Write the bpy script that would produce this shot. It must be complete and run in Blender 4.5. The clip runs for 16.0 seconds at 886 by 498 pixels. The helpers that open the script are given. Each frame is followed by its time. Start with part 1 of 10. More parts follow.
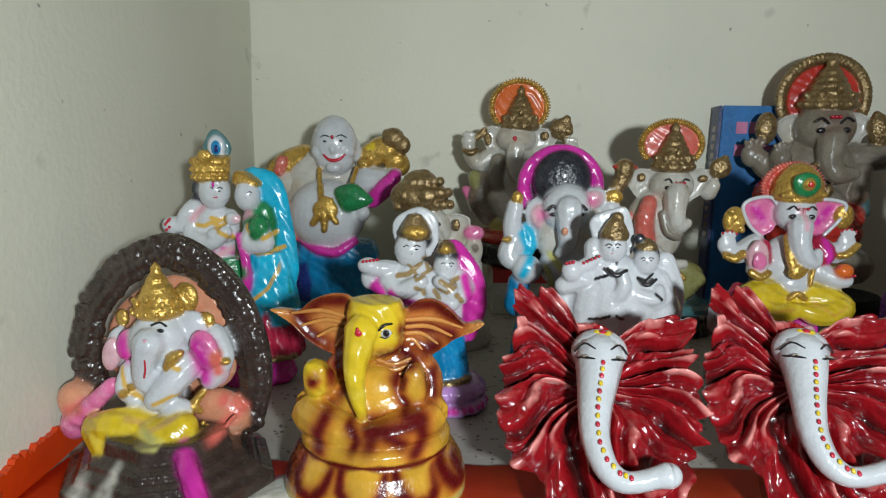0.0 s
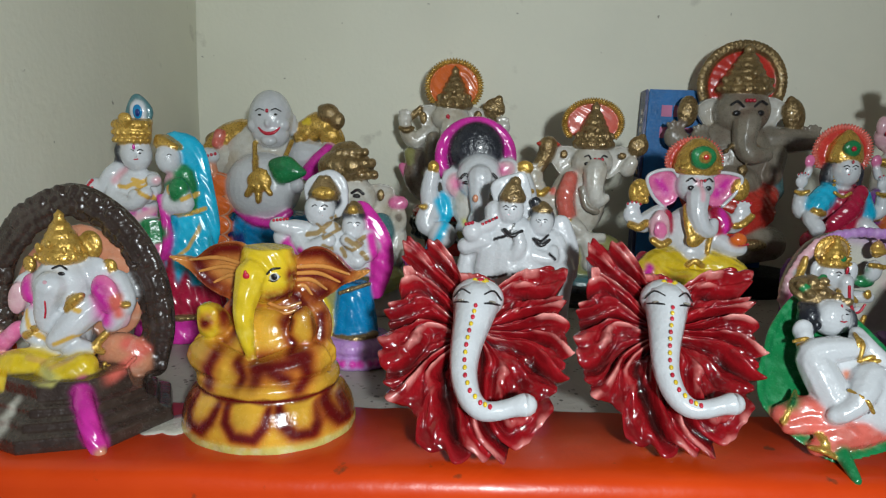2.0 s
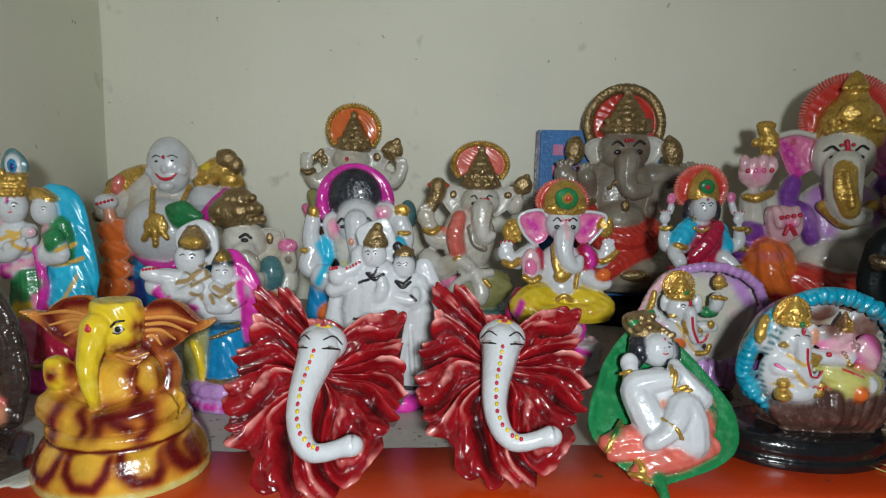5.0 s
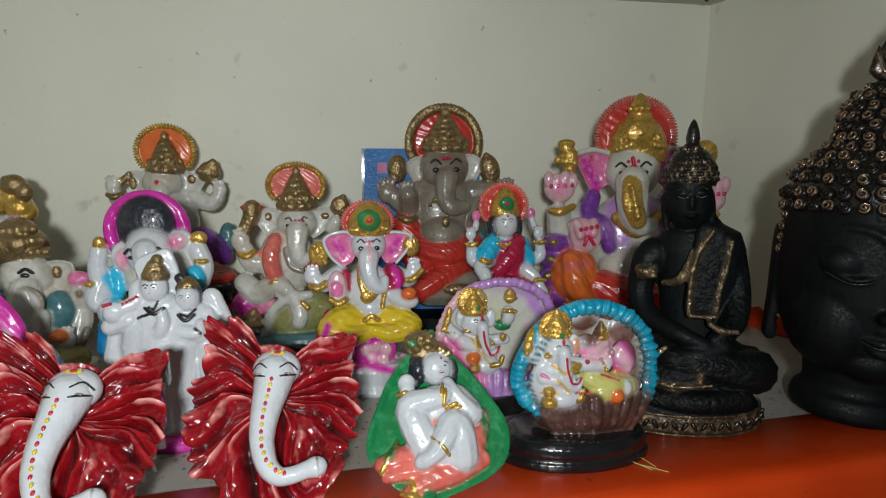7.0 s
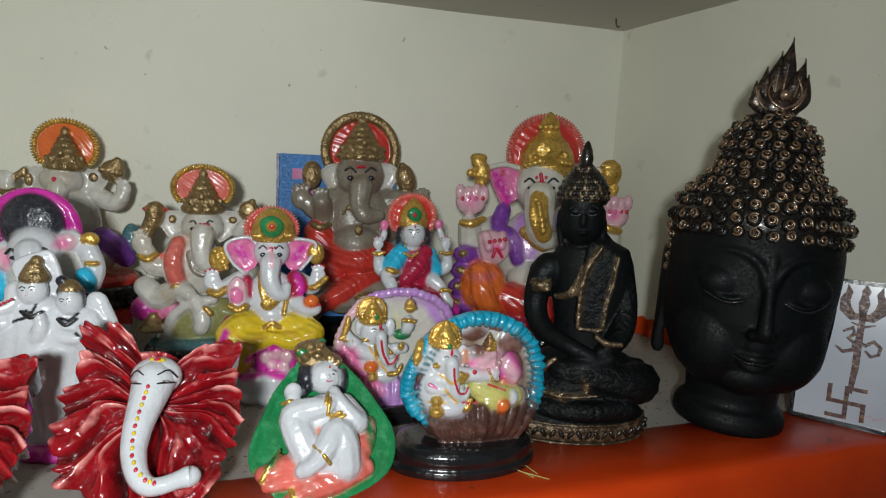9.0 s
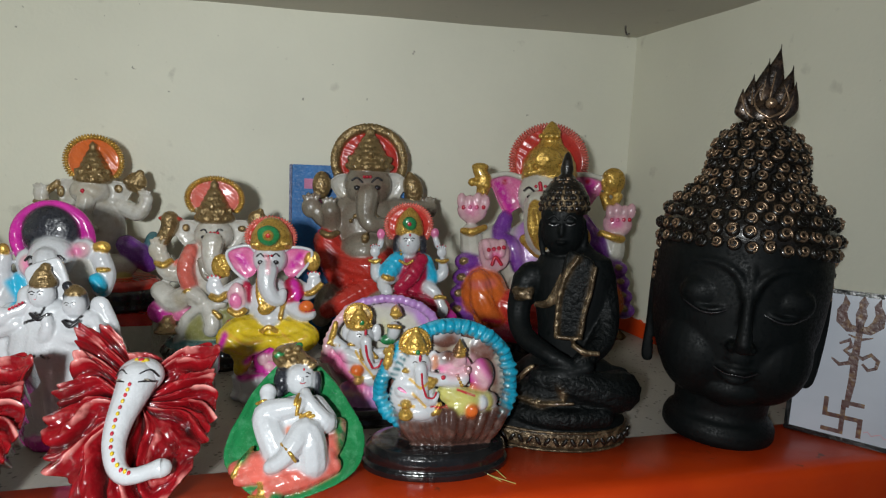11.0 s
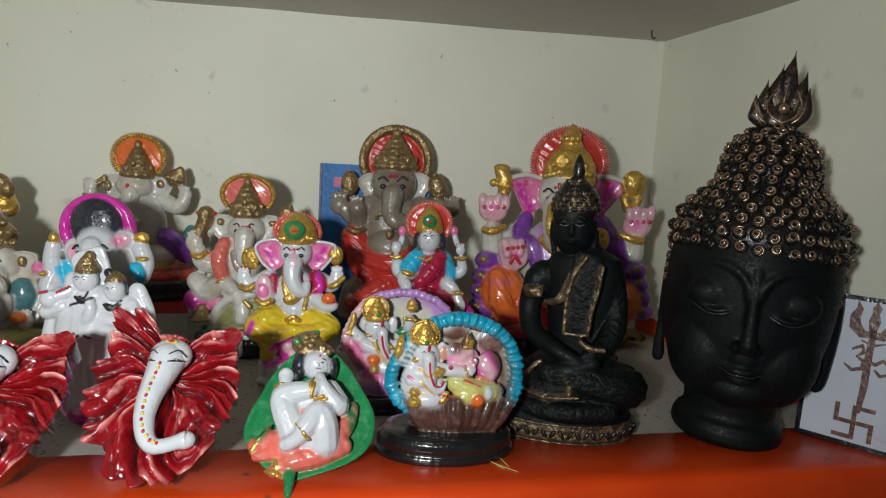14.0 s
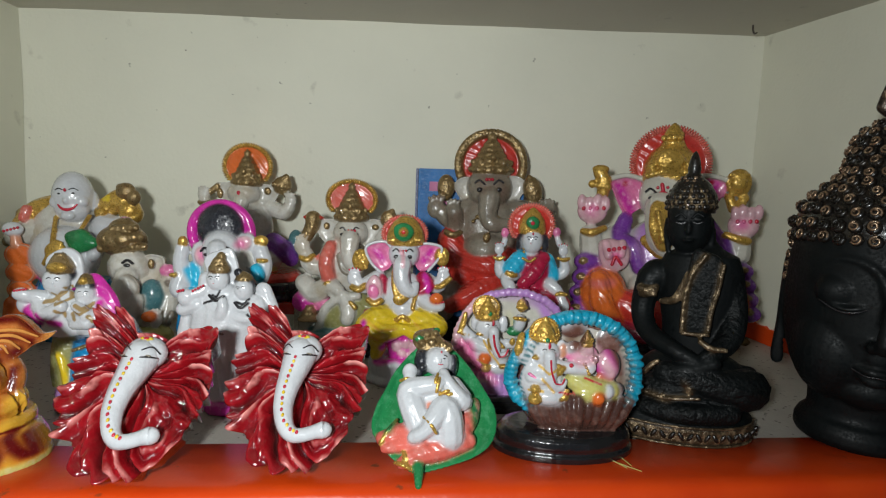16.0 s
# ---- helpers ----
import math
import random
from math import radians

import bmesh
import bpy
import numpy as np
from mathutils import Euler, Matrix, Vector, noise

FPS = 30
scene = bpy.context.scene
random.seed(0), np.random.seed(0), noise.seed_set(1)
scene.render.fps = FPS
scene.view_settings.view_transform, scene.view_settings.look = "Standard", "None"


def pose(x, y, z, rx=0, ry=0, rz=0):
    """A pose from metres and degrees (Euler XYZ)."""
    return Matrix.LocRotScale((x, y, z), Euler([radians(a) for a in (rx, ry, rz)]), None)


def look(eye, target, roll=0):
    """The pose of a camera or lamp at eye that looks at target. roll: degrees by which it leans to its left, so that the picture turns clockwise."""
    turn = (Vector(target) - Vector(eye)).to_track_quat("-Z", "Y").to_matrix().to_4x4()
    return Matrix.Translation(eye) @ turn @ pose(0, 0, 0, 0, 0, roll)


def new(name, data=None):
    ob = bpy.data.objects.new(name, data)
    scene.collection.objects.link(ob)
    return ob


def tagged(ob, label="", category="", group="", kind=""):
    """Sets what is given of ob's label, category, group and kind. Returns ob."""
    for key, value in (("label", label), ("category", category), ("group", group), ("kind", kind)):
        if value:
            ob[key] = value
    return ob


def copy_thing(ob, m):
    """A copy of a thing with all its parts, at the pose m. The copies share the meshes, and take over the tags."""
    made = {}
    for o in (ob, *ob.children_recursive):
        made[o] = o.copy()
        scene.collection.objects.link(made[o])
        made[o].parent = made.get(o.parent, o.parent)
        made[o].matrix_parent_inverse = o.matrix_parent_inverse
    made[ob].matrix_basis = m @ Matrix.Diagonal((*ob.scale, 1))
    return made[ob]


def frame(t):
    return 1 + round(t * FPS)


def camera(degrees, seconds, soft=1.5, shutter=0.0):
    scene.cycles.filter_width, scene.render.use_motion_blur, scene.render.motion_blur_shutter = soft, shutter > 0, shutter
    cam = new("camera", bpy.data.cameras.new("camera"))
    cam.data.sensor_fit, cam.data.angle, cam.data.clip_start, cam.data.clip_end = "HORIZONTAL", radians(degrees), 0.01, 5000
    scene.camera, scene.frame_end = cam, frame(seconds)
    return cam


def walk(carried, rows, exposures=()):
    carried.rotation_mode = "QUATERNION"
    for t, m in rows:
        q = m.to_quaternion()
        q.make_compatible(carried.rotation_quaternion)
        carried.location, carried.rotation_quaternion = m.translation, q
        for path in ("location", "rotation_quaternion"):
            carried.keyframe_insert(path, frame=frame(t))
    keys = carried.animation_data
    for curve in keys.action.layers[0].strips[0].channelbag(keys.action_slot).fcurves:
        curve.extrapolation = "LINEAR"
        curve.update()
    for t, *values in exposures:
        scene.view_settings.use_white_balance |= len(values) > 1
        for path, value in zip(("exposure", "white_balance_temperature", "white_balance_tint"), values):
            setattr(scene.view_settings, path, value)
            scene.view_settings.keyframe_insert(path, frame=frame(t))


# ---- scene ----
cam = camera(71.4, 16.0, soft=1.2)
PATH = [
    (0, (0.058, 0.019, 0.21), (-0.097, 1.974, -0.184), 1.0),
    (0.5, (0.066, 0.015, 0.2), (-0.085, 1.97, -0.19), 0.7),
    (1, (0.076, 0.01, 0.184), (-0.085, 1.959, -0.235), 0.7),
    (1.5, (0.093, 0.003, 0.182), (-0.053, 1.949, -0.253), 1.3),
    (2, (0.118, -0.006, 0.189), (0.018, 1.952, -0.211), 2.0),
    (2.5, (0.147, -0.013, 0.197), (0.069, 1.949, -0.184), 2.2),
    (3, (0.17, -0.018, 0.201), (0.121, 1.95, -0.151), 1.1),
    (5.5, (0.213, -0.025, 0.211), (0.248, 1.951, -0.098), 1.1),
    (6, (0.237, -0.026, 0.214), (0.344, 1.948, -0.088), 0.7),
    (6.5, (0.258, -0.028, 0.218), (0.518, 1.932, -0.084), 0.4),
    (7, (0.277, -0.032, 0.223), (0.635, 1.915, -0.061), 0.3),
    (7.5, (0.287, -0.038, 0.224), (0.709, 1.899, -0.044), 1.2),
    (8, (0.298, -0.043, 0.227), (0.768, 1.883, -0.039), 1.9),
    (8.5, (0.303, -0.044, 0.226), (0.81, 1.872, -0.046), 2.3),
    (9, (0.309, -0.046, 0.228), (0.856, 1.861, -0.03), 2.7),
    (9.5, (0.308, -0.046, 0.226), (0.872, 1.856, -0.028), 3.2),
    (12, (0.398, -0.1, 0.243), (0.66, 1.866, -0.01), 2.1),
    (12.5, (0.394, -0.102, 0.241), (0.656, 1.864, -0.019), 2.4),
    (13, (0.389, -0.102, 0.239), (0.646, 1.864, -0.018), 2.6),
    (13.5, (0.387, -0.105, 0.24), (0.633, 1.864, -0.015), 2.5),
    (14, (0.385, -0.105, 0.238), (0.637, 1.863, -0.018), 3.0),
    (14.5, (0.379, -0.105, 0.236), (0.602, 1.865, -0.025), 2.8),
    (15, (0.366, -0.106, 0.234), (0.547, 1.87, -0.017), 2.2),
    (15.5, (0.353, -0.109, 0.232), (0.466, 1.872, -0.02), 1.9),
    (16, (0.338, -0.111, 0.229), (0.389, 1.874, -0.008), 1.9),
]

EXPOSURES = [(0.0, -0.03, 5850, 3.0), (3.0, -0.15, 5900, 4.0), (6.0, -0.17, 6000, 5.0), (9.0, 0.0, 6050, 6.0), (12.0, 0.07, 6100, 7.0), (16.0, 0.02, 6100, 6.0)]
walk(cam, [(t, look(eye, target, roll)) for t, eye, target, roll in PATH], EXPOSURES)
LAMP_WATTS, LAMP_AT = 4.9, (0.24, -0.22, 0.27)

from mathutils.bvhtree import BVHTree

# ---- light ----
world = bpy.data.worlds.new("world")
scene.world = world
world.use_nodes = True
world.node_tree.nodes["Background"].inputs["Color"].default_value = (0.75, 0.82, 1.0, 1)
world.node_tree.nodes["Background"].inputs["Strength"].default_value = 0.1

lamp_data = bpy.data.lights.new("phone_torch", "AREA")
lamp_data.shape, lamp_data.size, lamp_data.energy, lamp_data.color = "DISK", 0.05, LAMP_WATTS, (1.0, 0.985, 0.94)
lamp = new("phone_torch", lamp_data)
lamp.matrix_world = look(LAMP_AT, (0.08, 0.6, 0.16))


# ---- materials ----
def nodes_of(name):
    m = bpy.data.materials.new(name)
    m.use_nodes = True
    return m, m.node_tree, m.node_tree.nodes["Principled BSDF"]


def add(tree, kind, **inputs):
    n = tree.nodes.new(kind)
    for key, value in inputs.items():
        n.inputs[key.replace("_", " ")].default_value = value
    return n


def mixed(tree, factor, a, b, blend="MIX"):
    n = tree.nodes.new("ShaderNodeMix")
    n.data_type, n.blend_type = "RGBA", blend
    for slot, value in ((0, factor), (6, a), (7, b)):
        if isinstance(value, bpy.types.NodeSocket):
            tree.links.new(value, n.inputs[slot])
        else:
            n.inputs[slot].default_value = (*value, 1) if slot else value
    return n.outputs[2]


def ramp(tree, source, lo, hi):
    n = tree.nodes.new("ShaderNodeMapRange")
    n.inputs[1].default_value, n.inputs[2].default_value = lo, hi
    tree.links.new(source, n.inputs[0])
    return n.outputs[0]


def noise_of(tree, scale, detail=3.0):
    c = tree.nodes.new("ShaderNodeTexCoord")
    n = add(tree, "ShaderNodeTexNoise", Scale=scale, Detail=detail)
    tree.links.new(c.outputs["Object"], n.inputs["Vector"])
    return n.outputs["Fac"]


def relief(tree, shader, height, strength, distance):
    b = add(tree, "ShaderNodeBump", Strength=strength, Distance=distance)
    tree.links.new(height, b.inputs["Height"])
    tree.links.new(b.outputs["Normal"], shader.inputs["Normal"])


RGB = {}                      # the plain colour of each paint
CRISP = ("gold_paint", "bronze_paint", "black_lacquer", "matt_black_paint", "black_line", "red_line")


def paint(name, rgb, rough=0.22, metal=0.0, worn=None, coat=0.35, grain=0.12, bump=0.0013, folds=0.0, wash=None):
    """Airbrushed paint on cast resin: uneven coverage, small pits, glossy lacquer. The colour itself is laid on the mesh (tint), so that neighbouring colours run softly into each other."""
    m, tree, s = nodes_of(name)
    RGB[name] = rgb
    s.inputs["Specular IOR Level"].default_value = 0.2 if name.startswith("matt") else 0.5
    tint = tree.nodes.new("ShaderNodeAttribute")
    tint.attribute_name = "tint"
    big = ramp(tree, noise_of(tree, 55.0), 0.35, 0.7)
    small = ramp(tree, noise_of(tree, 420.0, 4.0), 0.3, 0.75)
    low = 1 - 2.2 * grain
    col = mixed(tree, 1.0, tint.outputs["Color"], mixed(tree, big, (low, low, low), (1, 1, 1)), "MULTIPLY")
    if wash is not None:
        col = mixed(tree, ramp(tree, noise_of(tree, 24.0, 3.0), 0.48, 0.66), col, mixed(tree, 0.6, col, wash))
    if worn is not None:
        col = mixed(tree, ramp(tree, noise_of(tree, 130.0, 5.0), 0.5, 0.72), col, mixed(tree, 0.5, col, worn))
    tree.links.new(col, s.inputs["Base Color"])
    s.inputs["Metallic"].default_value = metal
    s.inputs["Coat Weight"].default_value = coat
    s.inputs["Coat Roughness"].default_value = 0.08
    r = tree.nodes.new("ShaderNodeMapRange")
    r.inputs[3].default_value, r.inputs[4].default_value = rough * 0.7, rough * 1.5
    tree.links.new(small, r.inputs[0])
    tree.links.new(r.outputs[0], s.inputs["Roughness"])
    height = noise_of(tree, 210.0, 4.0)
    if folds:
        c = tree.nodes.new("ShaderNodeTexCoord")
        w = add(tree, "ShaderNodeTexWave", Scale=folds, Distortion=9.0, Detail=1.5)
        w.inputs["Detail Scale"].default_value = 0.6
        w.bands_direction = "DIAGONAL"
        tree.links.new(c.outputs["Object"], w.inputs["Vector"])
        height = mixed(tree, 0.3, w.outputs["Color"], mixed(tree, height, (0, 0, 0), (1, 1, 1)))
        bump = 0.0016
    relief(tree, s, height, 0.5, bump)
    return m


def laid_on(me, soft=0):
    """Lays the plain colours on a mesh's corners' vertices; soft: how far airbrushed colours run into each other."""
    n, loops, polys = len(me.vertices), len(me.loops), len(me.polygons)
    vert, slot, size = np.zeros(loops, int), np.zeros(polys, int), np.zeros(polys, int)
    me.loops.foreach_get("vertex_index", vert)
    me.polygons.foreach_get("material_index", slot)
    me.polygons.foreach_get("loop_total", size)
    slot = np.repeat(slot, size)
    paints = np.array([RGB.get(m.name, (0.5, 0.5, 0.5)) for m in me.materials])
    sharp = np.array([m.name in CRISP for m in me.materials])
    total, count, hard = np.zeros((n, 3)), np.zeros(n), np.zeros(n, bool)
    np.add.at(total, vert, paints[slot])
    np.add.at(count, vert, 1)
    hard[vert[sharp[slot]]] = True
    col = total / np.maximum(count, 1)[:, None]
    if soft:
        e = np.zeros(2 * len(me.edges), int)
        me.edges.foreach_get("vertices", e)
        e = e.reshape(-1, 2)
        e = e[~(hard[e[:, 0]] | hard[e[:, 1]])]
        for _ in range(soft):
            near, k = col.copy(), np.ones(n)
            np.add.at(near, e[:, 0], col[e[:, 1]])
            np.add.at(near, e[:, 1], col[e[:, 0]])
            np.add.at(k, e[:, 0], 1)
            np.add.at(k, e[:, 1], 1)
            col = near / k[:, None]
    layer = me.attributes.new("tint", "FLOAT_COLOR", "POINT")
    layer.data.foreach_set("color", np.c_[col, np.ones(n)].ravel())


M = {
    "white": paint("white_paint", (0.64, 0.655, 0.68), grain=0.06),
    "cream": paint("cream_paint", (0.62, 0.60, 0.52), grain=0.08),
    "stone": paint("smoky_marble_resin", (0.68, 0.66, 0.60), grain=0.1, worn=(0.40, 0.35, 0.26), wash=(0.42, 0.34, 0.22)),
    "smoke": paint("dusty_brown_resin", (0.29, 0.255, 0.20), grain=0.14, worn=(0.20, 0.165, 0.12), rough=0.3, wash=(0.16, 0.09, 0.06)),
    "gold": paint("gold_paint", (0.70, 0.44, 0.09), rough=0.3, metal=0.55, worn=(0.30, 0.15, 0.015), bump=0.004),
    "bronze": paint("bronze_paint", (0.36, 0.25, 0.11), rough=0.32, metal=0.65, worn=(0.10, 0.06, 0.025), bump=0.005),
    "pink": paint("pink_paint", (0.82, 0.20, 0.42), worn=(0.85, 0.45, 0.6), folds=45.0),
    "hot": paint("magenta_paint", (0.68, 0.035, 0.40), folds=45.0),
    "blush": paint("pale_pink_paint", (0.78, 0.46, 0.52), worn=(0.8, 0.62, 0.62)),
    "red": paint("red_paint", (0.62, 0.045, 0.03), worn=(0.45, 0.03, 0.025), folds=45.0),
    "crimson": paint("crimson_paint", (0.42, 0.015, 0.055), folds=45.0),
    "orange": paint("orange_paint", (0.80, 0.17, 0.03), folds=45.0),
    "peach": paint("peach_paint", (0.70, 0.30, 0.17), worn=(0.66, 0.45, 0.34)),
    "coral": paint("coral_paint", (0.74, 0.16, 0.12), worn=(0.72, 0.32, 0.27), folds=45.0),
    "yellow": paint("yellow_paint", (0.80, 0.57, 0.02), worn=(0.76, 0.60, 0.08), folds=45.0),
    "lemon": paint("pale_yellow_paint", (0.60, 0.56, 0.16), worn=(0.62, 0.62, 0.4)),
    "olive": paint("olive_paint", (0.30, 0.29, 0.10), worn=(0.38, 0.37, 0.2)),
    "green": paint("green_paint", (0.03, 0.22, 0.07), worn=(0.05, 0.32, 0.12)),
    "leaf": paint("leaf_green_paint", (0.025, 0.24, 0.075), worn=(0.12, 0.40, 0.20), bump=0.0012),
    "blue": paint("blue_paint", (0.02, 0.25, 0.55), worn=(0.03, 0.32, 0.6), folds=45.0),
    "sky": paint("sky_blue_paint", (0.04, 0.48, 0.74), worn=(0.10, 0.55, 0.76), folds=45.0),
    "navy": paint("navy_paint", (0.02, 0.04, 0.22)),
    "teal": paint("teal_paint", (0.08, 0.20, 0.22), worn=(0.2, 0.3, 0.3)),
    "purple": paint("purple_paint", (0.20, 0.05, 0.36), worn=(0.32, 0.14, 0.45)),
    "lilac": paint("lilac_paint", (0.50, 0.26, 0.62), worn=(0.62, 0.42, 0.66)),
    "black": paint("black_lacquer", (0.012, 0.012, 0.013), rough=0.18, grain=0.2, coat=0.6),
    "matt": paint("matt_black_paint", (0.0034, 0.0050, 0.0053), rough=0.55, grain=0.2, coat=0.0, bump=0.0002),
    "hair": paint("dark_hair_paint", (0.022, 0.024, 0.032), rough=0.3, worn=(0.06, 0.06, 0.075), bump=0.003),
    "brown": paint("dark_brown_paint", (0.045, 0.030, 0.024), rough=0.22, worn=(0.09, 0.065, 0.055), bump=0.002),
    "umber": paint("umber_glaze", (0.17, 0.075, 0.055), worn=(0.36, 0.24, 0.21)),
    "maroon": paint("maroon_stroke", (0.13, 0.007, 0.007)),
    "line": paint("black_line", (0.02, 0.018, 0.02), rough=0.3),
    "rouge": paint("red_line", (0.58, 0.02, 0.05), rough=0.3),
}


M["azure"] = paint("turquoise_paint", (0.02, 0.33, 0.50), worn=(0.08, 0.45, 0.6), bump=0.003)
M["rib"] = paint("brown_shell_glaze", (0.085, 0.038, 0.028), worn=(0.24, 0.15, 0.12), coat=0.6)
M["amber"] = paint("amber_glaze", (0.78, 0.43, 0.04), grain=0.16, coat=0.6)
M["peachy"] = paint("warm_orange_glaze", (0.70, 0.30, 0.07), grain=0.16, coat=0.6)
M["rust"] = paint("rust_glaze", (0.46, 0.11, 0.018), grain=0.2, coat=0.6)


def ruffle_paint():
    """Red glaze, darker and browner the deeper the fold, dry-brushed to salmon in broken streaks on the crests of the
    folds.
    """
    m, tree, s = nodes_of("red_ruffle_glaze")
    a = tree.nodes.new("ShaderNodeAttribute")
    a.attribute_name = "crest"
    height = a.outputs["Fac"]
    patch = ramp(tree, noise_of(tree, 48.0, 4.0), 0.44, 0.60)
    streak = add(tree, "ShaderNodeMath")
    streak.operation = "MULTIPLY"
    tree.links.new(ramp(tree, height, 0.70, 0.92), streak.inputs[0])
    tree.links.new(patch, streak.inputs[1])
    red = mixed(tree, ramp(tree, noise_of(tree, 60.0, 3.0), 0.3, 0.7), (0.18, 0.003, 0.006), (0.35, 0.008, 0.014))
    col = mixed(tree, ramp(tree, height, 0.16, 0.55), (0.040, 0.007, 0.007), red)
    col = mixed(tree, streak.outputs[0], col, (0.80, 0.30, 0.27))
    tree.links.new(col, s.inputs["Base Color"])
    s.inputs["Roughness"].default_value = 0.2
    s.inputs["Coat Weight"].default_value = 0.8
    s.inputs["Coat Roughness"].default_value = 0.07
    relief(tree, s, noise_of(tree, 150.0, 3.0), 0.6, 0.0020)
    return m


M["ruffle"] = ruffle_paint()


def plaster(name, rgb, stain):
    m, tree, s = nodes_of(name)
    col = mixed(tree, ramp(tree, noise_of(tree, 3.2, 5.0), 0.35, 0.72), rgb, tuple(c * 0.88 for c in rgb))
    col = mixed(tree, ramp(tree, noise_of(tree, 22.0, 6.0), 0.66, 0.8), col, stain)
    col = mixed(tree, ramp(tree, noise_of(tree, 75.0, 2.0), 0.75, 0.79), col, tuple(c * 0.75 for c in stain))
    tree.links.new(col, s.inputs["Base Color"])
    s.inputs["Roughness"].default_value = 0.62
    h = mixed(tree, 0.35, mixed(tree, ramp(tree, noise_of(tree, 16.0, 3.0), 0.2, 0.8), (0, 0, 0), (1, 1, 1)), mixed(tree, ramp(tree, noise_of(tree, 190.0, 4.0), 0.2, 0.8), (0, 0, 0), (1, 1, 1)))
    relief(tree, s, h, 0.45, 0.0015)
    return m


def slab_top():
    """Grey cement with dark and light grit."""
    m, tree, s = nodes_of("speckled_cement")
    c = tree.nodes.new("ShaderNodeTexCoord")
    v = add(tree, "ShaderNodeTexVoronoi", Scale=190.0)
    tree.links.new(c.outputs["Object"], v.inputs["Vector"])
    col = mixed(tree, ramp(tree, noise_of(tree, 9.0, 5.0), 0.3, 0.7), (0.30, 0.275, 0.245), (0.40, 0.375, 0.335))
    grit = mixed(tree, ramp(tree, v.outputs["Distance"], 0.26, 0.36), (0.09, 0.08, 0.07), col)
    col = mixed(tree, ramp(tree, noise_of(tree, 90.0, 3.0), 0.52, 0.58), col, grit)
    tree.links.new(col, s.inputs["Base Color"])
    s.inputs["Roughness"].default_value = 0.5
    relief(tree, s, noise_of(tree, 170.0, 5.0), 0.5, 0.0012)
    return m


def enamel():
    """Thick orange enamel with chips, drips and brush marks."""
    m, tree, s = nodes_of("orange_enamel")
    col = mixed(tree, ramp(tree, noise_of(tree, 14.0, 4.0), 0.3, 0.7), (0.56, 0.040, 0.003), (0.66, 0.060, 0.004))
    col = mixed(tree, ramp(tree, noise_of(tree, 48.0, 5.0), 0.68, 0.73), col, (0.20, 0.045, 0.015))
    tree.links.new(col, s.inputs["Base Color"])
    s.inputs["Roughness"].default_value = 0.34
    s.inputs["Specular IOR Level"].default_value = 0.35
    s.inputs["Coat Weight"].default_value = 0.1
    relief(tree, s, noise_of(tree, 40.0, 4.0), 0.5, 0.002)
    return m


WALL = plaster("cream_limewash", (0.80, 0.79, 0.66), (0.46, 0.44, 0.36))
# Wall limewash darkened to grey: the ceiling's grazing-light shade is in its colour.
CEIL = plaster("shaded_limewash", (0.52, 0.49, 0.41), (0.30, 0.28, 0.23))
CEMENT = slab_top()
ENAMEL = enamel()


# ---- building blocks ----
def link_mesh(name, bm, mats, parent=None, smooth=True):
    me = bpy.data.meshes.new(name)
    bm.to_mesh(me)
    bm.free()
    for m in mats:
        me.materials.append(m)
    if mats[0].name in RGB:
        laid_on(me)
    if smooth:
        for p in me.polygons:
            p.use_smooth = True
    ob = new(name, me)
    if parent is not None:
        ob.parent = parent
    return ob


def part(name, bm, material, parent, label="", smooth=False):
    return tagged(link_mesh(name, bm, [material], parent, smooth), label)


def block(bm, lo, hi, bevel=0.0):
    r = bmesh.ops.create_cube(bm, size=1.0, matrix=Matrix.Translation((Vector(lo) + Vector(hi)) / 2) @ Matrix.Diagonal((*(Vector(hi) - Vector(lo)), 1)))
    if bevel:
        edges = {e for v in r["verts"] for e in v.link_edges}
        bmesh.ops.bevel(bm, geom=list(edges), offset=bevel, segments=2, affect="EDGES")
    return bm


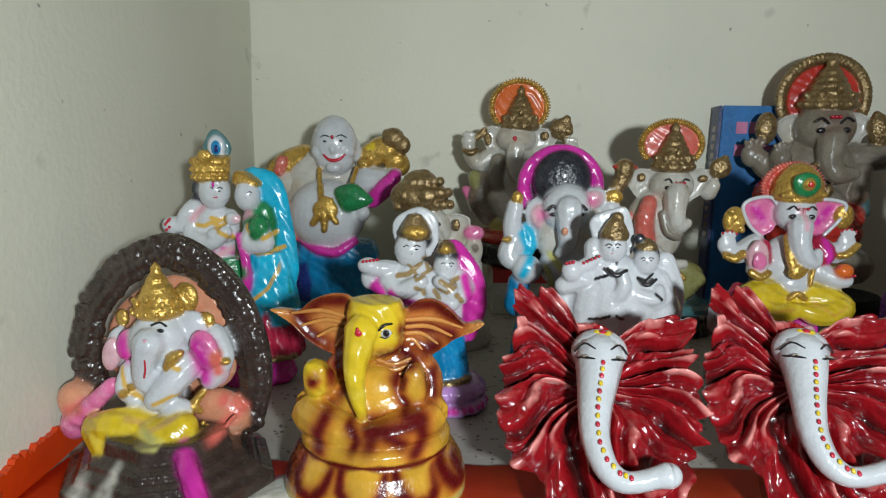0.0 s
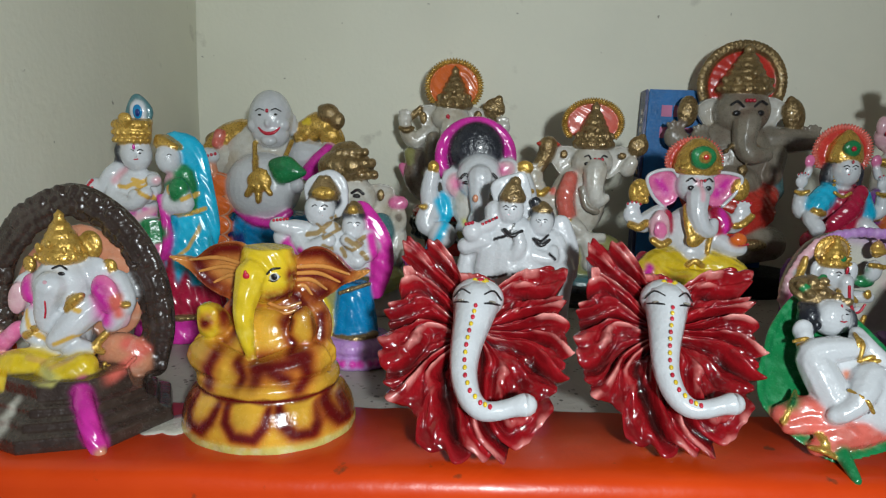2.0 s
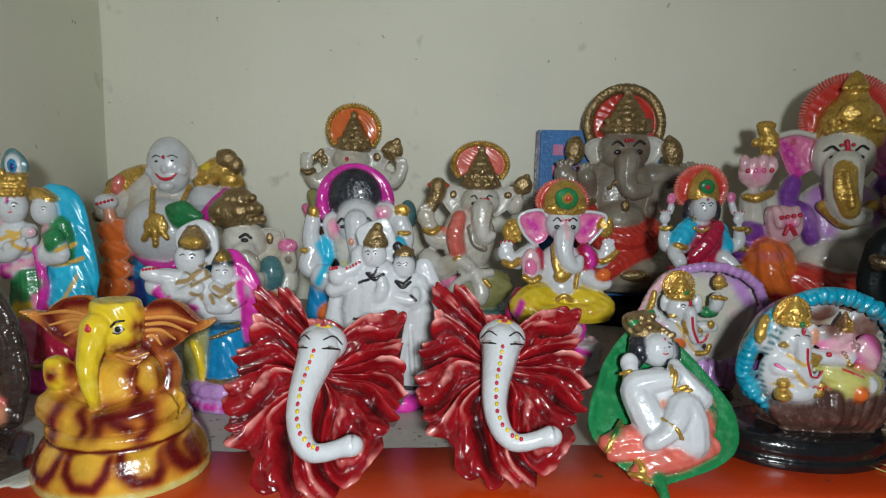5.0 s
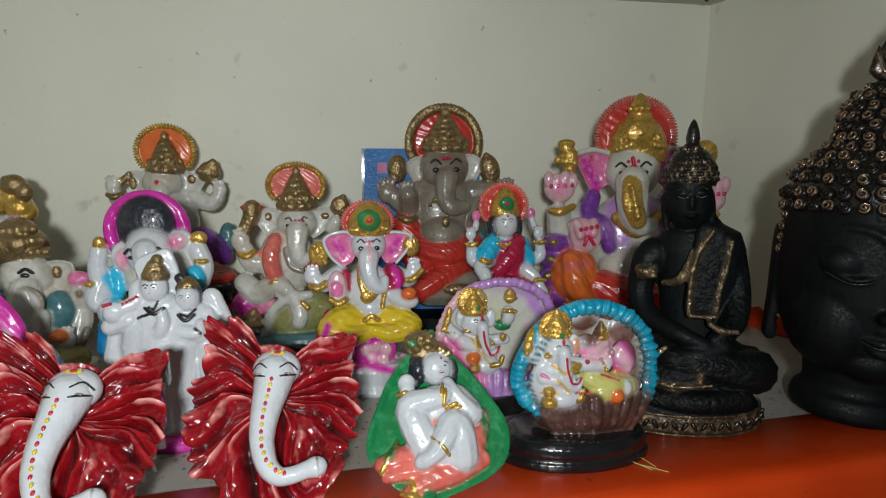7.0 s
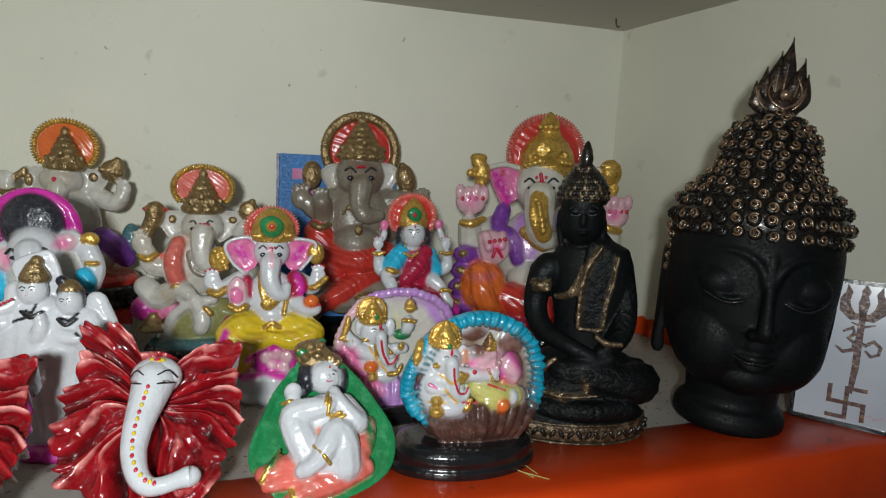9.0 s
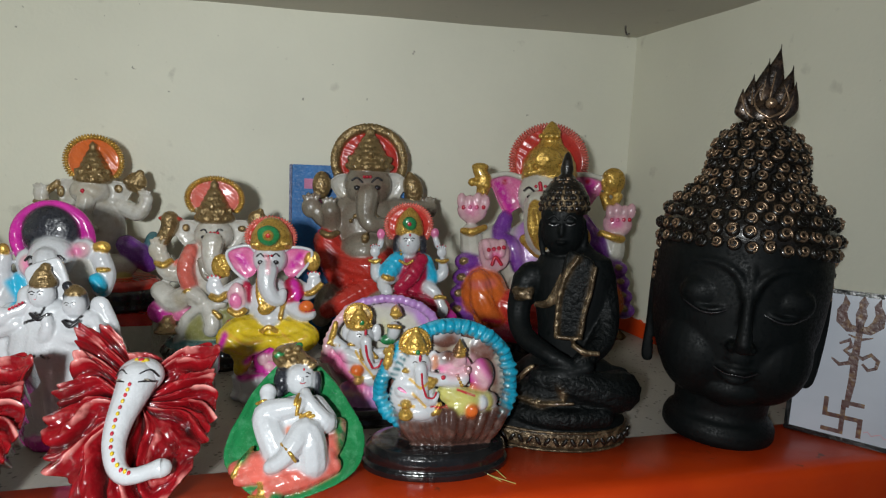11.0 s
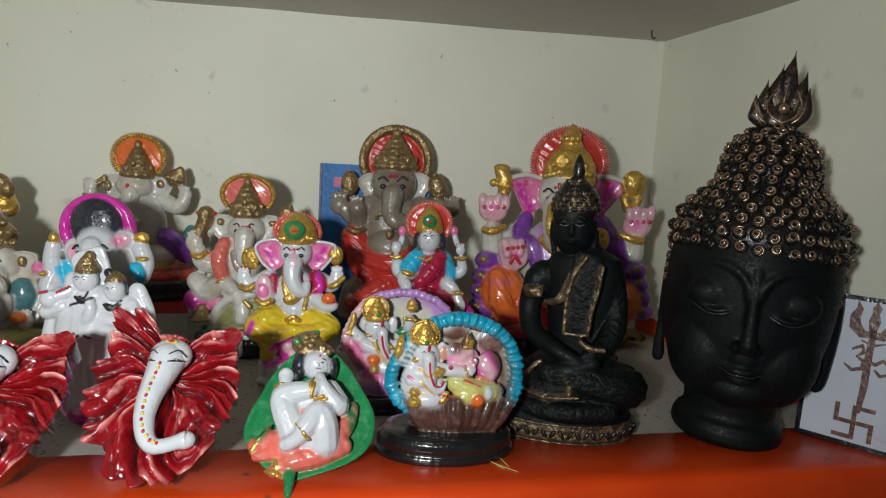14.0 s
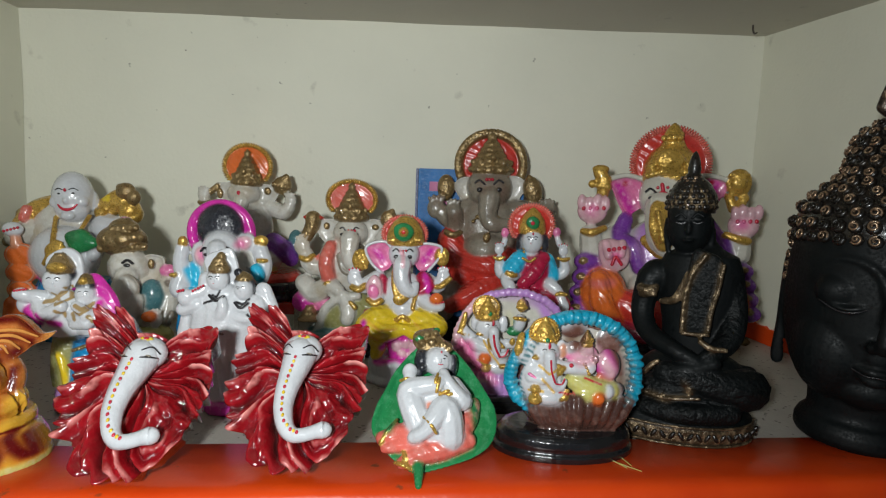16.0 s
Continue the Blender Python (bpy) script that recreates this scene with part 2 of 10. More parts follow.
class Figure:
    """One cast figurine as one mesh. All numbers are millimetres from the middle of its foot: x to the right, y inwards, z up."""

    def __init__(self):
        self.v, self.f, self.m, self.mats, self.crest, self.fine, self.strokes = [], [], [], [], {}, [], []

    def slot(self, mat):
        if mat not in self.mats:
            self.mats.append(mat)
        return self.mats.index(mat)

    def put(self, verts, faces, mat, fine=False):
        n, k = len(self.v), self.slot(mat)
        self.fine += [fine or mat in ("line", "rouge", "locks", "curltip")] * len(faces)
        self.v += [tuple(c * 0.001 for c in p) for p in verts]
        self.f += [tuple(n + i for i in q) for q in faces]
        self.m += [k] * len(faces)
        return n

    def brush(self, mat, points, soft=0.5, deep=14.0):
        """A stroke of paint on the front of the cast skin along points (x, y, z, half width); soft: the share of its width that fades out; deep: how far in depth it takes."""
        self.strokes.append((M[mat].name, points, soft, deep))

    def brushed(self, me):
        n = len(me.vertices)
        co, no, col = np.zeros(n * 3), np.zeros(n * 3), np.zeros(n * 4)
        me.vertices.foreach_get("co", co)
        me.vertices.foreach_get("normal", no)
        layer = me.attributes["tint"]
        layer.data.foreach_get("color", col)
        co, no, col = co.reshape(-1, 3) * 1000, no.reshape(-1, 3), col.reshape(-1, 4)
        for name, points, soft, deep in self.strokes:
            P = np.array(points, float)
            cover = np.zeros(n)
            for p, q in zip(P, P[1:]):
                way = (q - p)[[0, 2]]
                u = np.clip(((co[:, [0, 2]] - p[[0, 2]]) @ way) / max(1e-6, way @ way), 0, 1)
                at = p[:3] + u[:, None] * (q - p)[:3]
                r = p[3] + u * (q - p)[3]
                d = np.hypot(co[:, 0] - at[:, 0], co[:, 2] - at[:, 2]) / r
                k = np.clip((1 - d) / soft, 0, 1)
                k = k * k * (3 - 2 * k) * np.clip((deep - np.abs(co[:, 1] - at[:, 1])) / (0.3 * deep), 0, 1) * np.clip(0.6 - no[:, 1] * 2, 0, 1)
                cover = np.maximum(cover, k)
            col[:, :3] += cover[:, None] * (np.array(RGB[name]) - col[:, :3])
        layer.data.foreach_set("color", col.ravel())

    def ball(self, mat, at, size, turn=0.0, nod=0.0, seg=0, rings=10):
        """An ellipsoid; turn: degrees clockwise as seen from the front; nod: degrees that its top leans inwards."""
        if not seg:
            seg, rings = (32, 20) if max(size) > 12 else (16, 10)
        rot = Euler((radians(-nod), radians(turn), 0)).to_matrix()
        verts, faces = [], []
        for i in range(rings + 1):
            a = math.pi * i / rings
            for j in range(seg):
                b = 2 * math.pi * j / seg
                p = rot @ Vector((size[0] * math.sin(a) * math.cos(b), size[1] * math.sin(a) * math.sin(b), size[2] * math.cos(a)))
                verts.append((at[0] + p.x, at[1] + p.y, at[2] + p.z))
        for i in range(rings):
            for j in range(seg):
                k = (j + 1) % seg
                faces.append((i * seg + j, (i + 1) * seg + j, (i + 1) * seg + k, i * seg + k))
        self.put(verts, faces, mat, min(size) < 1.7)

    def tube(self, mat, points, flat=1.0, seg=10, sub=4):
        """A round limb through points (x, y, z, radius), smoothed, with domed ends; flat: its depth over its width."""
        P = [np.array(p, float) for p in points]
        if len(P) == 2:
            P.insert(1, (P[0] + P[1]) / 2)
        Q = [2 * P[0] - P[1]] + P + [2 * P[-1] - P[-2]]
        line = []
        for i in range(1, len(Q) - 2):
            for k in range(sub):
                t = k / sub
                line.append(0.5 * (2 * Q[i] + (Q[i + 1] - Q[i - 1]) * t + (2 * Q[i - 1] - 5 * Q[i] + 4 * Q[i + 1] - Q[i + 2]) * t * t + (3 * Q[i] - Q[i - 1] - 3 * Q[i + 1] + Q[i + 2]) * t ** 3))
        line.append(P[-1])
        first, last = line[0], line[-1]
        d0, d1 = line[0][:3] - line[1][:3], line[-1][:3] - line[-2][:3]
        d0, d1 = d0 / (np.linalg.norm(d0) + 1e-9), d1 / (np.linalg.norm(d1) + 1e-9)
        cap = [(0.95, 0.3), (0.7, 0.72), (0.3, 0.95), (0.02, 1.0)]
        line = [np.r_[first[:3] + d0 * first[3] * o, first[3] * s] for s, o in reversed(cap)] + line + [np.r_[last[:3] + d1 * last[3] * o, last[3] * s] for s, o in cap]
        verts, faces = [], []
        for i, p in enumerate(line):
            d = line[min(i + 1, len(line) - 1)][:3] - line[max(i - 1, 0)][:3]
            d = Vector(d).normalized()
            side = d.cross(Vector((0, 1, 0)))
            side = side.normalized() if side.length > 0.05 else Vector((1, 0, 0))
            out = side.cross(d).normalized()
            for j in range(seg):
                a = 2 * math.pi * j / seg
                q = Vector(p[:3]) + float(max(p[3], 0.01)) * (side * math.cos(a) + out * math.sin(a) * flat)
                verts.append(tuple(q))
        for i in range(len(line) - 1):
            for j in range(seg):
                k = (j + 1) % seg
                faces.append((i * seg + j, i * seg + k, (i + 1) * seg + k, (i + 1) * seg + j))
        self.put(verts, faces, mat, mat != "maroon" and max(p[3] for p in points) * min(1.0, flat * 1.5) < 1.7)

    def turned(self, mat, at, profile, deep=1.0, flutes=0, bite=0.0, seg=32, swing=0.0):
        """A lathed body, profile of (radius, height) from its foot up; deep: depth over width; flutes: upright folds; swing: sideways bow."""
        seg = max(seg, flutes * 4)
        verts, faces = [], []
        top = max(h for _, h in profile) or 1
        full = []
        for (r0, h0), (r1, h1) in zip(profile, profile[1:]):
            full += [(r0, h0), ((r0 + r1) / 2, (h0 + h1) / 2)] if flutes else [(r0, h0)]
        full.append(profile[-1])
        for r, h in full:
            for j in range(seg):
                a = 2 * math.pi * j / seg
                q = r * (1 + bite * (abs(math.sin(a * flutes / 2)) - 0.5)) if flutes else r
                verts.append((at[0] + q * math.cos(a) + swing * math.sin(math.pi * h / top), at[1] + q * deep * math.sin(a), at[2] + h))
        n = len(full)
        for i in range(n - 1):
            for j in range(seg):
                k = (j + 1) % seg
                faces.append((i * seg + j, i * seg + k, (i + 1) * seg + k, (i + 1) * seg + j))
        faces += [tuple(range(seg - 1, -1, -1)), tuple((n - 1) * seg + j for j in range(seg))]
        self.put(verts, faces, mat)

    def plate(self, mat, outline, y, thick, dome=0.0, lean=0.0, cup=False, rim=0.6):
        """A thick shaped plate: a smoothed outline of (x, z), front at y, domed forwards (or cupped inwards); lean: mm inwards per mm of height."""
        P = [np.array(p, float) for p in outline]
        n, loop = len(P), []
        for i in range(n):
            a, b, c, d = P[i - 1], P[i], P[(i + 1) % n], P[(i + 2) % n]
            for k in range(4):
                t = k / 4
                loop.append(0.5 * (2 * b + (c - a) * t + (2 * a - 5 * b + 4 * c - d) * t * t + (3 * b - a - 3 * c + d) * t ** 3))
        mid, m = sum(loop) / len(loop), len(loop)
        z0 = min(p[1] for p in loop)
        rings = [(1.0, thick), (1.0, thick * 0.35), (0.97, 0.0), (0.86, -dome * 0.35), (0.65, -dome * 0.7), (0.35, -dome * 0.95), (0.08, -dome)]
        if cup:
            rings = [(0.9, thick + dome), (1.0, thick * 0.3), (0.98, 0.0), (0.93, 0.0), (0.86, dome * rim), (0.6, dome * 0.9), (0.3, dome), (0.05, dome)]
        verts, faces = [], []
        for s, o in rings:
            for p in loop:
                q = mid + (p - mid) * s
                verts.append((q[0], y + o + lean * (q[1] - z0), q[1]))
        for i in range(len(rings) - 1):
            for j in range(m):
                k = (j + 1) % m
                faces.append((i * m + j, i * m + k, (i + 1) * m + k, (i + 1) * m + j))
        faces += [tuple(range(m - 1, -1, -1)), tuple((len(rings) - 1) * m + j for j in range(m))]
        self.put(verts, faces, mat)

    def halo(self, rim, face, at, rx, rz, width, beads=40, depth=4.0, tall=1.0, lo=-40.0, hi=220.0):
        """A round nimbus: a disc with a rim of cast ridges, from lo to hi degrees anticlockwise from the right."""
        self.ball(face, at, (rx - width * 0.5, depth * 0.5, rz - width * 0.5), seg=32)
        self.tube(rim, [(at[0] + rx * math.cos(radians(lo + (hi - lo) * i / 24)), at[1], at[2] + rz * math.sin(radians(lo + (hi - lo) * i / 24)), width * 0.55) for i in range(25)], sub=2)
        for i in range(beads):
            a = radians(lo + (hi - lo) * (i + 0.5) / beads)
            self.ball(rim, (at[0] + rx * 1.02 * math.cos(a), at[1] - depth * 0.3, at[2] + rz * 1.02 * math.sin(a)), (width * 0.85, depth * 0.55, width * 0.3 * tall), turn=-math.degrees(a), seg=8, rings=6)

    def dots(self, mat, a, b, count, r, sag=0.0):
        """A string of beads from a to b, hanging by sag."""
        for i in range(count):
            t = i / max(1, count - 1)
            self.ball(mat, tuple(a[k] + (b[k] - a[k]) * t - (sag * 4 * t * (1 - t) if k == 2 else 0) for k in range(3)), (r, r, r), seg=8, rings=6)

    def crown(self, mat, at, r, h, tiers=4, deep=0.9):
        """A tiered conical crown with studded bands and a finial."""
        prof = [(r * 0.96, 0), (r * 1.08, h * 0.04), (r * 1.04, h * 0.14)]
        for i in range(tiers):
            u, w = 0.16 + 0.64 * i / tiers, 0.16 + 0.64 * (i + 1) / tiers
            q = 1 - 0.74 * (i / tiers) ** 1.15
            p = 1 - 0.74 * ((i + 1) / tiers) ** 1.15
            prof += [(r * (q * 0.95), h * u), (r * q, h * (u + 0.03)), (r * (p * 0.97), h * (w - 0.015))]
        prof += [(r * 0.2, h * 0.83), (r * 0.24, h * 0.89), (r * 0.12, h * 0.95), (r * 0.02, h)]
        self.turned(mat, at, prof, deep, seg=24)
        for i in range(9):
            a = math.pi * (1 + i / 8)
            self.ball(mat, (at[0] + r * 1.05 * math.cos(a), at[1] + r * 1.05 * deep * math.sin(a), at[2] + h * 0.1), (r * 0.10, r * 0.11, h * 0.055), seg=8, rings=6)
        for i in range(5):
            a = math.pi * (1.1 + 0.8 * i / 4)
            self.ball(mat, (at[0] + r * 0.95 * math.cos(a), at[1] + r * 0.95 * deep * math.sin(a), at[2] + h * (0.26 + (0.12 if i == 2 else 0))), (r * 0.15, r * 0.10, h * 0.085), seg=8, rings=6)

    def fused(self, voxel):
        """Melts the large forms into one cast skin with filleted joints; each patch keeps the paint that lies nearest."""
        big = [i for i, fine in enumerate(self.fine) if not fine]
        me = bpy.data.meshes.new("cast")
        me.from_pydata(self.v, [], [self.f[i] for i in big])
        me.validate()
        tmp = new("cast", me)
        melt = tmp.modifiers.new("melt", "REMESH")
        melt.mode, melt.voxel_size = "VOXEL", voxel * 0.001
        soft = tmp.modifiers.new("soft", "SMOOTH")
        soft.factor, soft.iterations = 0.5, 2
        skin = bpy.data.meshes.new_from_object(tmp.evaluated_get(bpy.context.evaluated_depsgraph_get()))
        tree = BVHTree.FromPolygons([Vector(p) for p in self.v], [self.f[i] for i in big])
        verts = [tuple(v.co) for v in skin.vertices]
        faces, mats = [], []
        for p in skin.polygons:
            near = tree.find_nearest(p.center)
            faces.append(tuple(p.vertices))
            mats.append(self.m[big[near[2]]])
        for i, fine in enumerate(self.fine):
            if fine:
                faces.append(tuple(len(verts) + k for k in self.f[i]))
                mats.append(self.m[i])
        self.v, self.f, self.m = verts + list(self.v), faces, mats
        bpy.data.objects.remove(tmp)
        bpy.data.meshes.remove(me)
        bpy.data.meshes.remove(skin)

    def stand(self, name, at, label, category="figurine", turn=0.0, group="", lean=0.0, voxel=0.0):
        if voxel:
            self.fused(voxel)
        me = bpy.data.meshes.new(name)
        used = sorted({i for q in self.f for i in q})
        back = {i: k for k, i in enumerate(used)}
        me.from_pydata([self.v[i] for i in used], [], [tuple(back[i] for i in q) for q in self.f])
        me.polygons.foreach_set("material_index", self.m)
        me.polygons.foreach_set("use_smooth", [True] * len(me.polygons))
        for mat in self.mats:
            me.materials.append(M[mat])
        if self.crest:
            layer = me.attributes.new("crest", "FLOAT", "POINT")
            for i, value in self.crest.items():
                layer.data[i].value = value
        me.validate()
        laid_on(me, 4 if voxel else 0)
        if self.strokes:
            self.brushed(me)
        ob = new(name, me)
        ob.matrix_world = pose(*at, -lean, 0, turn)
        return tagged(ob, label, category, group or "figurines on the shelf")


# ---- the niche ----
LEFT, RIGHT, BACK, TOP = -0.256, 0.826, 0.818, 0.447
SKEW, EDGE = 0.078, 0.287                     # the shelf's front runs slightly askew to the back wall


def prism(bm, corners, z0, z1):
    lo = [bm.verts.new((x, y, z0)) for x, y in corners]
    hi = [bm.verts.new((x, y, z1)) for x, y in corners]
    n = len(corners)
    bm.faces.new(lo[::-1])
    bm.faces.new(hi)
    for i in range(n):
        bm.faces.new((lo[i], lo[(i + 1) % n], hi[(i + 1) % n], hi[i]))
    return bm


def setting(name, bm, mat, label, category):
    return tagged(link_mesh(name, bm, [mat], smooth=name == "shelf_edge"), label, category, kind="structure")


def wavy(bm, cuts, size, seed):
    """Hand-trowelled unevenness."""
    bmesh.ops.subdivide_edges(bm, edges=bm.edges[:], cuts=cuts, use_grid_fill=True)
    for v in bm.verts:
        v.co += Vector([size * noise.noise(v.co * 7 + Vector((seed, 3 * k, k))) for k in range(3)])
    return bm


def front(x):
    return EDGE + SKEW * x


def left(y):
    return LEFT + 0.10 * (BACK - y)


def right(y):
    return RIGHT + 0.14 * (BACK - y)


FL, FR = (left(0.27), front(left(0.27))), (right(0.36), front(right(0.36)))     # the slab's front corners


setting("wall_back", wavy(block(bmesh.new(), (LEFT - 0.12, BACK, -0.12), (RIGHT + 0.12, BACK + 0.12, TOP + 0.10)), 24, 0.0025, 1), WALL, "cream limewashed back wall of the niche with stains", "wall")
setting("wall_left", wavy(prism(bmesh.new(), [(FL[0] - 0.12, FL[1]), FL, (LEFT, BACK), (LEFT - 0.12, BACK)], -0.12, TOP + 0.10), 20, 0.0025, 2), WALL, "cream limewashed side wall with scuffs and chalky streaks", "wall")
setting("wall_right", wavy(prism(bmesh.new(), [FR, (FR[0] + 0.12, FR[1]), (RIGHT + 0.12, BACK), (RIGHT, BACK)], -0.12, TOP + 0.10), 20, 0.0025, 3), WALL, "cream limewashed side wall of the niche, slightly bumpy", "wall")
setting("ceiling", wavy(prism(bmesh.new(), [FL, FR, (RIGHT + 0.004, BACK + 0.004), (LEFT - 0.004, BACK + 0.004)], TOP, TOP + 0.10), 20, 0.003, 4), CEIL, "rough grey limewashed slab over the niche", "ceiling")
setting("shelf_slab", prism(bmesh.new(), [(FL[0], FL[1] + 0.004), (FR[0], FR[1] + 0.004), (RIGHT + 0.004, BACK + 0.004), (LEFT - 0.004, BACK + 0.004)], -0.06, 0.0), CEMENT, "grey speckled cement shelf floor of the niche", "shelf")


def enamel_band():
    """The painted nosing: a ragged band on the slab's top, a rounded lip and the front face."""
    bm = bmesh.new()
    n, rows = 150, []
    for i in range(n + 1):
        x = FL[0] + (FR[0] - FL[0]) * i / n
        f = front(x)
        back = f + 0.082 + 0.0016 * noise.noise(Vector((x * 60, 1, 2))) + 0.0016 * noise.noise(Vector((x * 9, 5, 2)))
        lip = 0.0015 * noise.noise(Vector((x * 14, 9, 2)))
        rows.append([bm.verts.new(p) for p in ((x, back, 0.0), (x, back - 0.002, 0.0022), (x, f + 0.012, 0.0022), (x, f + 0.004, 0.0015 + lip), (x, f - 0.001, -0.002 + lip), (x, f - 0.003, -0.008), (x, f - 0.003, -0.12), (x, f + 0.004, -0.12))])
    for a, b in zip(rows, rows[1:]):
        for k in range(7):
            bm.faces.new((a[k], b[k], b[k + 1], a[k + 1]))
    for r in (rows[0], rows[-1]):
        bm.faces.new(r)
    bmesh.ops.recalc_face_normals(bm, faces=bm.faces)
    return setting("shelf_edge", bm, ENAMEL, "orange enamelled front edge of the shelf, chipped and stained", "shelf edge")


enamel_band()


def skirting(name, a, b, tall, inward):
    """A ragged band of the same enamel along the foot of a side wall."""
    bm, n, rows = bmesh.new(), 70, []
    for i in range(n + 1):
        t = i / n
        x, y = a[0] + (b[0] - a[0]) * t, a[1] + (b[1] - a[1]) * t
        h = tall + 0.005 * noise.noise(Vector((t * 40, inward, 2))) + 0.004 * noise.noise(Vector((t * 9, inward, 7)))
        rows.append([bm.verts.new(p) for p in ((x + inward, y, 0.001), (x + inward, y, h), (x - inward, y, h), (x - inward, y, 0.001))])
    for p, q in zip(rows, rows[1:]):
        for k in range(4):
            bm.faces.new((p[k], q[k], q[(k + 1) % 4], p[(k + 1) % 4]))
    for r in (rows[0], rows[-1]):
        bm.faces.new(r)
    bmesh.ops.recalc_face_normals(bm, faces=bm.faces)
    return setting(name, bm, ENAMEL, "ragged orange enamel band along the foot of the wall", "skirting")


skirting("baseboard_left", (left(0.40), 0.40), (left(0.28), 0.28), 0.022, 0.0045)
skirting("baseboard_right", (right(BACK) , BACK), (right(0.37), 0.37), 0.026, -0.0045)

# plain room behind the camera
setting("wall_room_left", block(bmesh.new(), (-1.5, -1.9, -1.0), (-1.4, 0.20, 1.7)), WALL, "plain cream wall of the room", "wall")
setting("wall_room_right", block(bmesh.new(), (2.0, -1.9, -1.0), (2.1, 0.30, 1.7)), WALL, "plain cream wall of the room", "wall")
setting("wall_beside_left", prism(bmesh.new(), [(-1.5, 0.21), (FL[0] - 0.002, FL[1] - 0.006), (FL[0] - 0.002, 0.266), (-1.5, 0.34)], -1.0, 1.7), WALL, "plain cream wall beside the niche", "wall")
setting("wall_beside_right", prism(bmesh.new(), [(FR[0] + 0.002, FR[1] - 0.006), (2.1, 0.31), (2.1, 0.5), (FR[0] + 0.002, FR[1] - 0.002)], -1.0, 1.7), WALL, "plain cream wall beside the niche", "wall")
setting("wall_above", prism(bmesh.new(), [(FL[0], FL[1] - 0.006), (FR[0], FR[1] - 0.006), (FR[0], FR[1] + 0.1), (FL[0], FL[1] + 0.1)], TOP + 0.104, 1.7), WALL, "plain cream wall above the niche", "wall")
setting("wall_below", prism(bmesh.new(), [(FL[0], FL[1] + 0.01), (FR[0], FR[1] + 0.01), (FR[0], FR[1] + 0.1), (FL[0], FL[1] + 0.1)], -1.0, -0.122), WALL, "plain cream wall below the niche", "wall")
setting("floor", block(bmesh.new(), (-1.5, -1.9, -1.08), (2.1, 0.5, -1.0)), CEMENT, "plain grey cement floor of the room", "floor")
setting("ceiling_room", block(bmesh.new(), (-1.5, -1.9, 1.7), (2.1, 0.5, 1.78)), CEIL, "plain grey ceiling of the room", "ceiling")



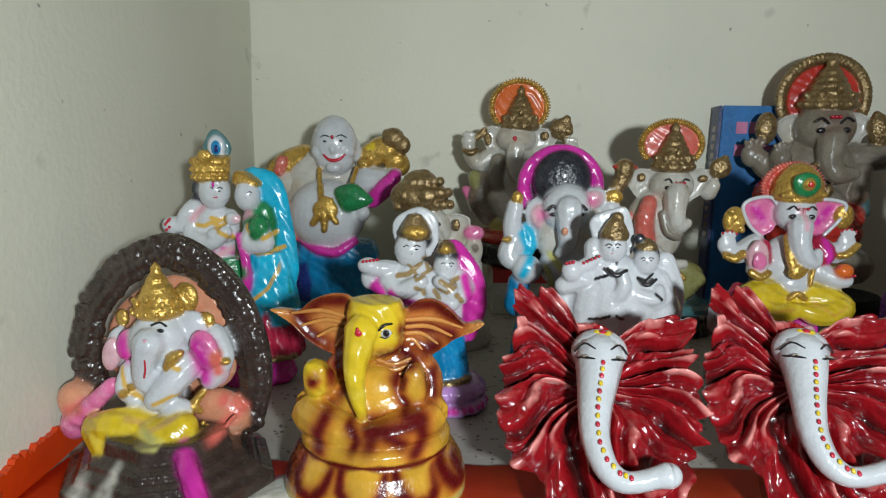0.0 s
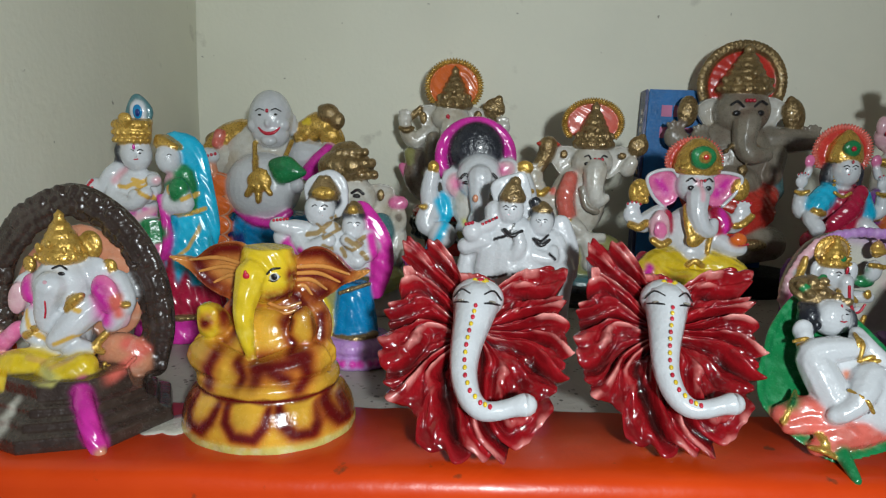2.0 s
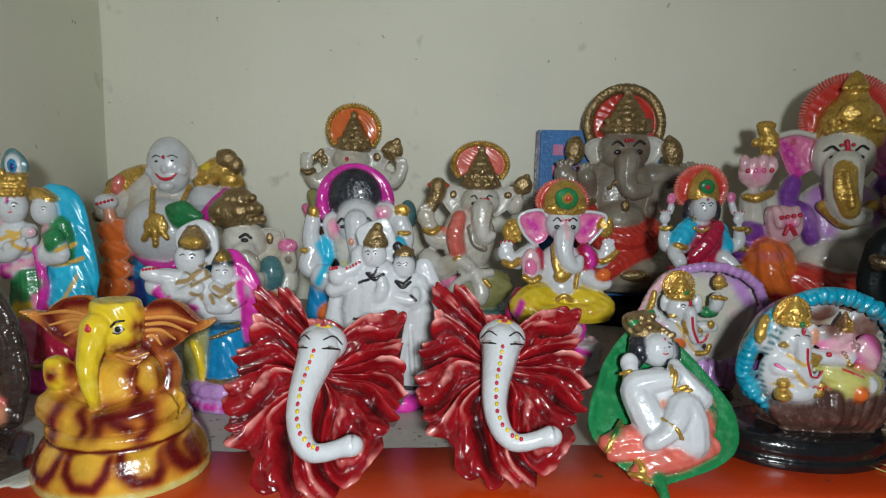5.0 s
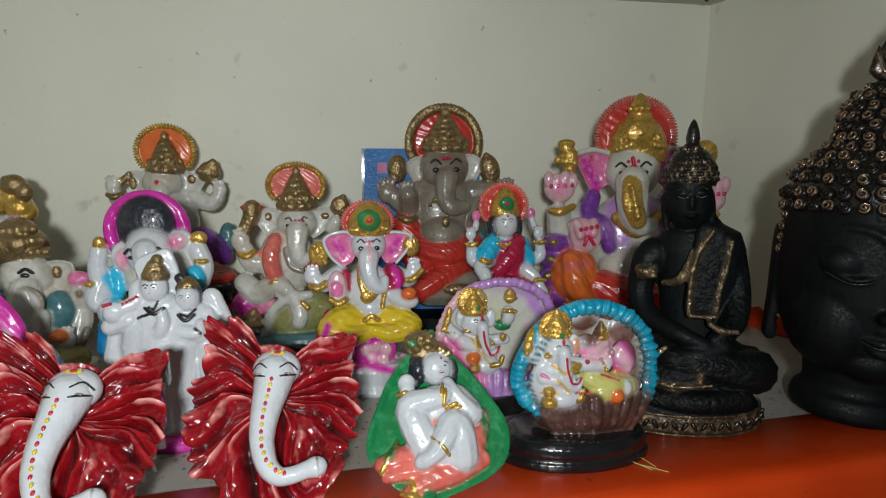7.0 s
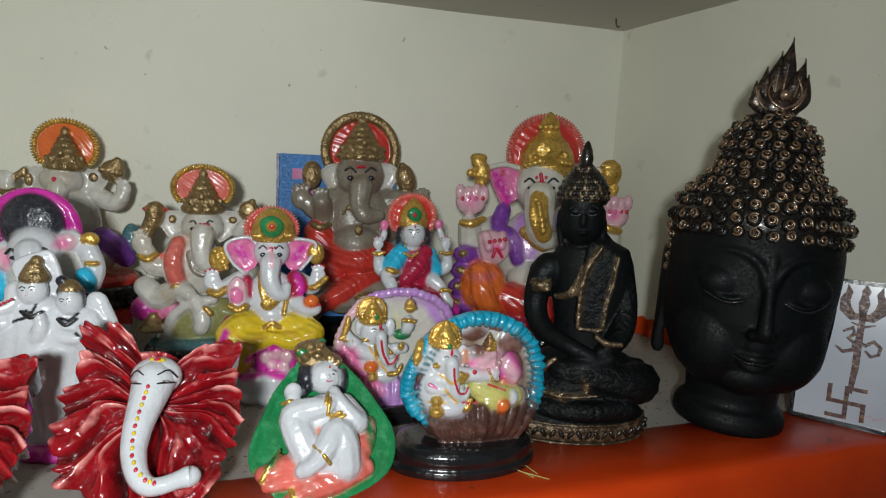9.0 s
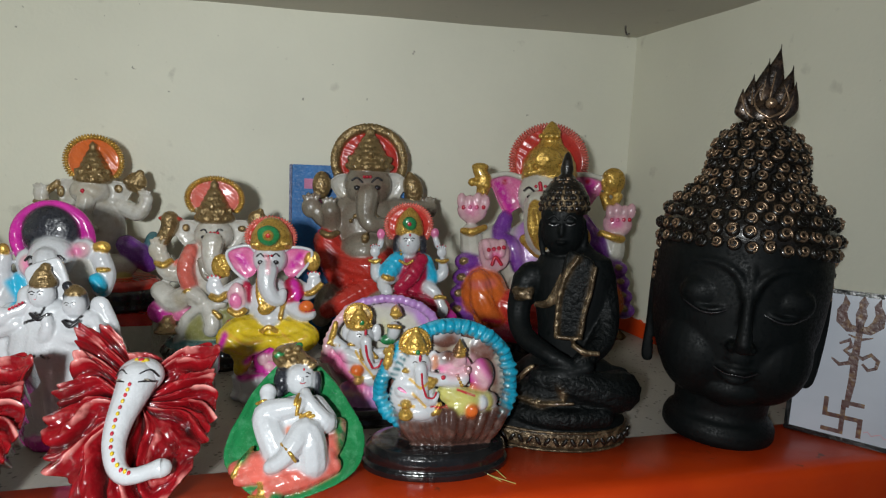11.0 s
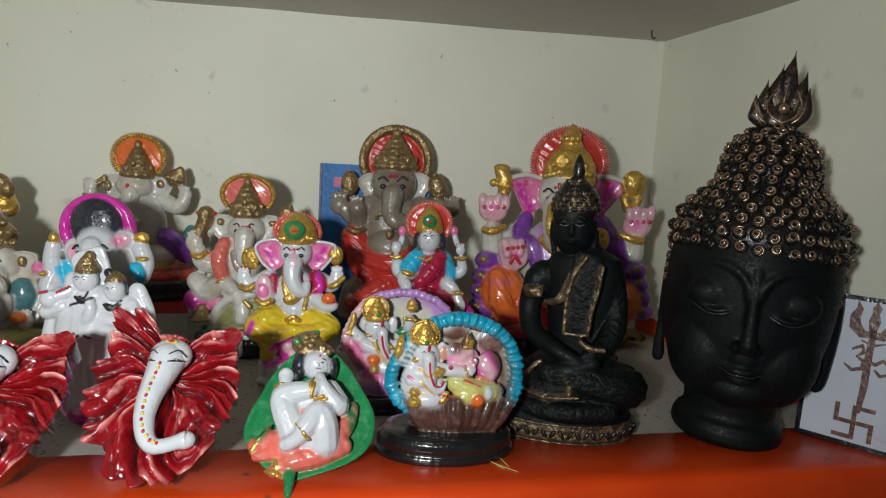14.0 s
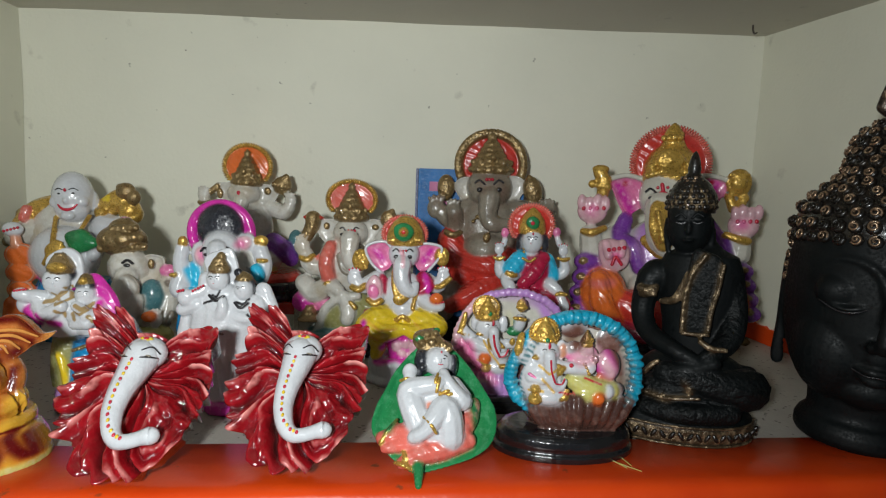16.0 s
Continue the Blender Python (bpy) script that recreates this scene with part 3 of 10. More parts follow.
# ---- plaques, bust, picture and book ----
def ruffled_plaque():
    """A fan of pleated ears round a long white trunk, leaning back; millimetres in its own plane."""
    s = Figure()
    rim = [(11, 114), (16, 117), (28, 124), (42, 124), (47.5, 116), (44, 106), (45.5, 93), (50, 80), (48.5, 66), (44.5, 50), (36, 31), (27, 17), (22, 8), (10, 7.5), (3.5, 6), (-8, 1), (-17, 6), (-27, 11), (-30, 24), (-40, 31), (-50, 44), (-53.5, 63), (-52.5, 90), (-46, 109), (-44.5, 118), (-51, 124), (-47, 131.5), (-34, 135), (-21, 130), (-14, 116)]
    cx, cz, n, rings = -2.5, 84.0, 440, 44
    rim = [(cx + (x - cx) * 1.09, cz + (z - cz) * 1.03) for x, z in rim]
    polar = sorted((math.atan2(z - cz, x - cx) % (2 * math.pi), math.hypot(x - cx, z - cz)) for x, z in rim)
    polar = [(polar[-1][0] - 2 * math.pi, polar[-1][1])] + polar + [(polar[0][0] + 2 * math.pi, polar[0][1])]

    def reach(a):
        for (a0, r0), (a1, r1) in zip(polar, polar[1:]):
            if a0 <= a <= a1:
                u = (a - a0) / (a1 - a0)
                return r0 + (r1 - r0) * u * u * (3 - 2 * u)
        return polar[1][1]

    verts, faces, crest = [], [], []
    for i in range(rings):
        t = i / (rings - 1)
        for j in range(n):
            a = 2 * math.pi * j / n
            far = reach(a)
            x, z = cx + far * t * math.cos(a), cz + far * t * math.sin(a)
            low = 0.5 - 0.5 * math.sin(a)
            # the pleats fan out from the brow, swaying, and turn in towards the middle of each ear
            ring = Vector((math.cos(a), math.sin(a), 0))
            drift = noise.noise(ring * 1.5 + Vector((0, 0, 1.3 * t + 2.0)))
            b = a + 0.34 * t * math.sin(2 * a + 0.9) + 0.34 * drift * (0.4 + t)
            for ex, ez, turn in ((30, 78, -0.55), (-32, 94, 0.42)):
                b += turn * math.exp(-((x - ex) ** 2 + (z - ez) ** 2) / 420)
            f1 = 2 * abs(math.sin(6.5 * b + 1.2 * math.sin(b + 0.6) + 0.4)) - 1
            f2 = 2 * abs(math.sin(15 * b + 2.6 * drift + 1.1)) - 1
            f3 = noise.noise(ring * 6.5 + Vector((0, 0, 2.2 * t))) + 0.5 * noise.noise(ring * 13 * (0.3 + t) + Vector((0, 0, 3.1)))
            f4 = math.sin(31 * b + 3.0 * noise.noise(ring * 4 + Vector((5, 0, 2.5 * t))))
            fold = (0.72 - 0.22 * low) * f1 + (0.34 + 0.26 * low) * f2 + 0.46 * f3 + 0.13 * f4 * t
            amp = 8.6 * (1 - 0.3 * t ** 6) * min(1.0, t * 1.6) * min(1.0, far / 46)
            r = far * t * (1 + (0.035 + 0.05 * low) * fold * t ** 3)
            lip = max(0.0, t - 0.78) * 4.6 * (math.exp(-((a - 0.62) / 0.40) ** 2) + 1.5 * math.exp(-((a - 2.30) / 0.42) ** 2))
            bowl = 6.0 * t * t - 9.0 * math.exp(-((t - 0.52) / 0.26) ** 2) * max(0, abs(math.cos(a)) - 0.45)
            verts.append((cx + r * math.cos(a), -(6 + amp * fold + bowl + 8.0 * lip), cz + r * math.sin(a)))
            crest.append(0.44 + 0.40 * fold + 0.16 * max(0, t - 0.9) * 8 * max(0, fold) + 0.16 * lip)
    for i in range(rings - 1):
        for j in range(n):
            k = (j + 1) % n
            faces.append((i * n + j, i * n + k, (i + 1) * n + k, (i + 1) * n + j))
    base = len(verts)
    for t, back in ((0.985, 3.0), (0.9, 9.0), (0.1, 10.0)):
        for j in range(n):
            v, a = verts[(rings - 1) * n + j], 2 * math.pi * j / n
            verts.append((cx + (v[0] - cx) * t, v[1] + back if back < 5 else back - 3, cz + (v[2] - cz) * t))
            crest.append(0.3)
    rows = [(rings - 1) * n, base, base + n, base + 2 * n]
    for p, q in zip(rows, rows[1:]):
        for j in range(n):
            k = (j + 1) % n
            faces.append((p + j, p + k, q + k, q + j))
    faces.append(tuple(base + 2 * n + j for j in range(n)))
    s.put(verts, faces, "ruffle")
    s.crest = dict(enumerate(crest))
    s.ball("white", (-2, -17, 106), (16.5, 13, 13.5))
    s.tube("white", [(-2.5, -20, 101, 14.5), (-4.5, -23, 84, 11.6), (-6.5, -25, 68, 9.4), (-6.5, -25, 52, 8.0), (-2, -25, 38, 7.0), (5, -26, 31, 6.2), (13, -27, 30.5, 5.6), (22, -28, 33.0, 5.6), (28, -29, 34.5, 6.6), (29.5, -29, 34.8, 6.6)])
    for k in (-1, 1):
        s.tube("line", [(-2 + k * 15.0, -24.5, 102, 0.5), (-2 + k * 10, -30.2, 105, 0.6), (-2 + k * 4.5, -33.5, 100.5, 0.5)], sub=3)
        s.tube("line", [(-2 + k * 14.2, -25.5, 97.8, 0.5), (-2 + k * 9.5, -31, 95.8, 0.8), (-2 + k * 5, -33.6, 94.2, 0.5)], sub=3)
        s.ball("smoke", (-2 + k * 9.5, -31.0, 96.8), (2.4, 0.9, 0.8), turn=k * 10, seg=8, rings=6)
    for i in range(5):
        a = radians(200 + 35 * i)
        s.ball("yellow", (-1 + 4.2 * math.cos(a), -26.0 + 1.6 * math.sin(a), 114.5 + 3.2 * math.sin(a)), (2.6, 1.2, 2.0), turn=-70 + 35 * i, nod=30, seg=8, rings=6)
    s.ball("rouge", (-1, -27.2, 114.3), (2.2, 1.1, 2.2), nod=30, seg=8, rings=6)
    line = [(-2.3, -34.6, 92), (-3.4, -35.0, 84), (-4.8, -35.1, 75), (-5.9, -34.9, 66), (-6.2, -33.8, 57), (-5.2, -33.0, 48), (-1.8, -32.4, 39.5), (4.5, -32.4, 33), (10, -32.4, 31)]
    for i in range(17):
        u = i / 16 * (len(line) - 1)
        k = min(int(u), len(line) - 2)
        p = [line[k][c] + (line[k + 1][c] - line[k][c]) * (u - k) for c in range(3)]
        s.ball("rouge" if i % 2 == 0 else "yellow", p, (1.25, 0.8, 1.6), seg=8, rings=6)
    s.v = s.v[:len(verts)] + [(x, y, z - 0.006) for x, y, z in s.v[len(verts):]]
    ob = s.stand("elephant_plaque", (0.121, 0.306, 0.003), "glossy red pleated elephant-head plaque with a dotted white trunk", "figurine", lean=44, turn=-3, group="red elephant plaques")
    ob.scale = (0.965, 0.965, 0.965)
    return ob


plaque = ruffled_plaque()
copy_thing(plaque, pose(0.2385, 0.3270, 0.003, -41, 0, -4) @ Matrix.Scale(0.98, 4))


def curl(s, at, out, r):
    """One snail-shell lock of cast hair, pointing along out: a dark stub with a rubbed spiral on its end."""
    q = Vector(out).normalized().to_track_quat("Z", "Y")
    spin, tip = random.uniform(0, 6.28), "curltip" if random.random() < 0.8 else "locks"

    def shell(profile, mat, n=10):
        verts, faces = [], []
        for rr, hh in profile:
            for j in range(n):
                c = 2 * math.pi * j / n
                p = q @ Vector((r * rr * math.cos(c), r * rr * math.sin(c), r * hh))
                verts.append((at[0] + p.x, at[1] + p.y, at[2] + p.z))
        for k in range(len(profile) - 1):
            for j in range(n):
                m = (j + 1) % n
                faces.append((k * n + j, k * n + m, (k + 1) * n + m, (k + 1) * n + j))
        s.put(verts, faces, mat, True)

    shell(((1.0, -0.7), (1.02, 0.0), (0.92, 0.22), (0.55, 0.34), (0.02, 0.36)), "locks")
    verts, faces, steps = [], [], 20
    for i in range(steps + 1):
        u = i / steps
        c, rr, w, hh = spin + 9.6 * u, 0.78 - 0.62 * u, 0.21 * (1 - 0.35 * u), 0.26 + 0.46 * u
        for k in range(5):
            e = 2 * math.pi * k / 5
            p = q @ Vector((r * (rr + w * math.cos(e)) * math.cos(c), r * (rr + w * math.cos(e)) * math.sin(c), r * (hh + w * math.sin(e))))
            verts.append((at[0] + p.x, at[1] + p.y, at[2] + p.z))
    for i in range(steps):
        for k in range(5):
            m = (k + 1) % 5
            faces.append((i * 5 + k, i * 5 + m, i * 5 + 5 + m, i * 5 + 5 + k))
    s.put(verts, faces, tip, True)


M["locks"] = paint("black_rubbed_with_bronze", (0.010, 0.008, 0.006), rough=0.32, metal=0.2, worn=(0.04, 0.027, 0.016), coat=0.3, bump=0.0015)
M["flame"] = paint("rubbed_dark_bronze", (0.030, 0.020, 0.014), rough=0.28, metal=0.4, worn=(0.20, 0.12, 0.07), coat=0.3)
M["robe"] = paint("matt_black_carved_cloth", (0.0045, 0.0060, 0.0062), rough=0.5, grain=0.2, coat=0.0, bump=0.006)
M["trim"] = paint("rubbed_bronze_trim", (0.10, 0.068, 0.036), rough=0.34, metal=0.6, worn=(0.62, 0.46, 0.27), coat=0.2, bump=0.005)
M["curltip"] = paint("bronze_rubbed_tips", (0.34, 0.225, 0.14), rough=0.3, metal=0.75, worn=(0.85, 0.64, 0.44), coat=0.3, bump=0.001)


def serene_bust():
    s = Figure()
    # neck and round foot
    s.turned("matt", (0, 0, 0), [(48, 0), (51, 5), (51, 13), (48, 20), (43, 24), (42, 30), (44, 46), (50, 66)], 0.95, seg=48)
    # skull and jaw
    s.turned("matt", (0, 0, 40), [(4, 0), (30, 1), (45, 6), (55, 15), (63, 29), (69, 48), (73, 70), (75, 92), (76, 115), (75, 135), (70, 155), (55, 172), (20, 180)], 0.98, seg=64)
    s.ball("matt", (0, -40, 60), (29, 23, 18))
    # nose, brows, lids, lips
    s.tube("matt", [(0, -70, 170, 5.5), (0, -74, 152, 4.6), (0, -79, 130, 5.4), (0, -84, 110, 7.2)])
    s.ball("matt", (0, -81, 106), (8, 8, 6.5))
    s.ball("matt", (0, -66, 96), (12, 6, 14))
    for k in (-1, 1):
        s.ball("matt", (k * 7.5, -76, 104), (5, 7, 5))
        s.tube("matt", [(k * 3, -74, 148, 4), (k * 8, -73, 162, 4), (k * 20, -69.5, 172, 3.6), (k * 37, -62, 174, 3.2), (k * 52, -50, 166, 2.6), (k * 60, -40, 153, 1.8)])
        s.ball("matt", (k * 32, -57, 146), (22, 13.5, 16), turn=k * 6)
        s.tube("matt", [(k * 14, -70, 137, 1.8), (k * 24, -71.5, 133, 2.2), (k * 36, -68, 132.5, 2.2), (k * 50, -57, 138, 1.4)])
        s.tube("line", [(k * 14, -72, 134.8, 0.6), (k * 24, -73.4, 130.6, 0.8), (k * 36, -69.6, 130, 0.8), (k * 50, -58.6, 136, 0.6)])
        s.ball("matt", (k * 27, -30, 92), (38, 36, 48))
        s.plate("matt", [(k * 73 - 5, 165), (k * 73 + 5, 165), (k * 77 + 5, 130), (k * 76 + 5, 88), (k * 72 + 5, 58), (k * 72 - 6, 58), (k * 71 - 7, 95), (k * 72 - 7, 135)], 6, 20, dome=3)
    s.tube("matt", [(-17, -62, 84, 2.2), (-8, -68, 82, 3.6), (0, -70, 81.5, 4.0), (8, -68, 82, 3.6), (17, -62, 84, 2.2)])
    s.tube("matt", [(-13, -63, 77, 2.2), (-6, -66.5, 74, 4.2), (0, -67.5, 73, 4.6), (6, -66.5, 74, 4.2), (13, -63, 77, 2.2)])
    s.tube("line", [(-18, -64.6, 81.5, 0.5), (-8, -71, 78.4, 0.6), (0, -72.3, 78.8, 0.6), (8, -71, 78.4, 0.6), (18, -64.6, 81.5, 0.5)])
    s.ball("matt", (0, -72, 172), (4, 2.6, 4))
    # hair cap and topknot
    s.turned("locks", (0, 5, 184), [(73, 0), (76, 8), (75, 22), (66, 38), (54, 50), (44, 58), (40, 66), (40, 78), (37, 92), (28, 104), (15, 112), (3, 114)], 0.98, seg=48)
    shells = [(191, 76.5, 0), (203, 77.5, 1), (214, 73, 0), (224, 65, 1), (233, 56, 0), (241, 48, 1), (250, 42.5, 0), (259, 41, 1), (268, 40.5, 0), (277, 38, 1), (286, 31.5, 0), (293, 23, 1), (298, 13, 0)]
    for z, r, odd in shells:
        count = max(8, round(2 * math.pi * r / 13.6))
        for j in range(count):
            a = 2 * math.pi * (j + 0.5 * odd) / count
            zz = z + random.uniform(-1.3, 1.3)
            if z < 210:
                zz -= 5.0 * (1 - max(0, -math.sin(a)))
            curl(s, (r * math.cos(a), 5 + r * 0.98 * math.sin(a), zz), (math.cos(a), math.sin(a), 0.3 + 0.5 * (z - 190) / 110), random.uniform(5.6, 6.2))
    for k in (-1, 1):
        for i in range(4):
            for q in range(2):
                curl(s, (k * (75 - 2 * q), 2 + 12 * q, 178 - 11 * i), (k, -0.5, 0), 5.2)
    # flame finial: one cast spray of pointed blades round a bead
    first = len(s.fine)
    blades = [(-15, 3, -22, 30, 8), (-11, 6, -14, 44, 9), (-5, 8, -3, 59, 10), (1, 9, 5, 72, 11), (9, 6, 17, 53, 9), (14, 3, 21, 38, 8)]
    for x0, y0, x1, tall, w in blades:
        mx = x0 * 1.15
        s.plate("flame", [(x0 * 0.35 - 4, 295), (mx - w, 297 + tall * 0.28), (mx - w * 0.75 + (x1 - x0) * 0.3, 297 + tall * 0.62), (x1 - 1.2, 297 + tall * 0.93), (x1, 299 + tall), (x1 + 1.2, 297 + tall * 0.92), (mx + w * 0.8 + (x1 - x0) * 0.4, 297 + tall * 0.6), (mx + w, 297 + tall * 0.3), (x0 * 0.35 + 4, 295)], y0 - 4, 4.5, dome=2.5)
        s.tube("curltip", [(x0 * 0.5, y0 - 6.5, 301, 0.9), (mx + 0.5, y0 - 7.5, 297 + tall * 0.35, 1.1), (x1 - 0.5, y0 - 4.5, 297 + tall * 0.85, 0.5)])
    s.turned("flame", (0, 4, 292), [(10, 0), (16, 4), (20, 13), (18, 22), (11, 27), (3, 28)], 0.55, seg=28)
    s.ball("curltip", (2, -9, 316), (5, 4.5, 5))
    for k in (-1, 1):
        s.tube("curltip", [(2, -11, 303, 1.1), (2 + k * 10, -9.5, 309, 1.2), (2 + k * 14, -6, 320, 0.9), (2 + k * 9, -4, 333, 0.5)])
    s.fine[first:] = [True] * (len(s.fine) - first)
    ob = s.stand("monk_head_bust", (0.747, 0.445, 0.0), "large matt black serene head bust with bronze-tipped curls and flame", "bust", voxel=1.8)
    ob.matrix_world = pose(0.735, 0.425, 0.002, 0, 3.0, -30) @ Matrix.Scale(0.965, 4)
    return ob


serene_bust()


def glass_like(name, rgb):
    m, tree, sh = nodes_of(name)
    col = mixed(tree, ramp(tree, noise_of(tree, 20.0, 4.0), 0.35, 0.75), rgb, tuple(c * 0.9 for c in rgb))
    tree.links.new(col, sh.inputs["Base Color"])
    sh.inputs["Roughness"].default_value = 0.22
    sh.inputs["Coat Weight"].default_value = 0.5
    sh.inputs["Coat Roughness"].default_value = 0.04
    return m


def ribbon(bm, points, width, y):
    """A flat painted stroke of varying width along points (x, z, scale)."""
    verts = []
    for i, (x, z, k) in enumerate(points):
        a, b = points[max(i - 1, 0)], points[min(i + 1, len(points) - 1)]
        d = Vector((b[0] - a[0], b[1] - a[1])).normalized()
        verts.append((bm.verts.new((x - d.y * width * k, y, z + d.x * width * k)), bm.verts.new((x + d.y * width * k, y, z - d.x * width * k))))
    for p, q in zip(verts, verts[1:]):
        bm.faces.new((p[0], p[1], q[1], q[0]))


def framed_picture():
    """Small black-edged picture standing in the corner by the side wall, with a painted emblem."""
    top = new("framed_picture")
    w, h, th = 0.105, 0.146, 0.007
    edge = bmesh.new()
    e = 0.0045
    for lo, hi in (((0, 0, 0), (w, th, e)), ((0, 0, h - e), (w, th, h)), ((0, 0, e), (e, th, h - e)), ((w - e, 0, e), (w, th, h - e))):
        block(edge, lo, hi, 0.0006)
    part("frame", edge, M["black"], top, "thin glossy black edging")
    part("panel", block(bmesh.new(), (e, 0.0012, e), (w - e, th - 0.001, h - e)), glass_like("glossy_white_print", (0.60, 0.63, 0.70)), top, "glossy bluish white print")
    gilt = paint("brown_and_gold_print", (0.11, 0.035, 0.028), rough=0.4, worn=(0.46, 0.27, 0.06), coat=0.3)
    art = bmesh.new()
    y, c = 0.0008, 0.052
    ribbon(art, [(c - 0.002, 0.034, 0.7), (c, 0.06, 1), (c, 0.09, 1), (c + 0.001, 0.115, 0.8)], 0.0031, y)
    for k in (-1, 1):
        ribbon(art, [(c, 0.110, 0.7), (c + k * 0.008, 0.110, 1.0), (c + k * 0.0145, 0.117, 1.25), (c + k * 0.0155, 0.126, 1.0), (c + k * 0.0125, 0.134, 0.7), (c + k * 0.0145, 0.1415, 0.05)], 0.0042, y)
    ribbon(art, [(c, 0.112, 0.9), (c + 0.0006, 0.124, 1.5), (c + 0.0006, 0.131, 0.9), (c + 0.0012, 0.136, 1.2), (c + 0.001, 0.1415, 0.2)], 0.0032, y)
    part("trident", art, gilt, top, "brown and gold painted trident")
    sign = bmesh.new()
    ribbon(sign, [(c - 0.014, 0.094, 0.5), (c - 0.006, 0.099, 1), (c - 0.004, 0.093, 1), (c - 0.009, 0.088, 0.8), (c - 0.003, 0.084, 1), (c - 0.004, 0.077, 1), (c - 0.012, 0.074, 0.9), (c - 0.019, 0.079, 0.4)], 0.0021, y - 0.0003)
    ribbon(sign, [(c - 0.004, 0.086, 0.8), (c + 0.006, 0.083, 1), (c + 0.012, 0.088, 1), (c + 0.018, 0.083, 1), (c + 0.017, 0.076, 0.8), (c + 0.011, 0.073, 0.9), (c + 0.006, 0.078, 0.6)], 0.0019, y - 0.0003)
    ribbon(sign, [(c - 0.008, 0.104, 0.4), (c + 0.002, 0.1005, 1), (c + 0.012, 0.104, 0.4)], 0.0015, y - 0.0003)
    part("emblem", sign, gilt, top, "brown curved brush emblem")
    for x0, z0, x1, z1 in ((-0.002, -0.0165, 0.002, 0.0165), (-0.0165, -0.002, -0.002, 0.002), (0.002, -0.002, 0.0165, 0.002), (0.002, 0.0125, 0.0165, 0.0165), (0.0125, -0.0165, 0.0165, -0.002), (-0.0165, -0.0165, -0.002, -0.0125), (-0.0165, 0.002, -0.0125, 0.0165)):
        part("cross_bar", block(bmesh.new(), (c - 0.004 + x0, y - 0.0003, 0.024 + z0), (c - 0.004 + x1, y + 0.0006, 0.024 + z1)), gilt, top, "bronze brown painted bar")
    scribble = bmesh.new()
    ribbon(scribble, [(0.066 + 0.0033 * i, 0.014 + 0.0018 * math.sin(i * 2.1), 1) for i in range(12)], 0.0005, y)
    part("scribble", scribble, M["blush"], top, "faint pink signature scribble")
    top.matrix_world = pose(0.807, 0.423, 0.0026, -6.5, 0, -50) @ Matrix.Scale(0.96, 4)
    return tagged(top, "white picture with a brown trident emblem and black edging", "picture")


framed_picture()


def thick_book():
    """A worn hardback leaning upright against the back wall."""
    top = new("book")
    w, h, d = 0.155, 0.238, 0.034
    cover = paint("blue_book_cover", (0.02, 0.16, 0.46), rough=0.55, worn=(0.03, 0.20, 0.5), coat=0.0, bump=0.0001)
    spine = paint("navy_book_spine", (0.03, 0.045, 0.17), rough=0.4, coat=0.1)
    part("front_cover", block(bmesh.new(), (0.004, 0, 0), (w, 0.003, h), 0.0008), cover, top, "blue printed cover")
    part("back_cover", block(bmesh.new(), (0.004, d - 0.003, 0), (w, d, h), 0.0008), cover, top)
    part("spine", block(bmesh.new(), (0, 0.0005, 0), (0.0035, d - 0.0005, h), 0.0008), spine, top, "navy spine with faint letter marks")
    part("page_block", block(bmesh.new(), (0.004, 0.0035, 0.003), (w - 0.004, d - 0.0035, h - 0.004)), M["cream"], top, "yellowed page edges")
    bars = bmesh.new()
    for z, n in ((h - 0.032, 4), (h - 0.058, 3)):
        for i in range(n):
            block(bars, (0.020 + 0.0145 * i, -0.0006, z), (0.0325 + 0.0145 * i, 0.0004, z + 0.0135), 0.0003)
    ink = paint("pink_print", (0.62, 0.22, 0.40), rough=0.65, coat=0.0, bump=0.0001)
    part("title_bars", bars, ink, top, "pink blurred title bars")
    marks = bmesh.new()
    for i in range(13):
        block(marks, (-0.0004, 0.010, h - 0.03 - 0.0105 * i), (0.0006, 0.022, h - 0.0235 - 0.0105 * i))
    part("spine_bars", marks, M["umber"], top, "dull red spine letter bars")
    disc = bmesh.new()
    bmesh.ops.create_cone(disc, cap_ends=True, segments=32, radius1=0.014, radius2=0.014, depth=0.001, matrix=pose(0.034, 0.0, 0.105, 90, 0, 0))
    part("cover_disc", disc, spine, top, "round blue cover motif")
    top.matrix_world = pose(0.318, 0.772, 0.0003, -2.0, 0, -4)
    return tagged(top, "thick blue hardback book standing against the wall", "book")


thick_book()

# ---- the figurines ----
s = Figure()
s.turned("brown", (0, -12, 0), [(62, 0), (64, 3), (63, 10), (55, 12), (54, 16), (47, 18), (46, 22), (38, 24), (36, 34)], 0.80, seg=8)
s.tube("brown", [(-58.7, 13.5, 47, 8.9), (-63.4, 13.5, 67.2, 8.9), (-54.7, 13.5, 97.3, 8.9), (-33.9, 13.5, 122.1, 8.9), (-7.1, 13.5, 136.1, 8.9), (17.1, 13.5, 126.6, 8.9), (34, 13.5, 107.5, 8.9), (44, 13.5, 81.9, 8.9), (46.2, 13.5, 54.2, 8.9), (39.5, 13.5, 27.3, 8.9)], flat=0.6)
arch = [(-58.7, 44), (-63.4, 67.2), (-54.7, 97.3), (-33.9, 122.1), (-7.1, 136.1), (17.1, 126.6), (34, 107.5), (44, 81.9), (46.2, 54.2), (39.5, 27.3)]
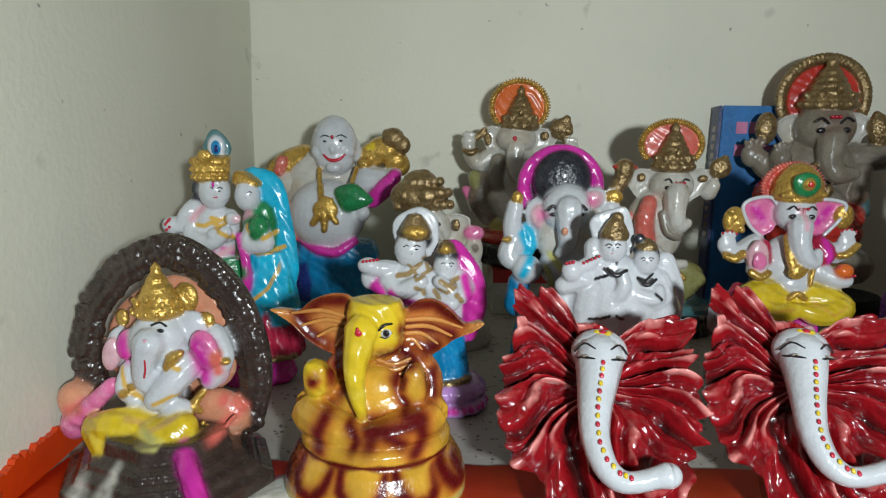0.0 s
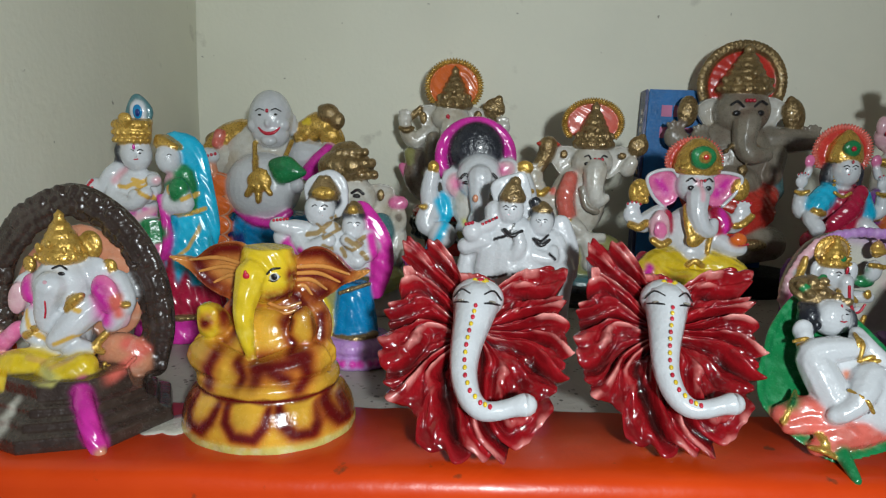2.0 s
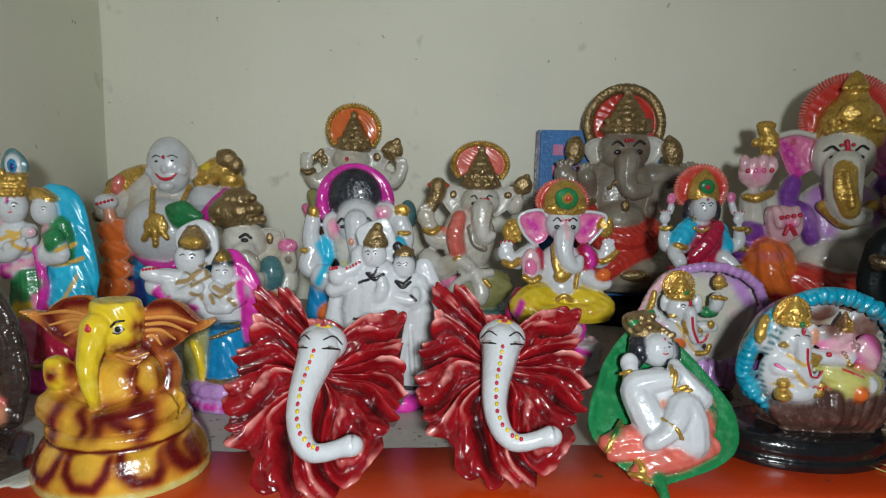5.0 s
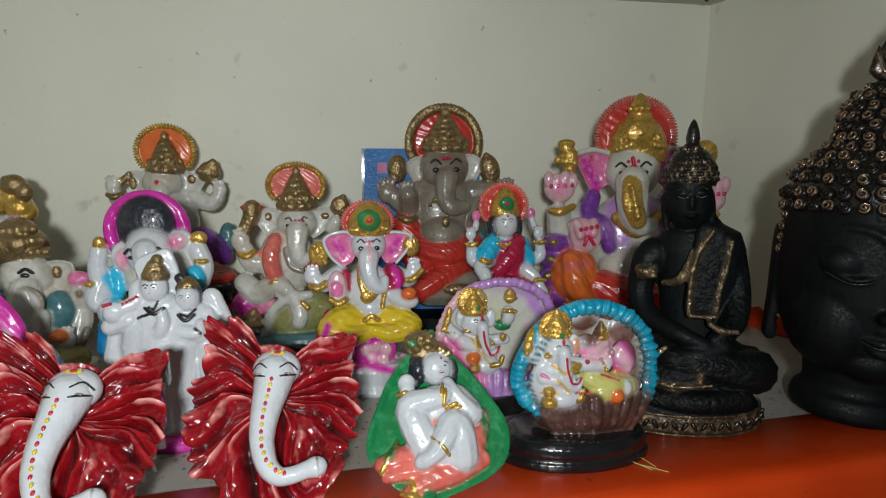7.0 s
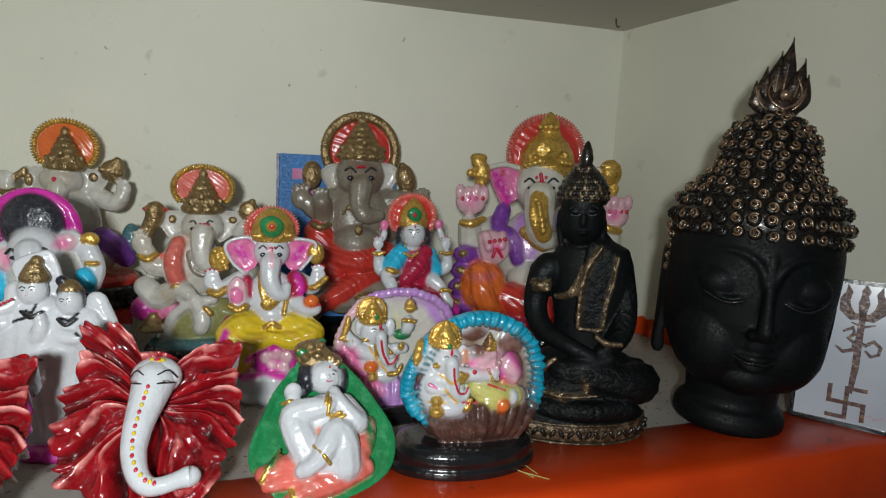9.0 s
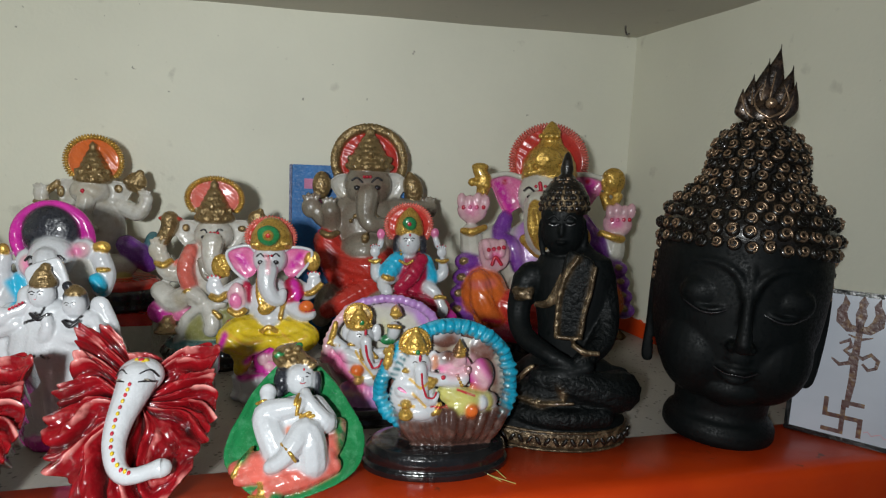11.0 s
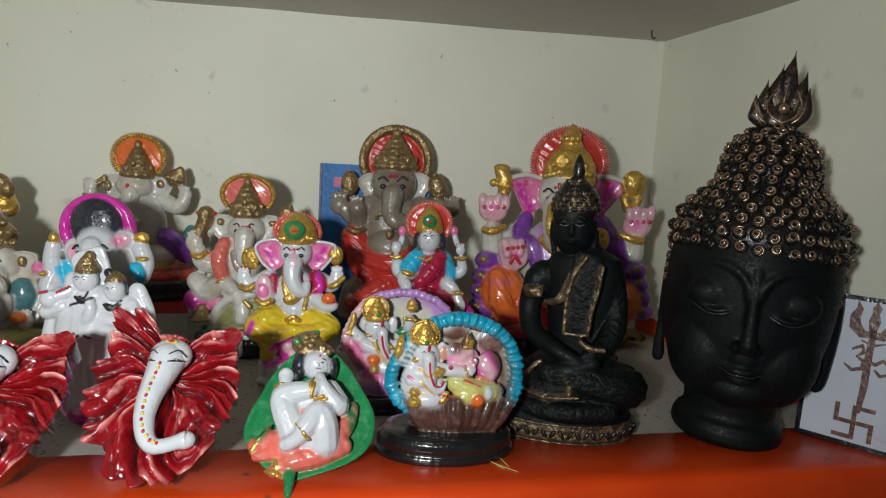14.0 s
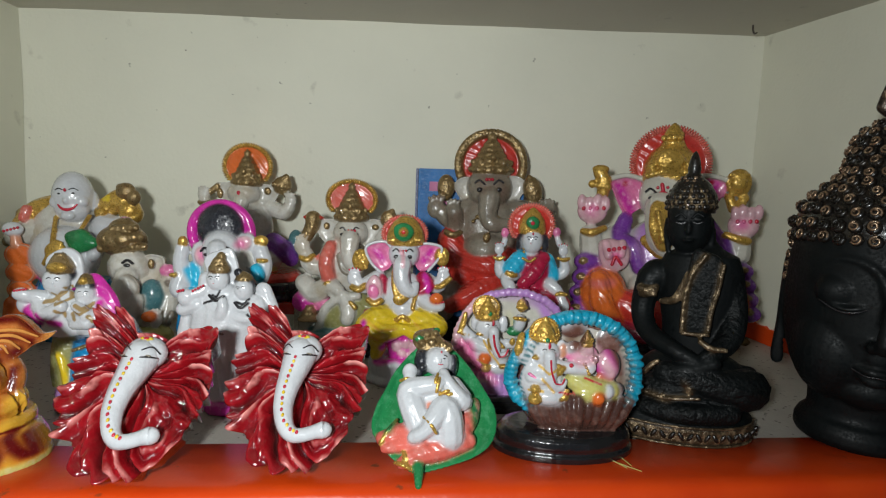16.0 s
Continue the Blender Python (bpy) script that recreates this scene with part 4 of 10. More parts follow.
for (x0, z0), (x1, z1) in zip(arch, arch[1:]):
    long = math.hypot(x1 - x0, z1 - z0)
    for k in range(round(long / 4.2)):
        for row in (-7.5, -2.5, 2.5, 7.0):
            u = (k + random.uniform(0, 1)) * 4.2 / long
            r = random.uniform(2.4, 4.0)
            s.ball("brown", (x0 + (x1 - x0) * u - (z1 - z0) / long * row, 7.4 + 0.03 * row * row, z0 + (z1 - z0) * u + (x1 - x0) / long * row), (r, 3.0, r), seg=8, rings=6)
s.plate("peach", [(-50.9, 55), (-51.1, 79.3), (-37.5, 101.5), (-6.1, 118), (20.1, 103.7), (30.1, 78.8), (26.1, 50.5), (-14.1, 32)], 15.4, 3.9, dome=1.9)
s.tube("brown", [(-30.9, 7.7, 0.5, 11.6), (-12.4, 11.6, 25.2, 17.4), (-12.1, 13.5, 41.1, 15.4)])
s.ball("peach", (25, 5.8, 35.7), (18.3, 9.7, 14.5), 20)
s.ball("peach", (-65, 3.9, 37.7), (12.5, 9.7, 14.5), -40)
s.ball("pink", (-66.7, 0, 24.8), (8.7, 7.7, 9.7))
s.tube("pink", [(-65.9, -1.9, 27.7, 6.8), (-50.7, -3.9, 41.3, 5.8), (-38.9, -1.9, 53.1, 5)])
s.ball("white", (-13.8, 1.9, 53.1), (19.3, 14.5, 21.2))
s.ball("white", (-7.5, -5.8, 48.2), (13.5, 9.7, 11.6))
s.ball("white", (-6.9, -2.9, 82.9), (17.4, 13.5, 17))
s.tube("white", [(-5.9, -14.5, 85, 9.7), (-9.2, -15.4, 74.1, 6.9), (-11.8, -14.5, 64.3, 5.4), (-10.2, -13.5, 58.4, 3.9), (-2.8, -13.5, 66.3, 2.7)])
s.ball("white", (11, 1.9, 91), (10.6, 4.8, 9.7), -30)
s.ball("pink", (22.5, -6.6, 79.5), (8.5, 4.2, 12.7), -15)
s.ball("coral", (27.7, -6.9, 76.1), (4.6, 3.5, 6.6))
s.ball("blush", (28.4, -1.9, 66.1), (6.6, 3.9, 9.7))
s.ball("white", (-36.1, 1.9, 75.6), (7.3, 4.2, 13.5), 15)
s.ball("pink", (-24.4, -6.9, 81.3), (6.2, 3.9, 10), 15)
s.ball("blush", (-37, -2.7, 72.9), (5.8, 3.9, 10.8), 12)
s.crown("gold", (-7.2, 0, 98.2), 13.9, 31.9, 4)
s.ball("gold", (5.6, 8.7, 106.4), (7.7, 3.9, 9.7))
s.ball("gold", (-33.4, 5.8, 93.1), (4.2, 2.9, 5.8))
s.ball("gold", (20.4, 2.9, 94.9), (5, 2.9, 5))
s.tube("line", [(-2.4, -16.6, 96.9, 0.6), (2.4, -16.6, 98.9, 0.6), (6.2, -16.6, 96.9, 0.6)])
s.ball("line", (1.9, -15.4, 93.6), (2.1, 1, 1.2))
s.tube("rouge", [(-4.5, -22.8, 78.2, 0.5), (-4.5, -22.8, 72.8, 0.5), (-5.5, -22.8, 68.2, 0.5)])
s.ball("blush", (-4.3, -21.6, 86.9), (2.3, 1.2, 3.9))
s.ball("rouge", (0.7, -16.6, 85.3), (1.2, 1, 1.2))
s.tube("white", [(24.9, 3.9, 85.4, 6.9), (30.8, 0, 73.3, 6.6), (24.2, -3.9, 60.8, 6.2)])
s.tube("white", [(10.6, -3.9, 69.7, 10), (5.1, -11.6, 62.3, 8.7), (-3.9, -15.4, 51.8, 6.9)])
s.ball("white", (5.4, -11.6, 45.1), (10, 6.9, 6.9))
s.tube("white", [(-24.6, -3.9, 64.2, 6.6), (-27, -7.7, 53.7, 5.8), (-19, -11.6, 49.7, 5)])
s.tube("gold", [(18.8, -3.9, 52.7, 2.7), (15.8, -9.7, 46.9, 2.7), (18.2, -7.7, 42.4, 2.3)])
s.tube("gold", [(11.6, -13.5, 80, 2.5), (6.4, -14.7, 76.4, 3.1), (3.6, -15.4, 71.9, 2.3)])
s.ball("gold", (-23.8, -13.9, 53.1), (3.9, 2.3, 2.3))
s.ball("gold", (-19.4, -13.9, 58.1), (3.1, 1.9, 1.9))
s.ball("gold", (33.8, -5.8, 73.2), (4.2, 2.3, 1.9))
s.tube("gold", [(-24.1, -11.6, 37.7, 3.1), (-10.2, -15.4, 36.1, 3.5), (6.2, -13.5, 42, 3.1)])
s.tube("yellow", [(-6, -7.7, 31.3, 11.6), (-26.3, -17.4, 34.1, 12), (-44.4, -11.6, 30.7, 8.5)])
s.tube("yellow", [(-43.1, -13.5, 29.6, 8.9), (-26.9, -21.2, 22.1, 11.6), (-12.7, -21.2, 13.1, 8.1)])
s.tube("yellow", [(-21.1, -11.6, 30, 9.7), (4.3, -21.2, 31.6, 12), (13, -19.3, 37, 8.9)])
s.tube("gold", [(-32.9, -24.1, 18.1, 1.5), (-16.4, -27, 12.7, 1.7), (-4.4, -25.1, 13.5, 1.5)])
s.dots("gold", (-41.4, -21.2, 29), (-36.8, -24.1, 17.9), 5, 1.2, 0)
s.tube("hot", [(13.8, -23.2, 31, 5.4), (27, -41.5, 23.2, 5.8), (36.1, -50.6, 11.9, 5.8), (41.2, -53.1, 3.6, 5)])
s.tube("white", [(-5.9, -29, 11.4, 6.2), (0.3, -44.4, 8.2, 5.8), (0, -51.7, 1, 5.8)])
s.ball("white", (-2.2, -53.1, -3), (6.6, 5, 3.5))
s.ball("peach", (43, -55, 3), (3.9, 3.5, 3.5))
s.tube("gold", [(19.8, -5.8, 28.9, 1.7), (22.4, -5.8, 24.1, 1.7)])
s.dots("gold", (20, -8.7, 35.1), (26.7, -7.7, 29.1), 4, 1.5, 0)
s.dots("olive", (34.8, -7.7, 35.5), (38.4, -6.8, 39.2), 3, 1.7, 0)
s.brush("hot", [(-25.9, -5.8, 83.8, 7.7), (-25, -5.8, 74.3, 7.7)], 0.95, 17.4)
s.brush("hot", [(19.6, -5.8, 83.9, 8.5), (22.4, -5.8, 72.7, 8.5), (22.6, -5.8, 63.2, 8.5)], 0.95, 21.2)
s.brush("coral", [(29.3, -5.8, 76.8, 5), (30.5, -5.8, 67.4, 5)], 0.95, 21.2)
s.brush("gold", [(-27.2, -13.5, 67, 1.9), (-24.5, -13.5, 57.7, 1.9), (-11.9, -13.5, 50.7, 1.9)], 0.6, 29)
s.brush("gold", [(-2.4, -13.5, 51.2, 1.9), (7.5, -13.5, 55.5, 1.9), (16.6, -13.5, 52.2, 1.9)], 0.6, 29)
s.brush("gold", [(-18.5, -13.5, 42.7, 1.9), (-3.7, -13.5, 37.6, 1.9), (10.2, -13.5, 44.2, 1.9)], 0.6, 29)
s.brush("gold", [(3.6, -13.5, 74.1, 1.9), (10.7, -13.5, 70.7, 1.9)], 0.6, 29)
s.brush("coral", [(29.7, 0, 46.1, 6.6), (39, 0, 40.6, 6.6), (30.6, 0, 32.2, 6.6)], 0.95, 29)
s.brush("coral", [(-68.5, 0, 34.9, 6.6), (-57.8, 0, 39.5, 6.6)], 0.95, 29)
s.brush("lemon", [(-7, -23.2, 37.5, 3.9), (5.8, -23.2, 34.4, 3.9)], 0.9, 29)
s.brush("cream", [(-14, -52, 22, 5), (-16, -58, 12, 8), (-22, -62, 3, 9)], 0.95, 30.0)
s.brush("stone", [(-34, -48, 12, 9), (-30, -52, 5, 9)], 0.95, 26.0)
s.stand("seated_elephant_figurine", (-0.128, 0.352, 0.0), "white elephant-headed figurine in yellow, seated under a dark beaded arch", "figurine", voxel=1.1)

s = Figure()
# two-tier round base with a worn foot
s.turned("lemon", (0, -7, 0), [(51, 0), (53.5, 1.5), (53.5, 6), (52, 7)], 0.86, flutes=13, bite=0.012, seg=52)
s.turned("amber", (0, -7, 6), [(53, 0), (53, 5), (51, 12), (47, 19), (43, 22), (42.5, 24), (44, 26), (43.5, 30), (41, 32), (20, 33)], 0.86, seg=52)
# crossed legs, belly, chest
s.tube("amber", [(-30, -2, 48, 12), (-36, -14, 46.5, 12.5), (-18, -27, 43.5, 11.5), (-4, -30, 41, 9)])
s.tube("amber", [(27, -2, 49, 11.5), (32, -14, 47.5, 11.5), (16, -28, 44.5, 11), (-3, -32, 41, 8)])
s.ball("amber", (0, -8, 52), (30, 18, 16))
s.ball("amber", (1, -10, 59), (18.5, 14, 17))
s.ball("rust", (3, 0, 72), (21, 11, 15))
for k in range(3):
    s.tube("peachy", [(2, -11.5, 79 - 3.4 * k, 1.1), (11, -11.0, 76.5 - 3.4 * k, 1.3), (20, -7.5, 79 - 3.6 * k, 1.0)])
# arms and open palms
s.tube("peachy", [(-17, 1, 76, 7.5), (-24, 0, 69, 7.5), (-26, -7, 60, 6.5)])
s.tube("amber", [(-27, -10, 60, 5), (-30, -14, 56, 4), (-31, -16, 53, 3.4)])
s.plate("yellow", [(-38, 62), (-38.5, 76), (-34, 79), (-27.5, 77.5), (-25, 72), (-26, 61), (-32, 58)], -21, 8, dome=3)
s.ball("amber", (-27, -14, 66), (6, 7, 9))
s.tube("peachy", [(23, 1, 77, 8), (30.5, -2, 67, 8), (31, -8, 56, 7), (25, -12, 54, 6)])
s.plate("amber", [(17, 60), (16.5, 68), (20, 77), (25, 79), (30, 73), (31, 62), (25, 54)], -19, 7, dome=3.5)
# flat-topped head, trunk and flared ears
s.turned("yellow", (0, -5, 92), [(13, -10), (16, -5), (17, 4), (16.8, 12), (15.6, 18.5), (14.2, 20.6), (2, 21)], 0.82)
s.ball("yellow", (0, -8, 93), (16.5, 12.5, 14.5))
s.tube("yellow", [(-5.5, -17, 97, 10.5), (-7.5, -22, 86, 8.0), (-8, -26, 75, 6.2), (-5.5, -29, 62, 4.6), (-2.5, -29.5, 50, 2.4)])
s.plate("peachy", [(-13.5, 111), (-24, 114.5), (-37, 110.5), (-47, 103), (-60, 103.5), (-63, 102.5), (-51.5, 95.5), (-42, 86), (-29, 78.5), (-17.5, 77.5), (-12.5, 90)], -3.5, 4.6, dome=4.2, cup=True, rim=0.5)
s.plate("peachy", [(14.5, 102), (22, 111.5), (32, 113.5), (42, 108), (51, 99), (59.5, 100.5), (62, 99.5), (55, 94), (45.5, 90), (37.5, 83.5), (27, 78), (15.5, 84)], -3.5, 4.6, dome=4.2, cup=True, rim=0.5)
for k, tips in ((-1, [(-50, 101.5), (-44, 94.5), (-35, 88), (-24, 83)]), (1, [(49, 97), (43, 92), (35, 87), (26, 83)])):
    for n, (x, z) in enumerate(tips):
        s.tube("peachy", [(k * 16, -2.0, 100 - 4 * n, 1.3), ((k * 16 + x) / 2, -0.6, (100 - 4 * n + z) / 2 + 2.5, 1.5), (x, -2.4, z, 0.8)], flat=0.8)
# maroon airbrush
for k, pts in ((-1, [[(-20, 110), (-33, 109), (-45, 101)], [(-46, 100), (-42, 90), (-30, 82)], [(-28, 80), (-19, 82), (-14, 92)]]), (1, [[(21, 109), (33, 110), (47, 99)], [(16, 96), (30, 95), (43, 92)], [(17, 86), (27, 82), (34, 85)]])):
    for pt in pts:
        s.brush("rust", [(x, -2, z, 11) for x, z in pt], 0.95, 14.0)
        s.brush("maroon", [(x, -2, z, 7) for x, z in pt], 0.95, 14.0)
chest = (([(-15, 68), (-17, 58), (-15, 48)], 5), ([(14, 70), (16, 60), (13, 49)], 6), ([(-22, 78), (-25, 68)], 6), ([(5, 84), (14, 84), (22, 78)], 5), ([(33, 72), (34, 60)], 5))
legs = (([(-33, 68), (-31, 70)], 4.6), ([(18, 60), (21, 55), (27, 54)], 4.4), ([(17.5, 66), (19, 72)], 2.6), ([(-23, 53), (-27, 44), (-26, 36)], 6), ([(-9, 50), (-4, 43), (-7, 36)], 4), ([(2, 48), (12, 49), (29, 52)], 6), ([(29, 52), (31, 43), (27, 36)], 5.5), ([(4, 45), (2, 37)], 6.5), ([(13, 46), (20, 42)], 6))
for group, y, deep in ((chest, -8, 15.0), (legs, -22, 24.0)):
    for mat, wide in (("rust", 1.9), ("maroon", 1.0)):
        for pts, w in group:
            s.brush(mat, [(x, y, z, w * wide) for x, z in pts], 0.95, deep)
for k in range(5):
    a = math.pi * (1.08 + 0.21 * k)
    for mat, wide in (("rust", 1.7), ("maroon", 1.0)):
        s.brush(mat, [(r * math.cos(a + da), r * 0.86 * math.sin(a + da) - 7, z, w * wide) for da, z, r, w in ((-0.27, 27, 45, 3.4), (-0.24, 19, 50, 4.4), (-0.12, 12, 53, 4.6), (0.10, 11, 53, 4.8), (0.22, 18, 50.5, 4.2), (0.27, 26, 46, 3.2))], 0.85, 26.0)
s.brush("maroon", [(43.5 * math.cos(math.pi * (1 + k / 16)), 43.5 * 0.86 * math.sin(math.pi * (1 + k / 16)) - 7, 30.0, 1.4 + 2.2 * ((k * 7) % 5 > 1)) for k in range(17)], 0.8)
# brows, eyes and the mark on the brow
s.tube("line", [(4.5, -20.2, 99.5, 0.7), (7.5, -20.0, 102.4, 0.8), (11.2, -17.6, 102.6, 0.6)])
s.ball("white", (8.2, -19.0, 97.4), (3.2, 1.4, 2.3), turn=-15)
s.ball("line", (8.5, -20.2, 97.8), (1.9, 0.9, 1.9))
s.tube("line", [(5.4, -20.2, 95.6, 0.4), (8.6, -20.0, 95.0, 0.4), (11.3, -18.2, 97.6, 0.4)])
s.tube("line", [(-15.4, -14.5, 95.5, 0.6), (-14.6, -15.4, 97.5, 0.6)])
s.ball("rouge", (-5.5, -27.0, 99.5), (2.0, 1.0, 1.9))
s.ball("rouge", (-6.0, -26.8, 101.2), (1.0, 0.9, 1.6))
s.stand("yellow_elephant_idol", (-0.006, 0.357, 0.0), "glossy yellow elephant idol with maroon swirls on a round base", "figurine", voxel=1.0)

s = Figure()
s.plate("leaf", [(-13.6, 1.9), (-26.9, 7.3), (-42.2, 17), (-50.7, 28.5), (-48.4, 40.6), (-42, 51.8), (-33.4, 65.3), (-17.8, 79.7), (-3, 87.2), (12.9, 81.7), (26.8, 70.8), (40.5, 54.9), (49.4, 41.5), (50, 28.9), (43.5, 18.5), (29.5, 11.6), (10.1, 6.6), (-7, 3)], -39, 3, dome=4.7, cup=True, lean=0.945)
s.tube("leaf", [(-12.1, -36.3, 10.8, 4.7), (-11.5, -45.9, 5.6, 3.8), (-11.3, -54, 1.9, 2.8)])
s.tube("leaf", [(-12.3, -34.3, 7.7, 1.5), (-12.5, -23.9, 12.9, 1.3), (-8.7, -4.9, 27.6, 1.1)])
s.tube("leaf", [(-12.7, -22, 11.9, 1.3), (-29, -12.3, 21.4, 1.3), (-44.7, -8.5, 25.3, 1.3)])
s.tube("leaf", [(-12.3, -16, 17.6, 1.3), (-27, -5.5, 28.1, 1.3), (-40.9, 4.9, 39, 1.3)])
s.tube("leaf", [(-11.8, -10, 23.4, 1.3), (-24, -19, 14.9, 1.3), (-34.4, -22, 12.3, 1.3)])
s.tube("leaf", [(-11.3, -4.1, 29.4, 1.3), (3.9, -19, 14.5, 1.3), (21.3, -22, 11.3, 1.3)])
s.tube("leaf", [(-8, -22, 11.8, 1.3), (11.5, -13, 20.1, 1.3), (37.2, -10, 22.8, 1.3)])
s.tube("leaf", [(-7.4, -16, 17.5, 1.3), (13.6, -6.3, 26.9, 1.3), (42, 3.4, 36.8, 1.3)])
s.tube("leaf", [(-6.9, -10, 23.3, 1.3), (6, 3.4, 37.1, 1.3), (27.2, 22.8, 58.8, 1.3)])
s.tube("leaf", [(-6.3, -4.1, 29.4, 1.3), (-0.8, 9.4, 43.6, 1.3), (13.2, 34.8, 73.2, 1.3)])


def lies(x, up, h, *r):
    """A place over the sloping leaf: across, along the slope and out from it."""
    return (x, -39 + 0.687 * up - 0.727 * h, 2 + 0.727 * up + 0.687 * h, *r)


# crumpled coral cloth with gilt hems
s.tube("coral", [lies(-40, 28, 2, 6), lies(-24, 31, 4, 9), lies(-10, 26, 5, 9)])
s.tube("coral", [lies(-38, 20, 2, 4), lies(-24, 23, 4, 7), lies(-12, 22, 5, 8)])
s.tube("coral", [lies(-24, 9, 2, 5), lies(-12, 15, 4, 8), lies(6, 20, 4, 9), lies(26, 27, 3, 7)])
s.tube("coral", [lies(18, 32, 3, 9), lies(27, 44, 3, 8), lies(31, 57, 2, 6)])
s.tube("orange", [lies(-6, 54, 15, 3), lies(-3, 47, 17, 3.6), lies(-6, 40, 15, 3)])
for a, b in (((-42, 22), (-30, 42)), ((-30, 8), (-17, 3)), ((-24, 18), (-20, 5))):
    s.tube("gold", [lies(*a, 5, 1.4), lies((a[0] + b[0]) / 2, (a[1] + b[1]) / 2, 8, 2.0), lies(*b, 5, 1.4)])
# trunk, drawn-up legs and arms
s.ball("white", lies(-1, 60, 9), (17, 12.5, 18), nod=43)
s.ball("white", lies(0, 36, 8), (18, 12, 14), nod=43)
s.tube("white", [lies(-12, 37, 11, 11), lies(-18, 50, 15, 11), lies(-21, 61, 18, 9.5), lies(-9, 63, 23, 8), lies(1, 64, 25, 6.2), lies(5.5, 72, 23, 4.8)])
s.tube("white", [lies(12, 28, 9, 11.5), lies(11, 39, 17, 11), lies(7, 47, 21, 10), lies(-1, 36, 22, 8.2), lies(-6, 29, 20, 6.4), lies(-13, 25, 17, 5.6)])
s.ball("white", lies(-14, 25, 16), (7.5, 5, 5.5), turn=-25)
s.tube("white", [lies(-13, 66, 9, 6), lies(-20, 67, 12, 6), lies(-21, 77, 14, 5.4)])
s.ball("white", lies(-21, 79, 14), (6.4, 4.6, 7.2))
s.tube("white", [lies(14, 70, 11, 7.5), lies(22, 56, 13, 8.4), lies(19, 55, 18, 7.4), lies(9, 67, 23, 5.4), lies(6, 74, 23, 4.6)])
for at, side in (((-22, 70, 18), (5.5, 0.5)), ((1, 64, 31), (1.5, 6.5)), ((-4, 31, 27), (4, -5)), ((10, 57, 25), (6, 1.5))):
    for k in (-1.2, 1.2):
        s.tube("gold", [lies(at[0] - side[0] + k * 0.8, at[1] - side[1] - k, at[2] - 3.5, 1.1), lies(at[0] + k * 0.8, at[1] - k, at[2], 1.5), lies(at[0] + side[0] + k * 0.8, at[1] + side[1] - k, at[2] - 3.5, 1.1)])
s.ball("white", (1.7, 17.1, 74.4), (11.9, 10.2, 11.9))
s.plate("bronze", [(-19.9, 87.7), (-17.4, 95), (-4.7, 97.9), (0.8, 97), (4.5, 91.5), (13.5, 86.1), (13.8, 82.5), (0.7, 84.2), (-9.7, 81.5), (-14, 82.4)], 19.1, 6.4, dome=4.7, lean=0.817)
s.ball("bronze", (-16.6, 23.1, 93.7), (3.4, 2.6, 2.8))
s.ball("bronze", (-8.3, 24.6, 95.5), (3.4, 2.6, 2.8))
s.ball("bronze", (-0.8, 25.4, 96.5), (3.4, 2.6, 2.8))
s.ball("bronze", (-12, 19.4, 89.2), (3.4, 2.6, 2.8))
s.ball("bronze", (-3.5, 20.2, 90.2), (3.4, 2.6, 2.8))
s.ball("bronze", (5.1, 18.7, 88.5), (3.4, 2.6, 2.8))
s.ball("bronze", (10.7, 16.4, 85.8), (3.4, 2.6, 2.8))
s.ball("green", (-14.8, 21.7, 92.5), (3.8, 2.1, 3))
s.ball("green", (0.3, 29.9, 97.9), (3, 2.1, 2.6))
s.ball("hair", (-11.6, 18, 72.9), (6.8, 8.5, 10.7))
s.ball("hair", (-14.1, 12.2, 67.1), (4.7, 5.1, 4.3))
s.ball("hair", (-10.7, 9.1, 71.5), (3, 3, 3.4))
s.ball("hair", (14.5, 18.2, 70.7), (3.8, 6.8, 10.2))
s.ball("hair", (-9.9, 22, 79.5), (7.3, 7.3, 5.1))
s.tube("line", [(-2.4, 10.2, 81.1, 0.4), (-0.3, 11, 82, 0.4), (2.1, 10.1, 80.9, 0.4)])
s.ball("line", (0.1, 8.9, 79.5), (1.1, 0.4, 0.5))
s.tube("line", [(9, 10.2, 81.1, 0.4), (6.8, 11, 82, 0.4), (4.6, 10.1, 80.9, 0.4)])
s.ball("line", (6.8, 8.9, 79.6), (1.1, 0.4, 0.5))
s.ball("white", (3.6, 7.3, 78), (1, 1.1, 1.9))
s.tube("rouge", [(2, 6, 75.8, 0.4), (3.7, 5.7, 75.4, 0.4), (5.4, 6, 75.8, 0.4)])
s.ball("rouge", (4.4, 12, 83.2), (0.9, 0.9, 2.1))
s.dots("gold", lies(2, 58, 24), lies(13, 59, 22), 8, 1.2, 1.5)
s.brush("green", [lies(-36, 40, 2, 8), lies(-30, 58, 2, 8)], 0.95, 16.0)
s.brush("green", [lies(38, 30, 2, 8), lies(30, 62, 2, 8)], 0.95, 16.0)
s.brush("cream", [(-28.9, -20.1, 19.8, 5.1), (-10.5, -24.5, 15.3, 5.1), (13, -20.1, 19.2, 5.1)], 0.95, 8.5)
s.stand("infant_on_leaf_figurine", (0.348, 0.372, 0.0), "white infant figurine lying on a glossy green leaf with coral cloth", "figurine", voxel=1.0)

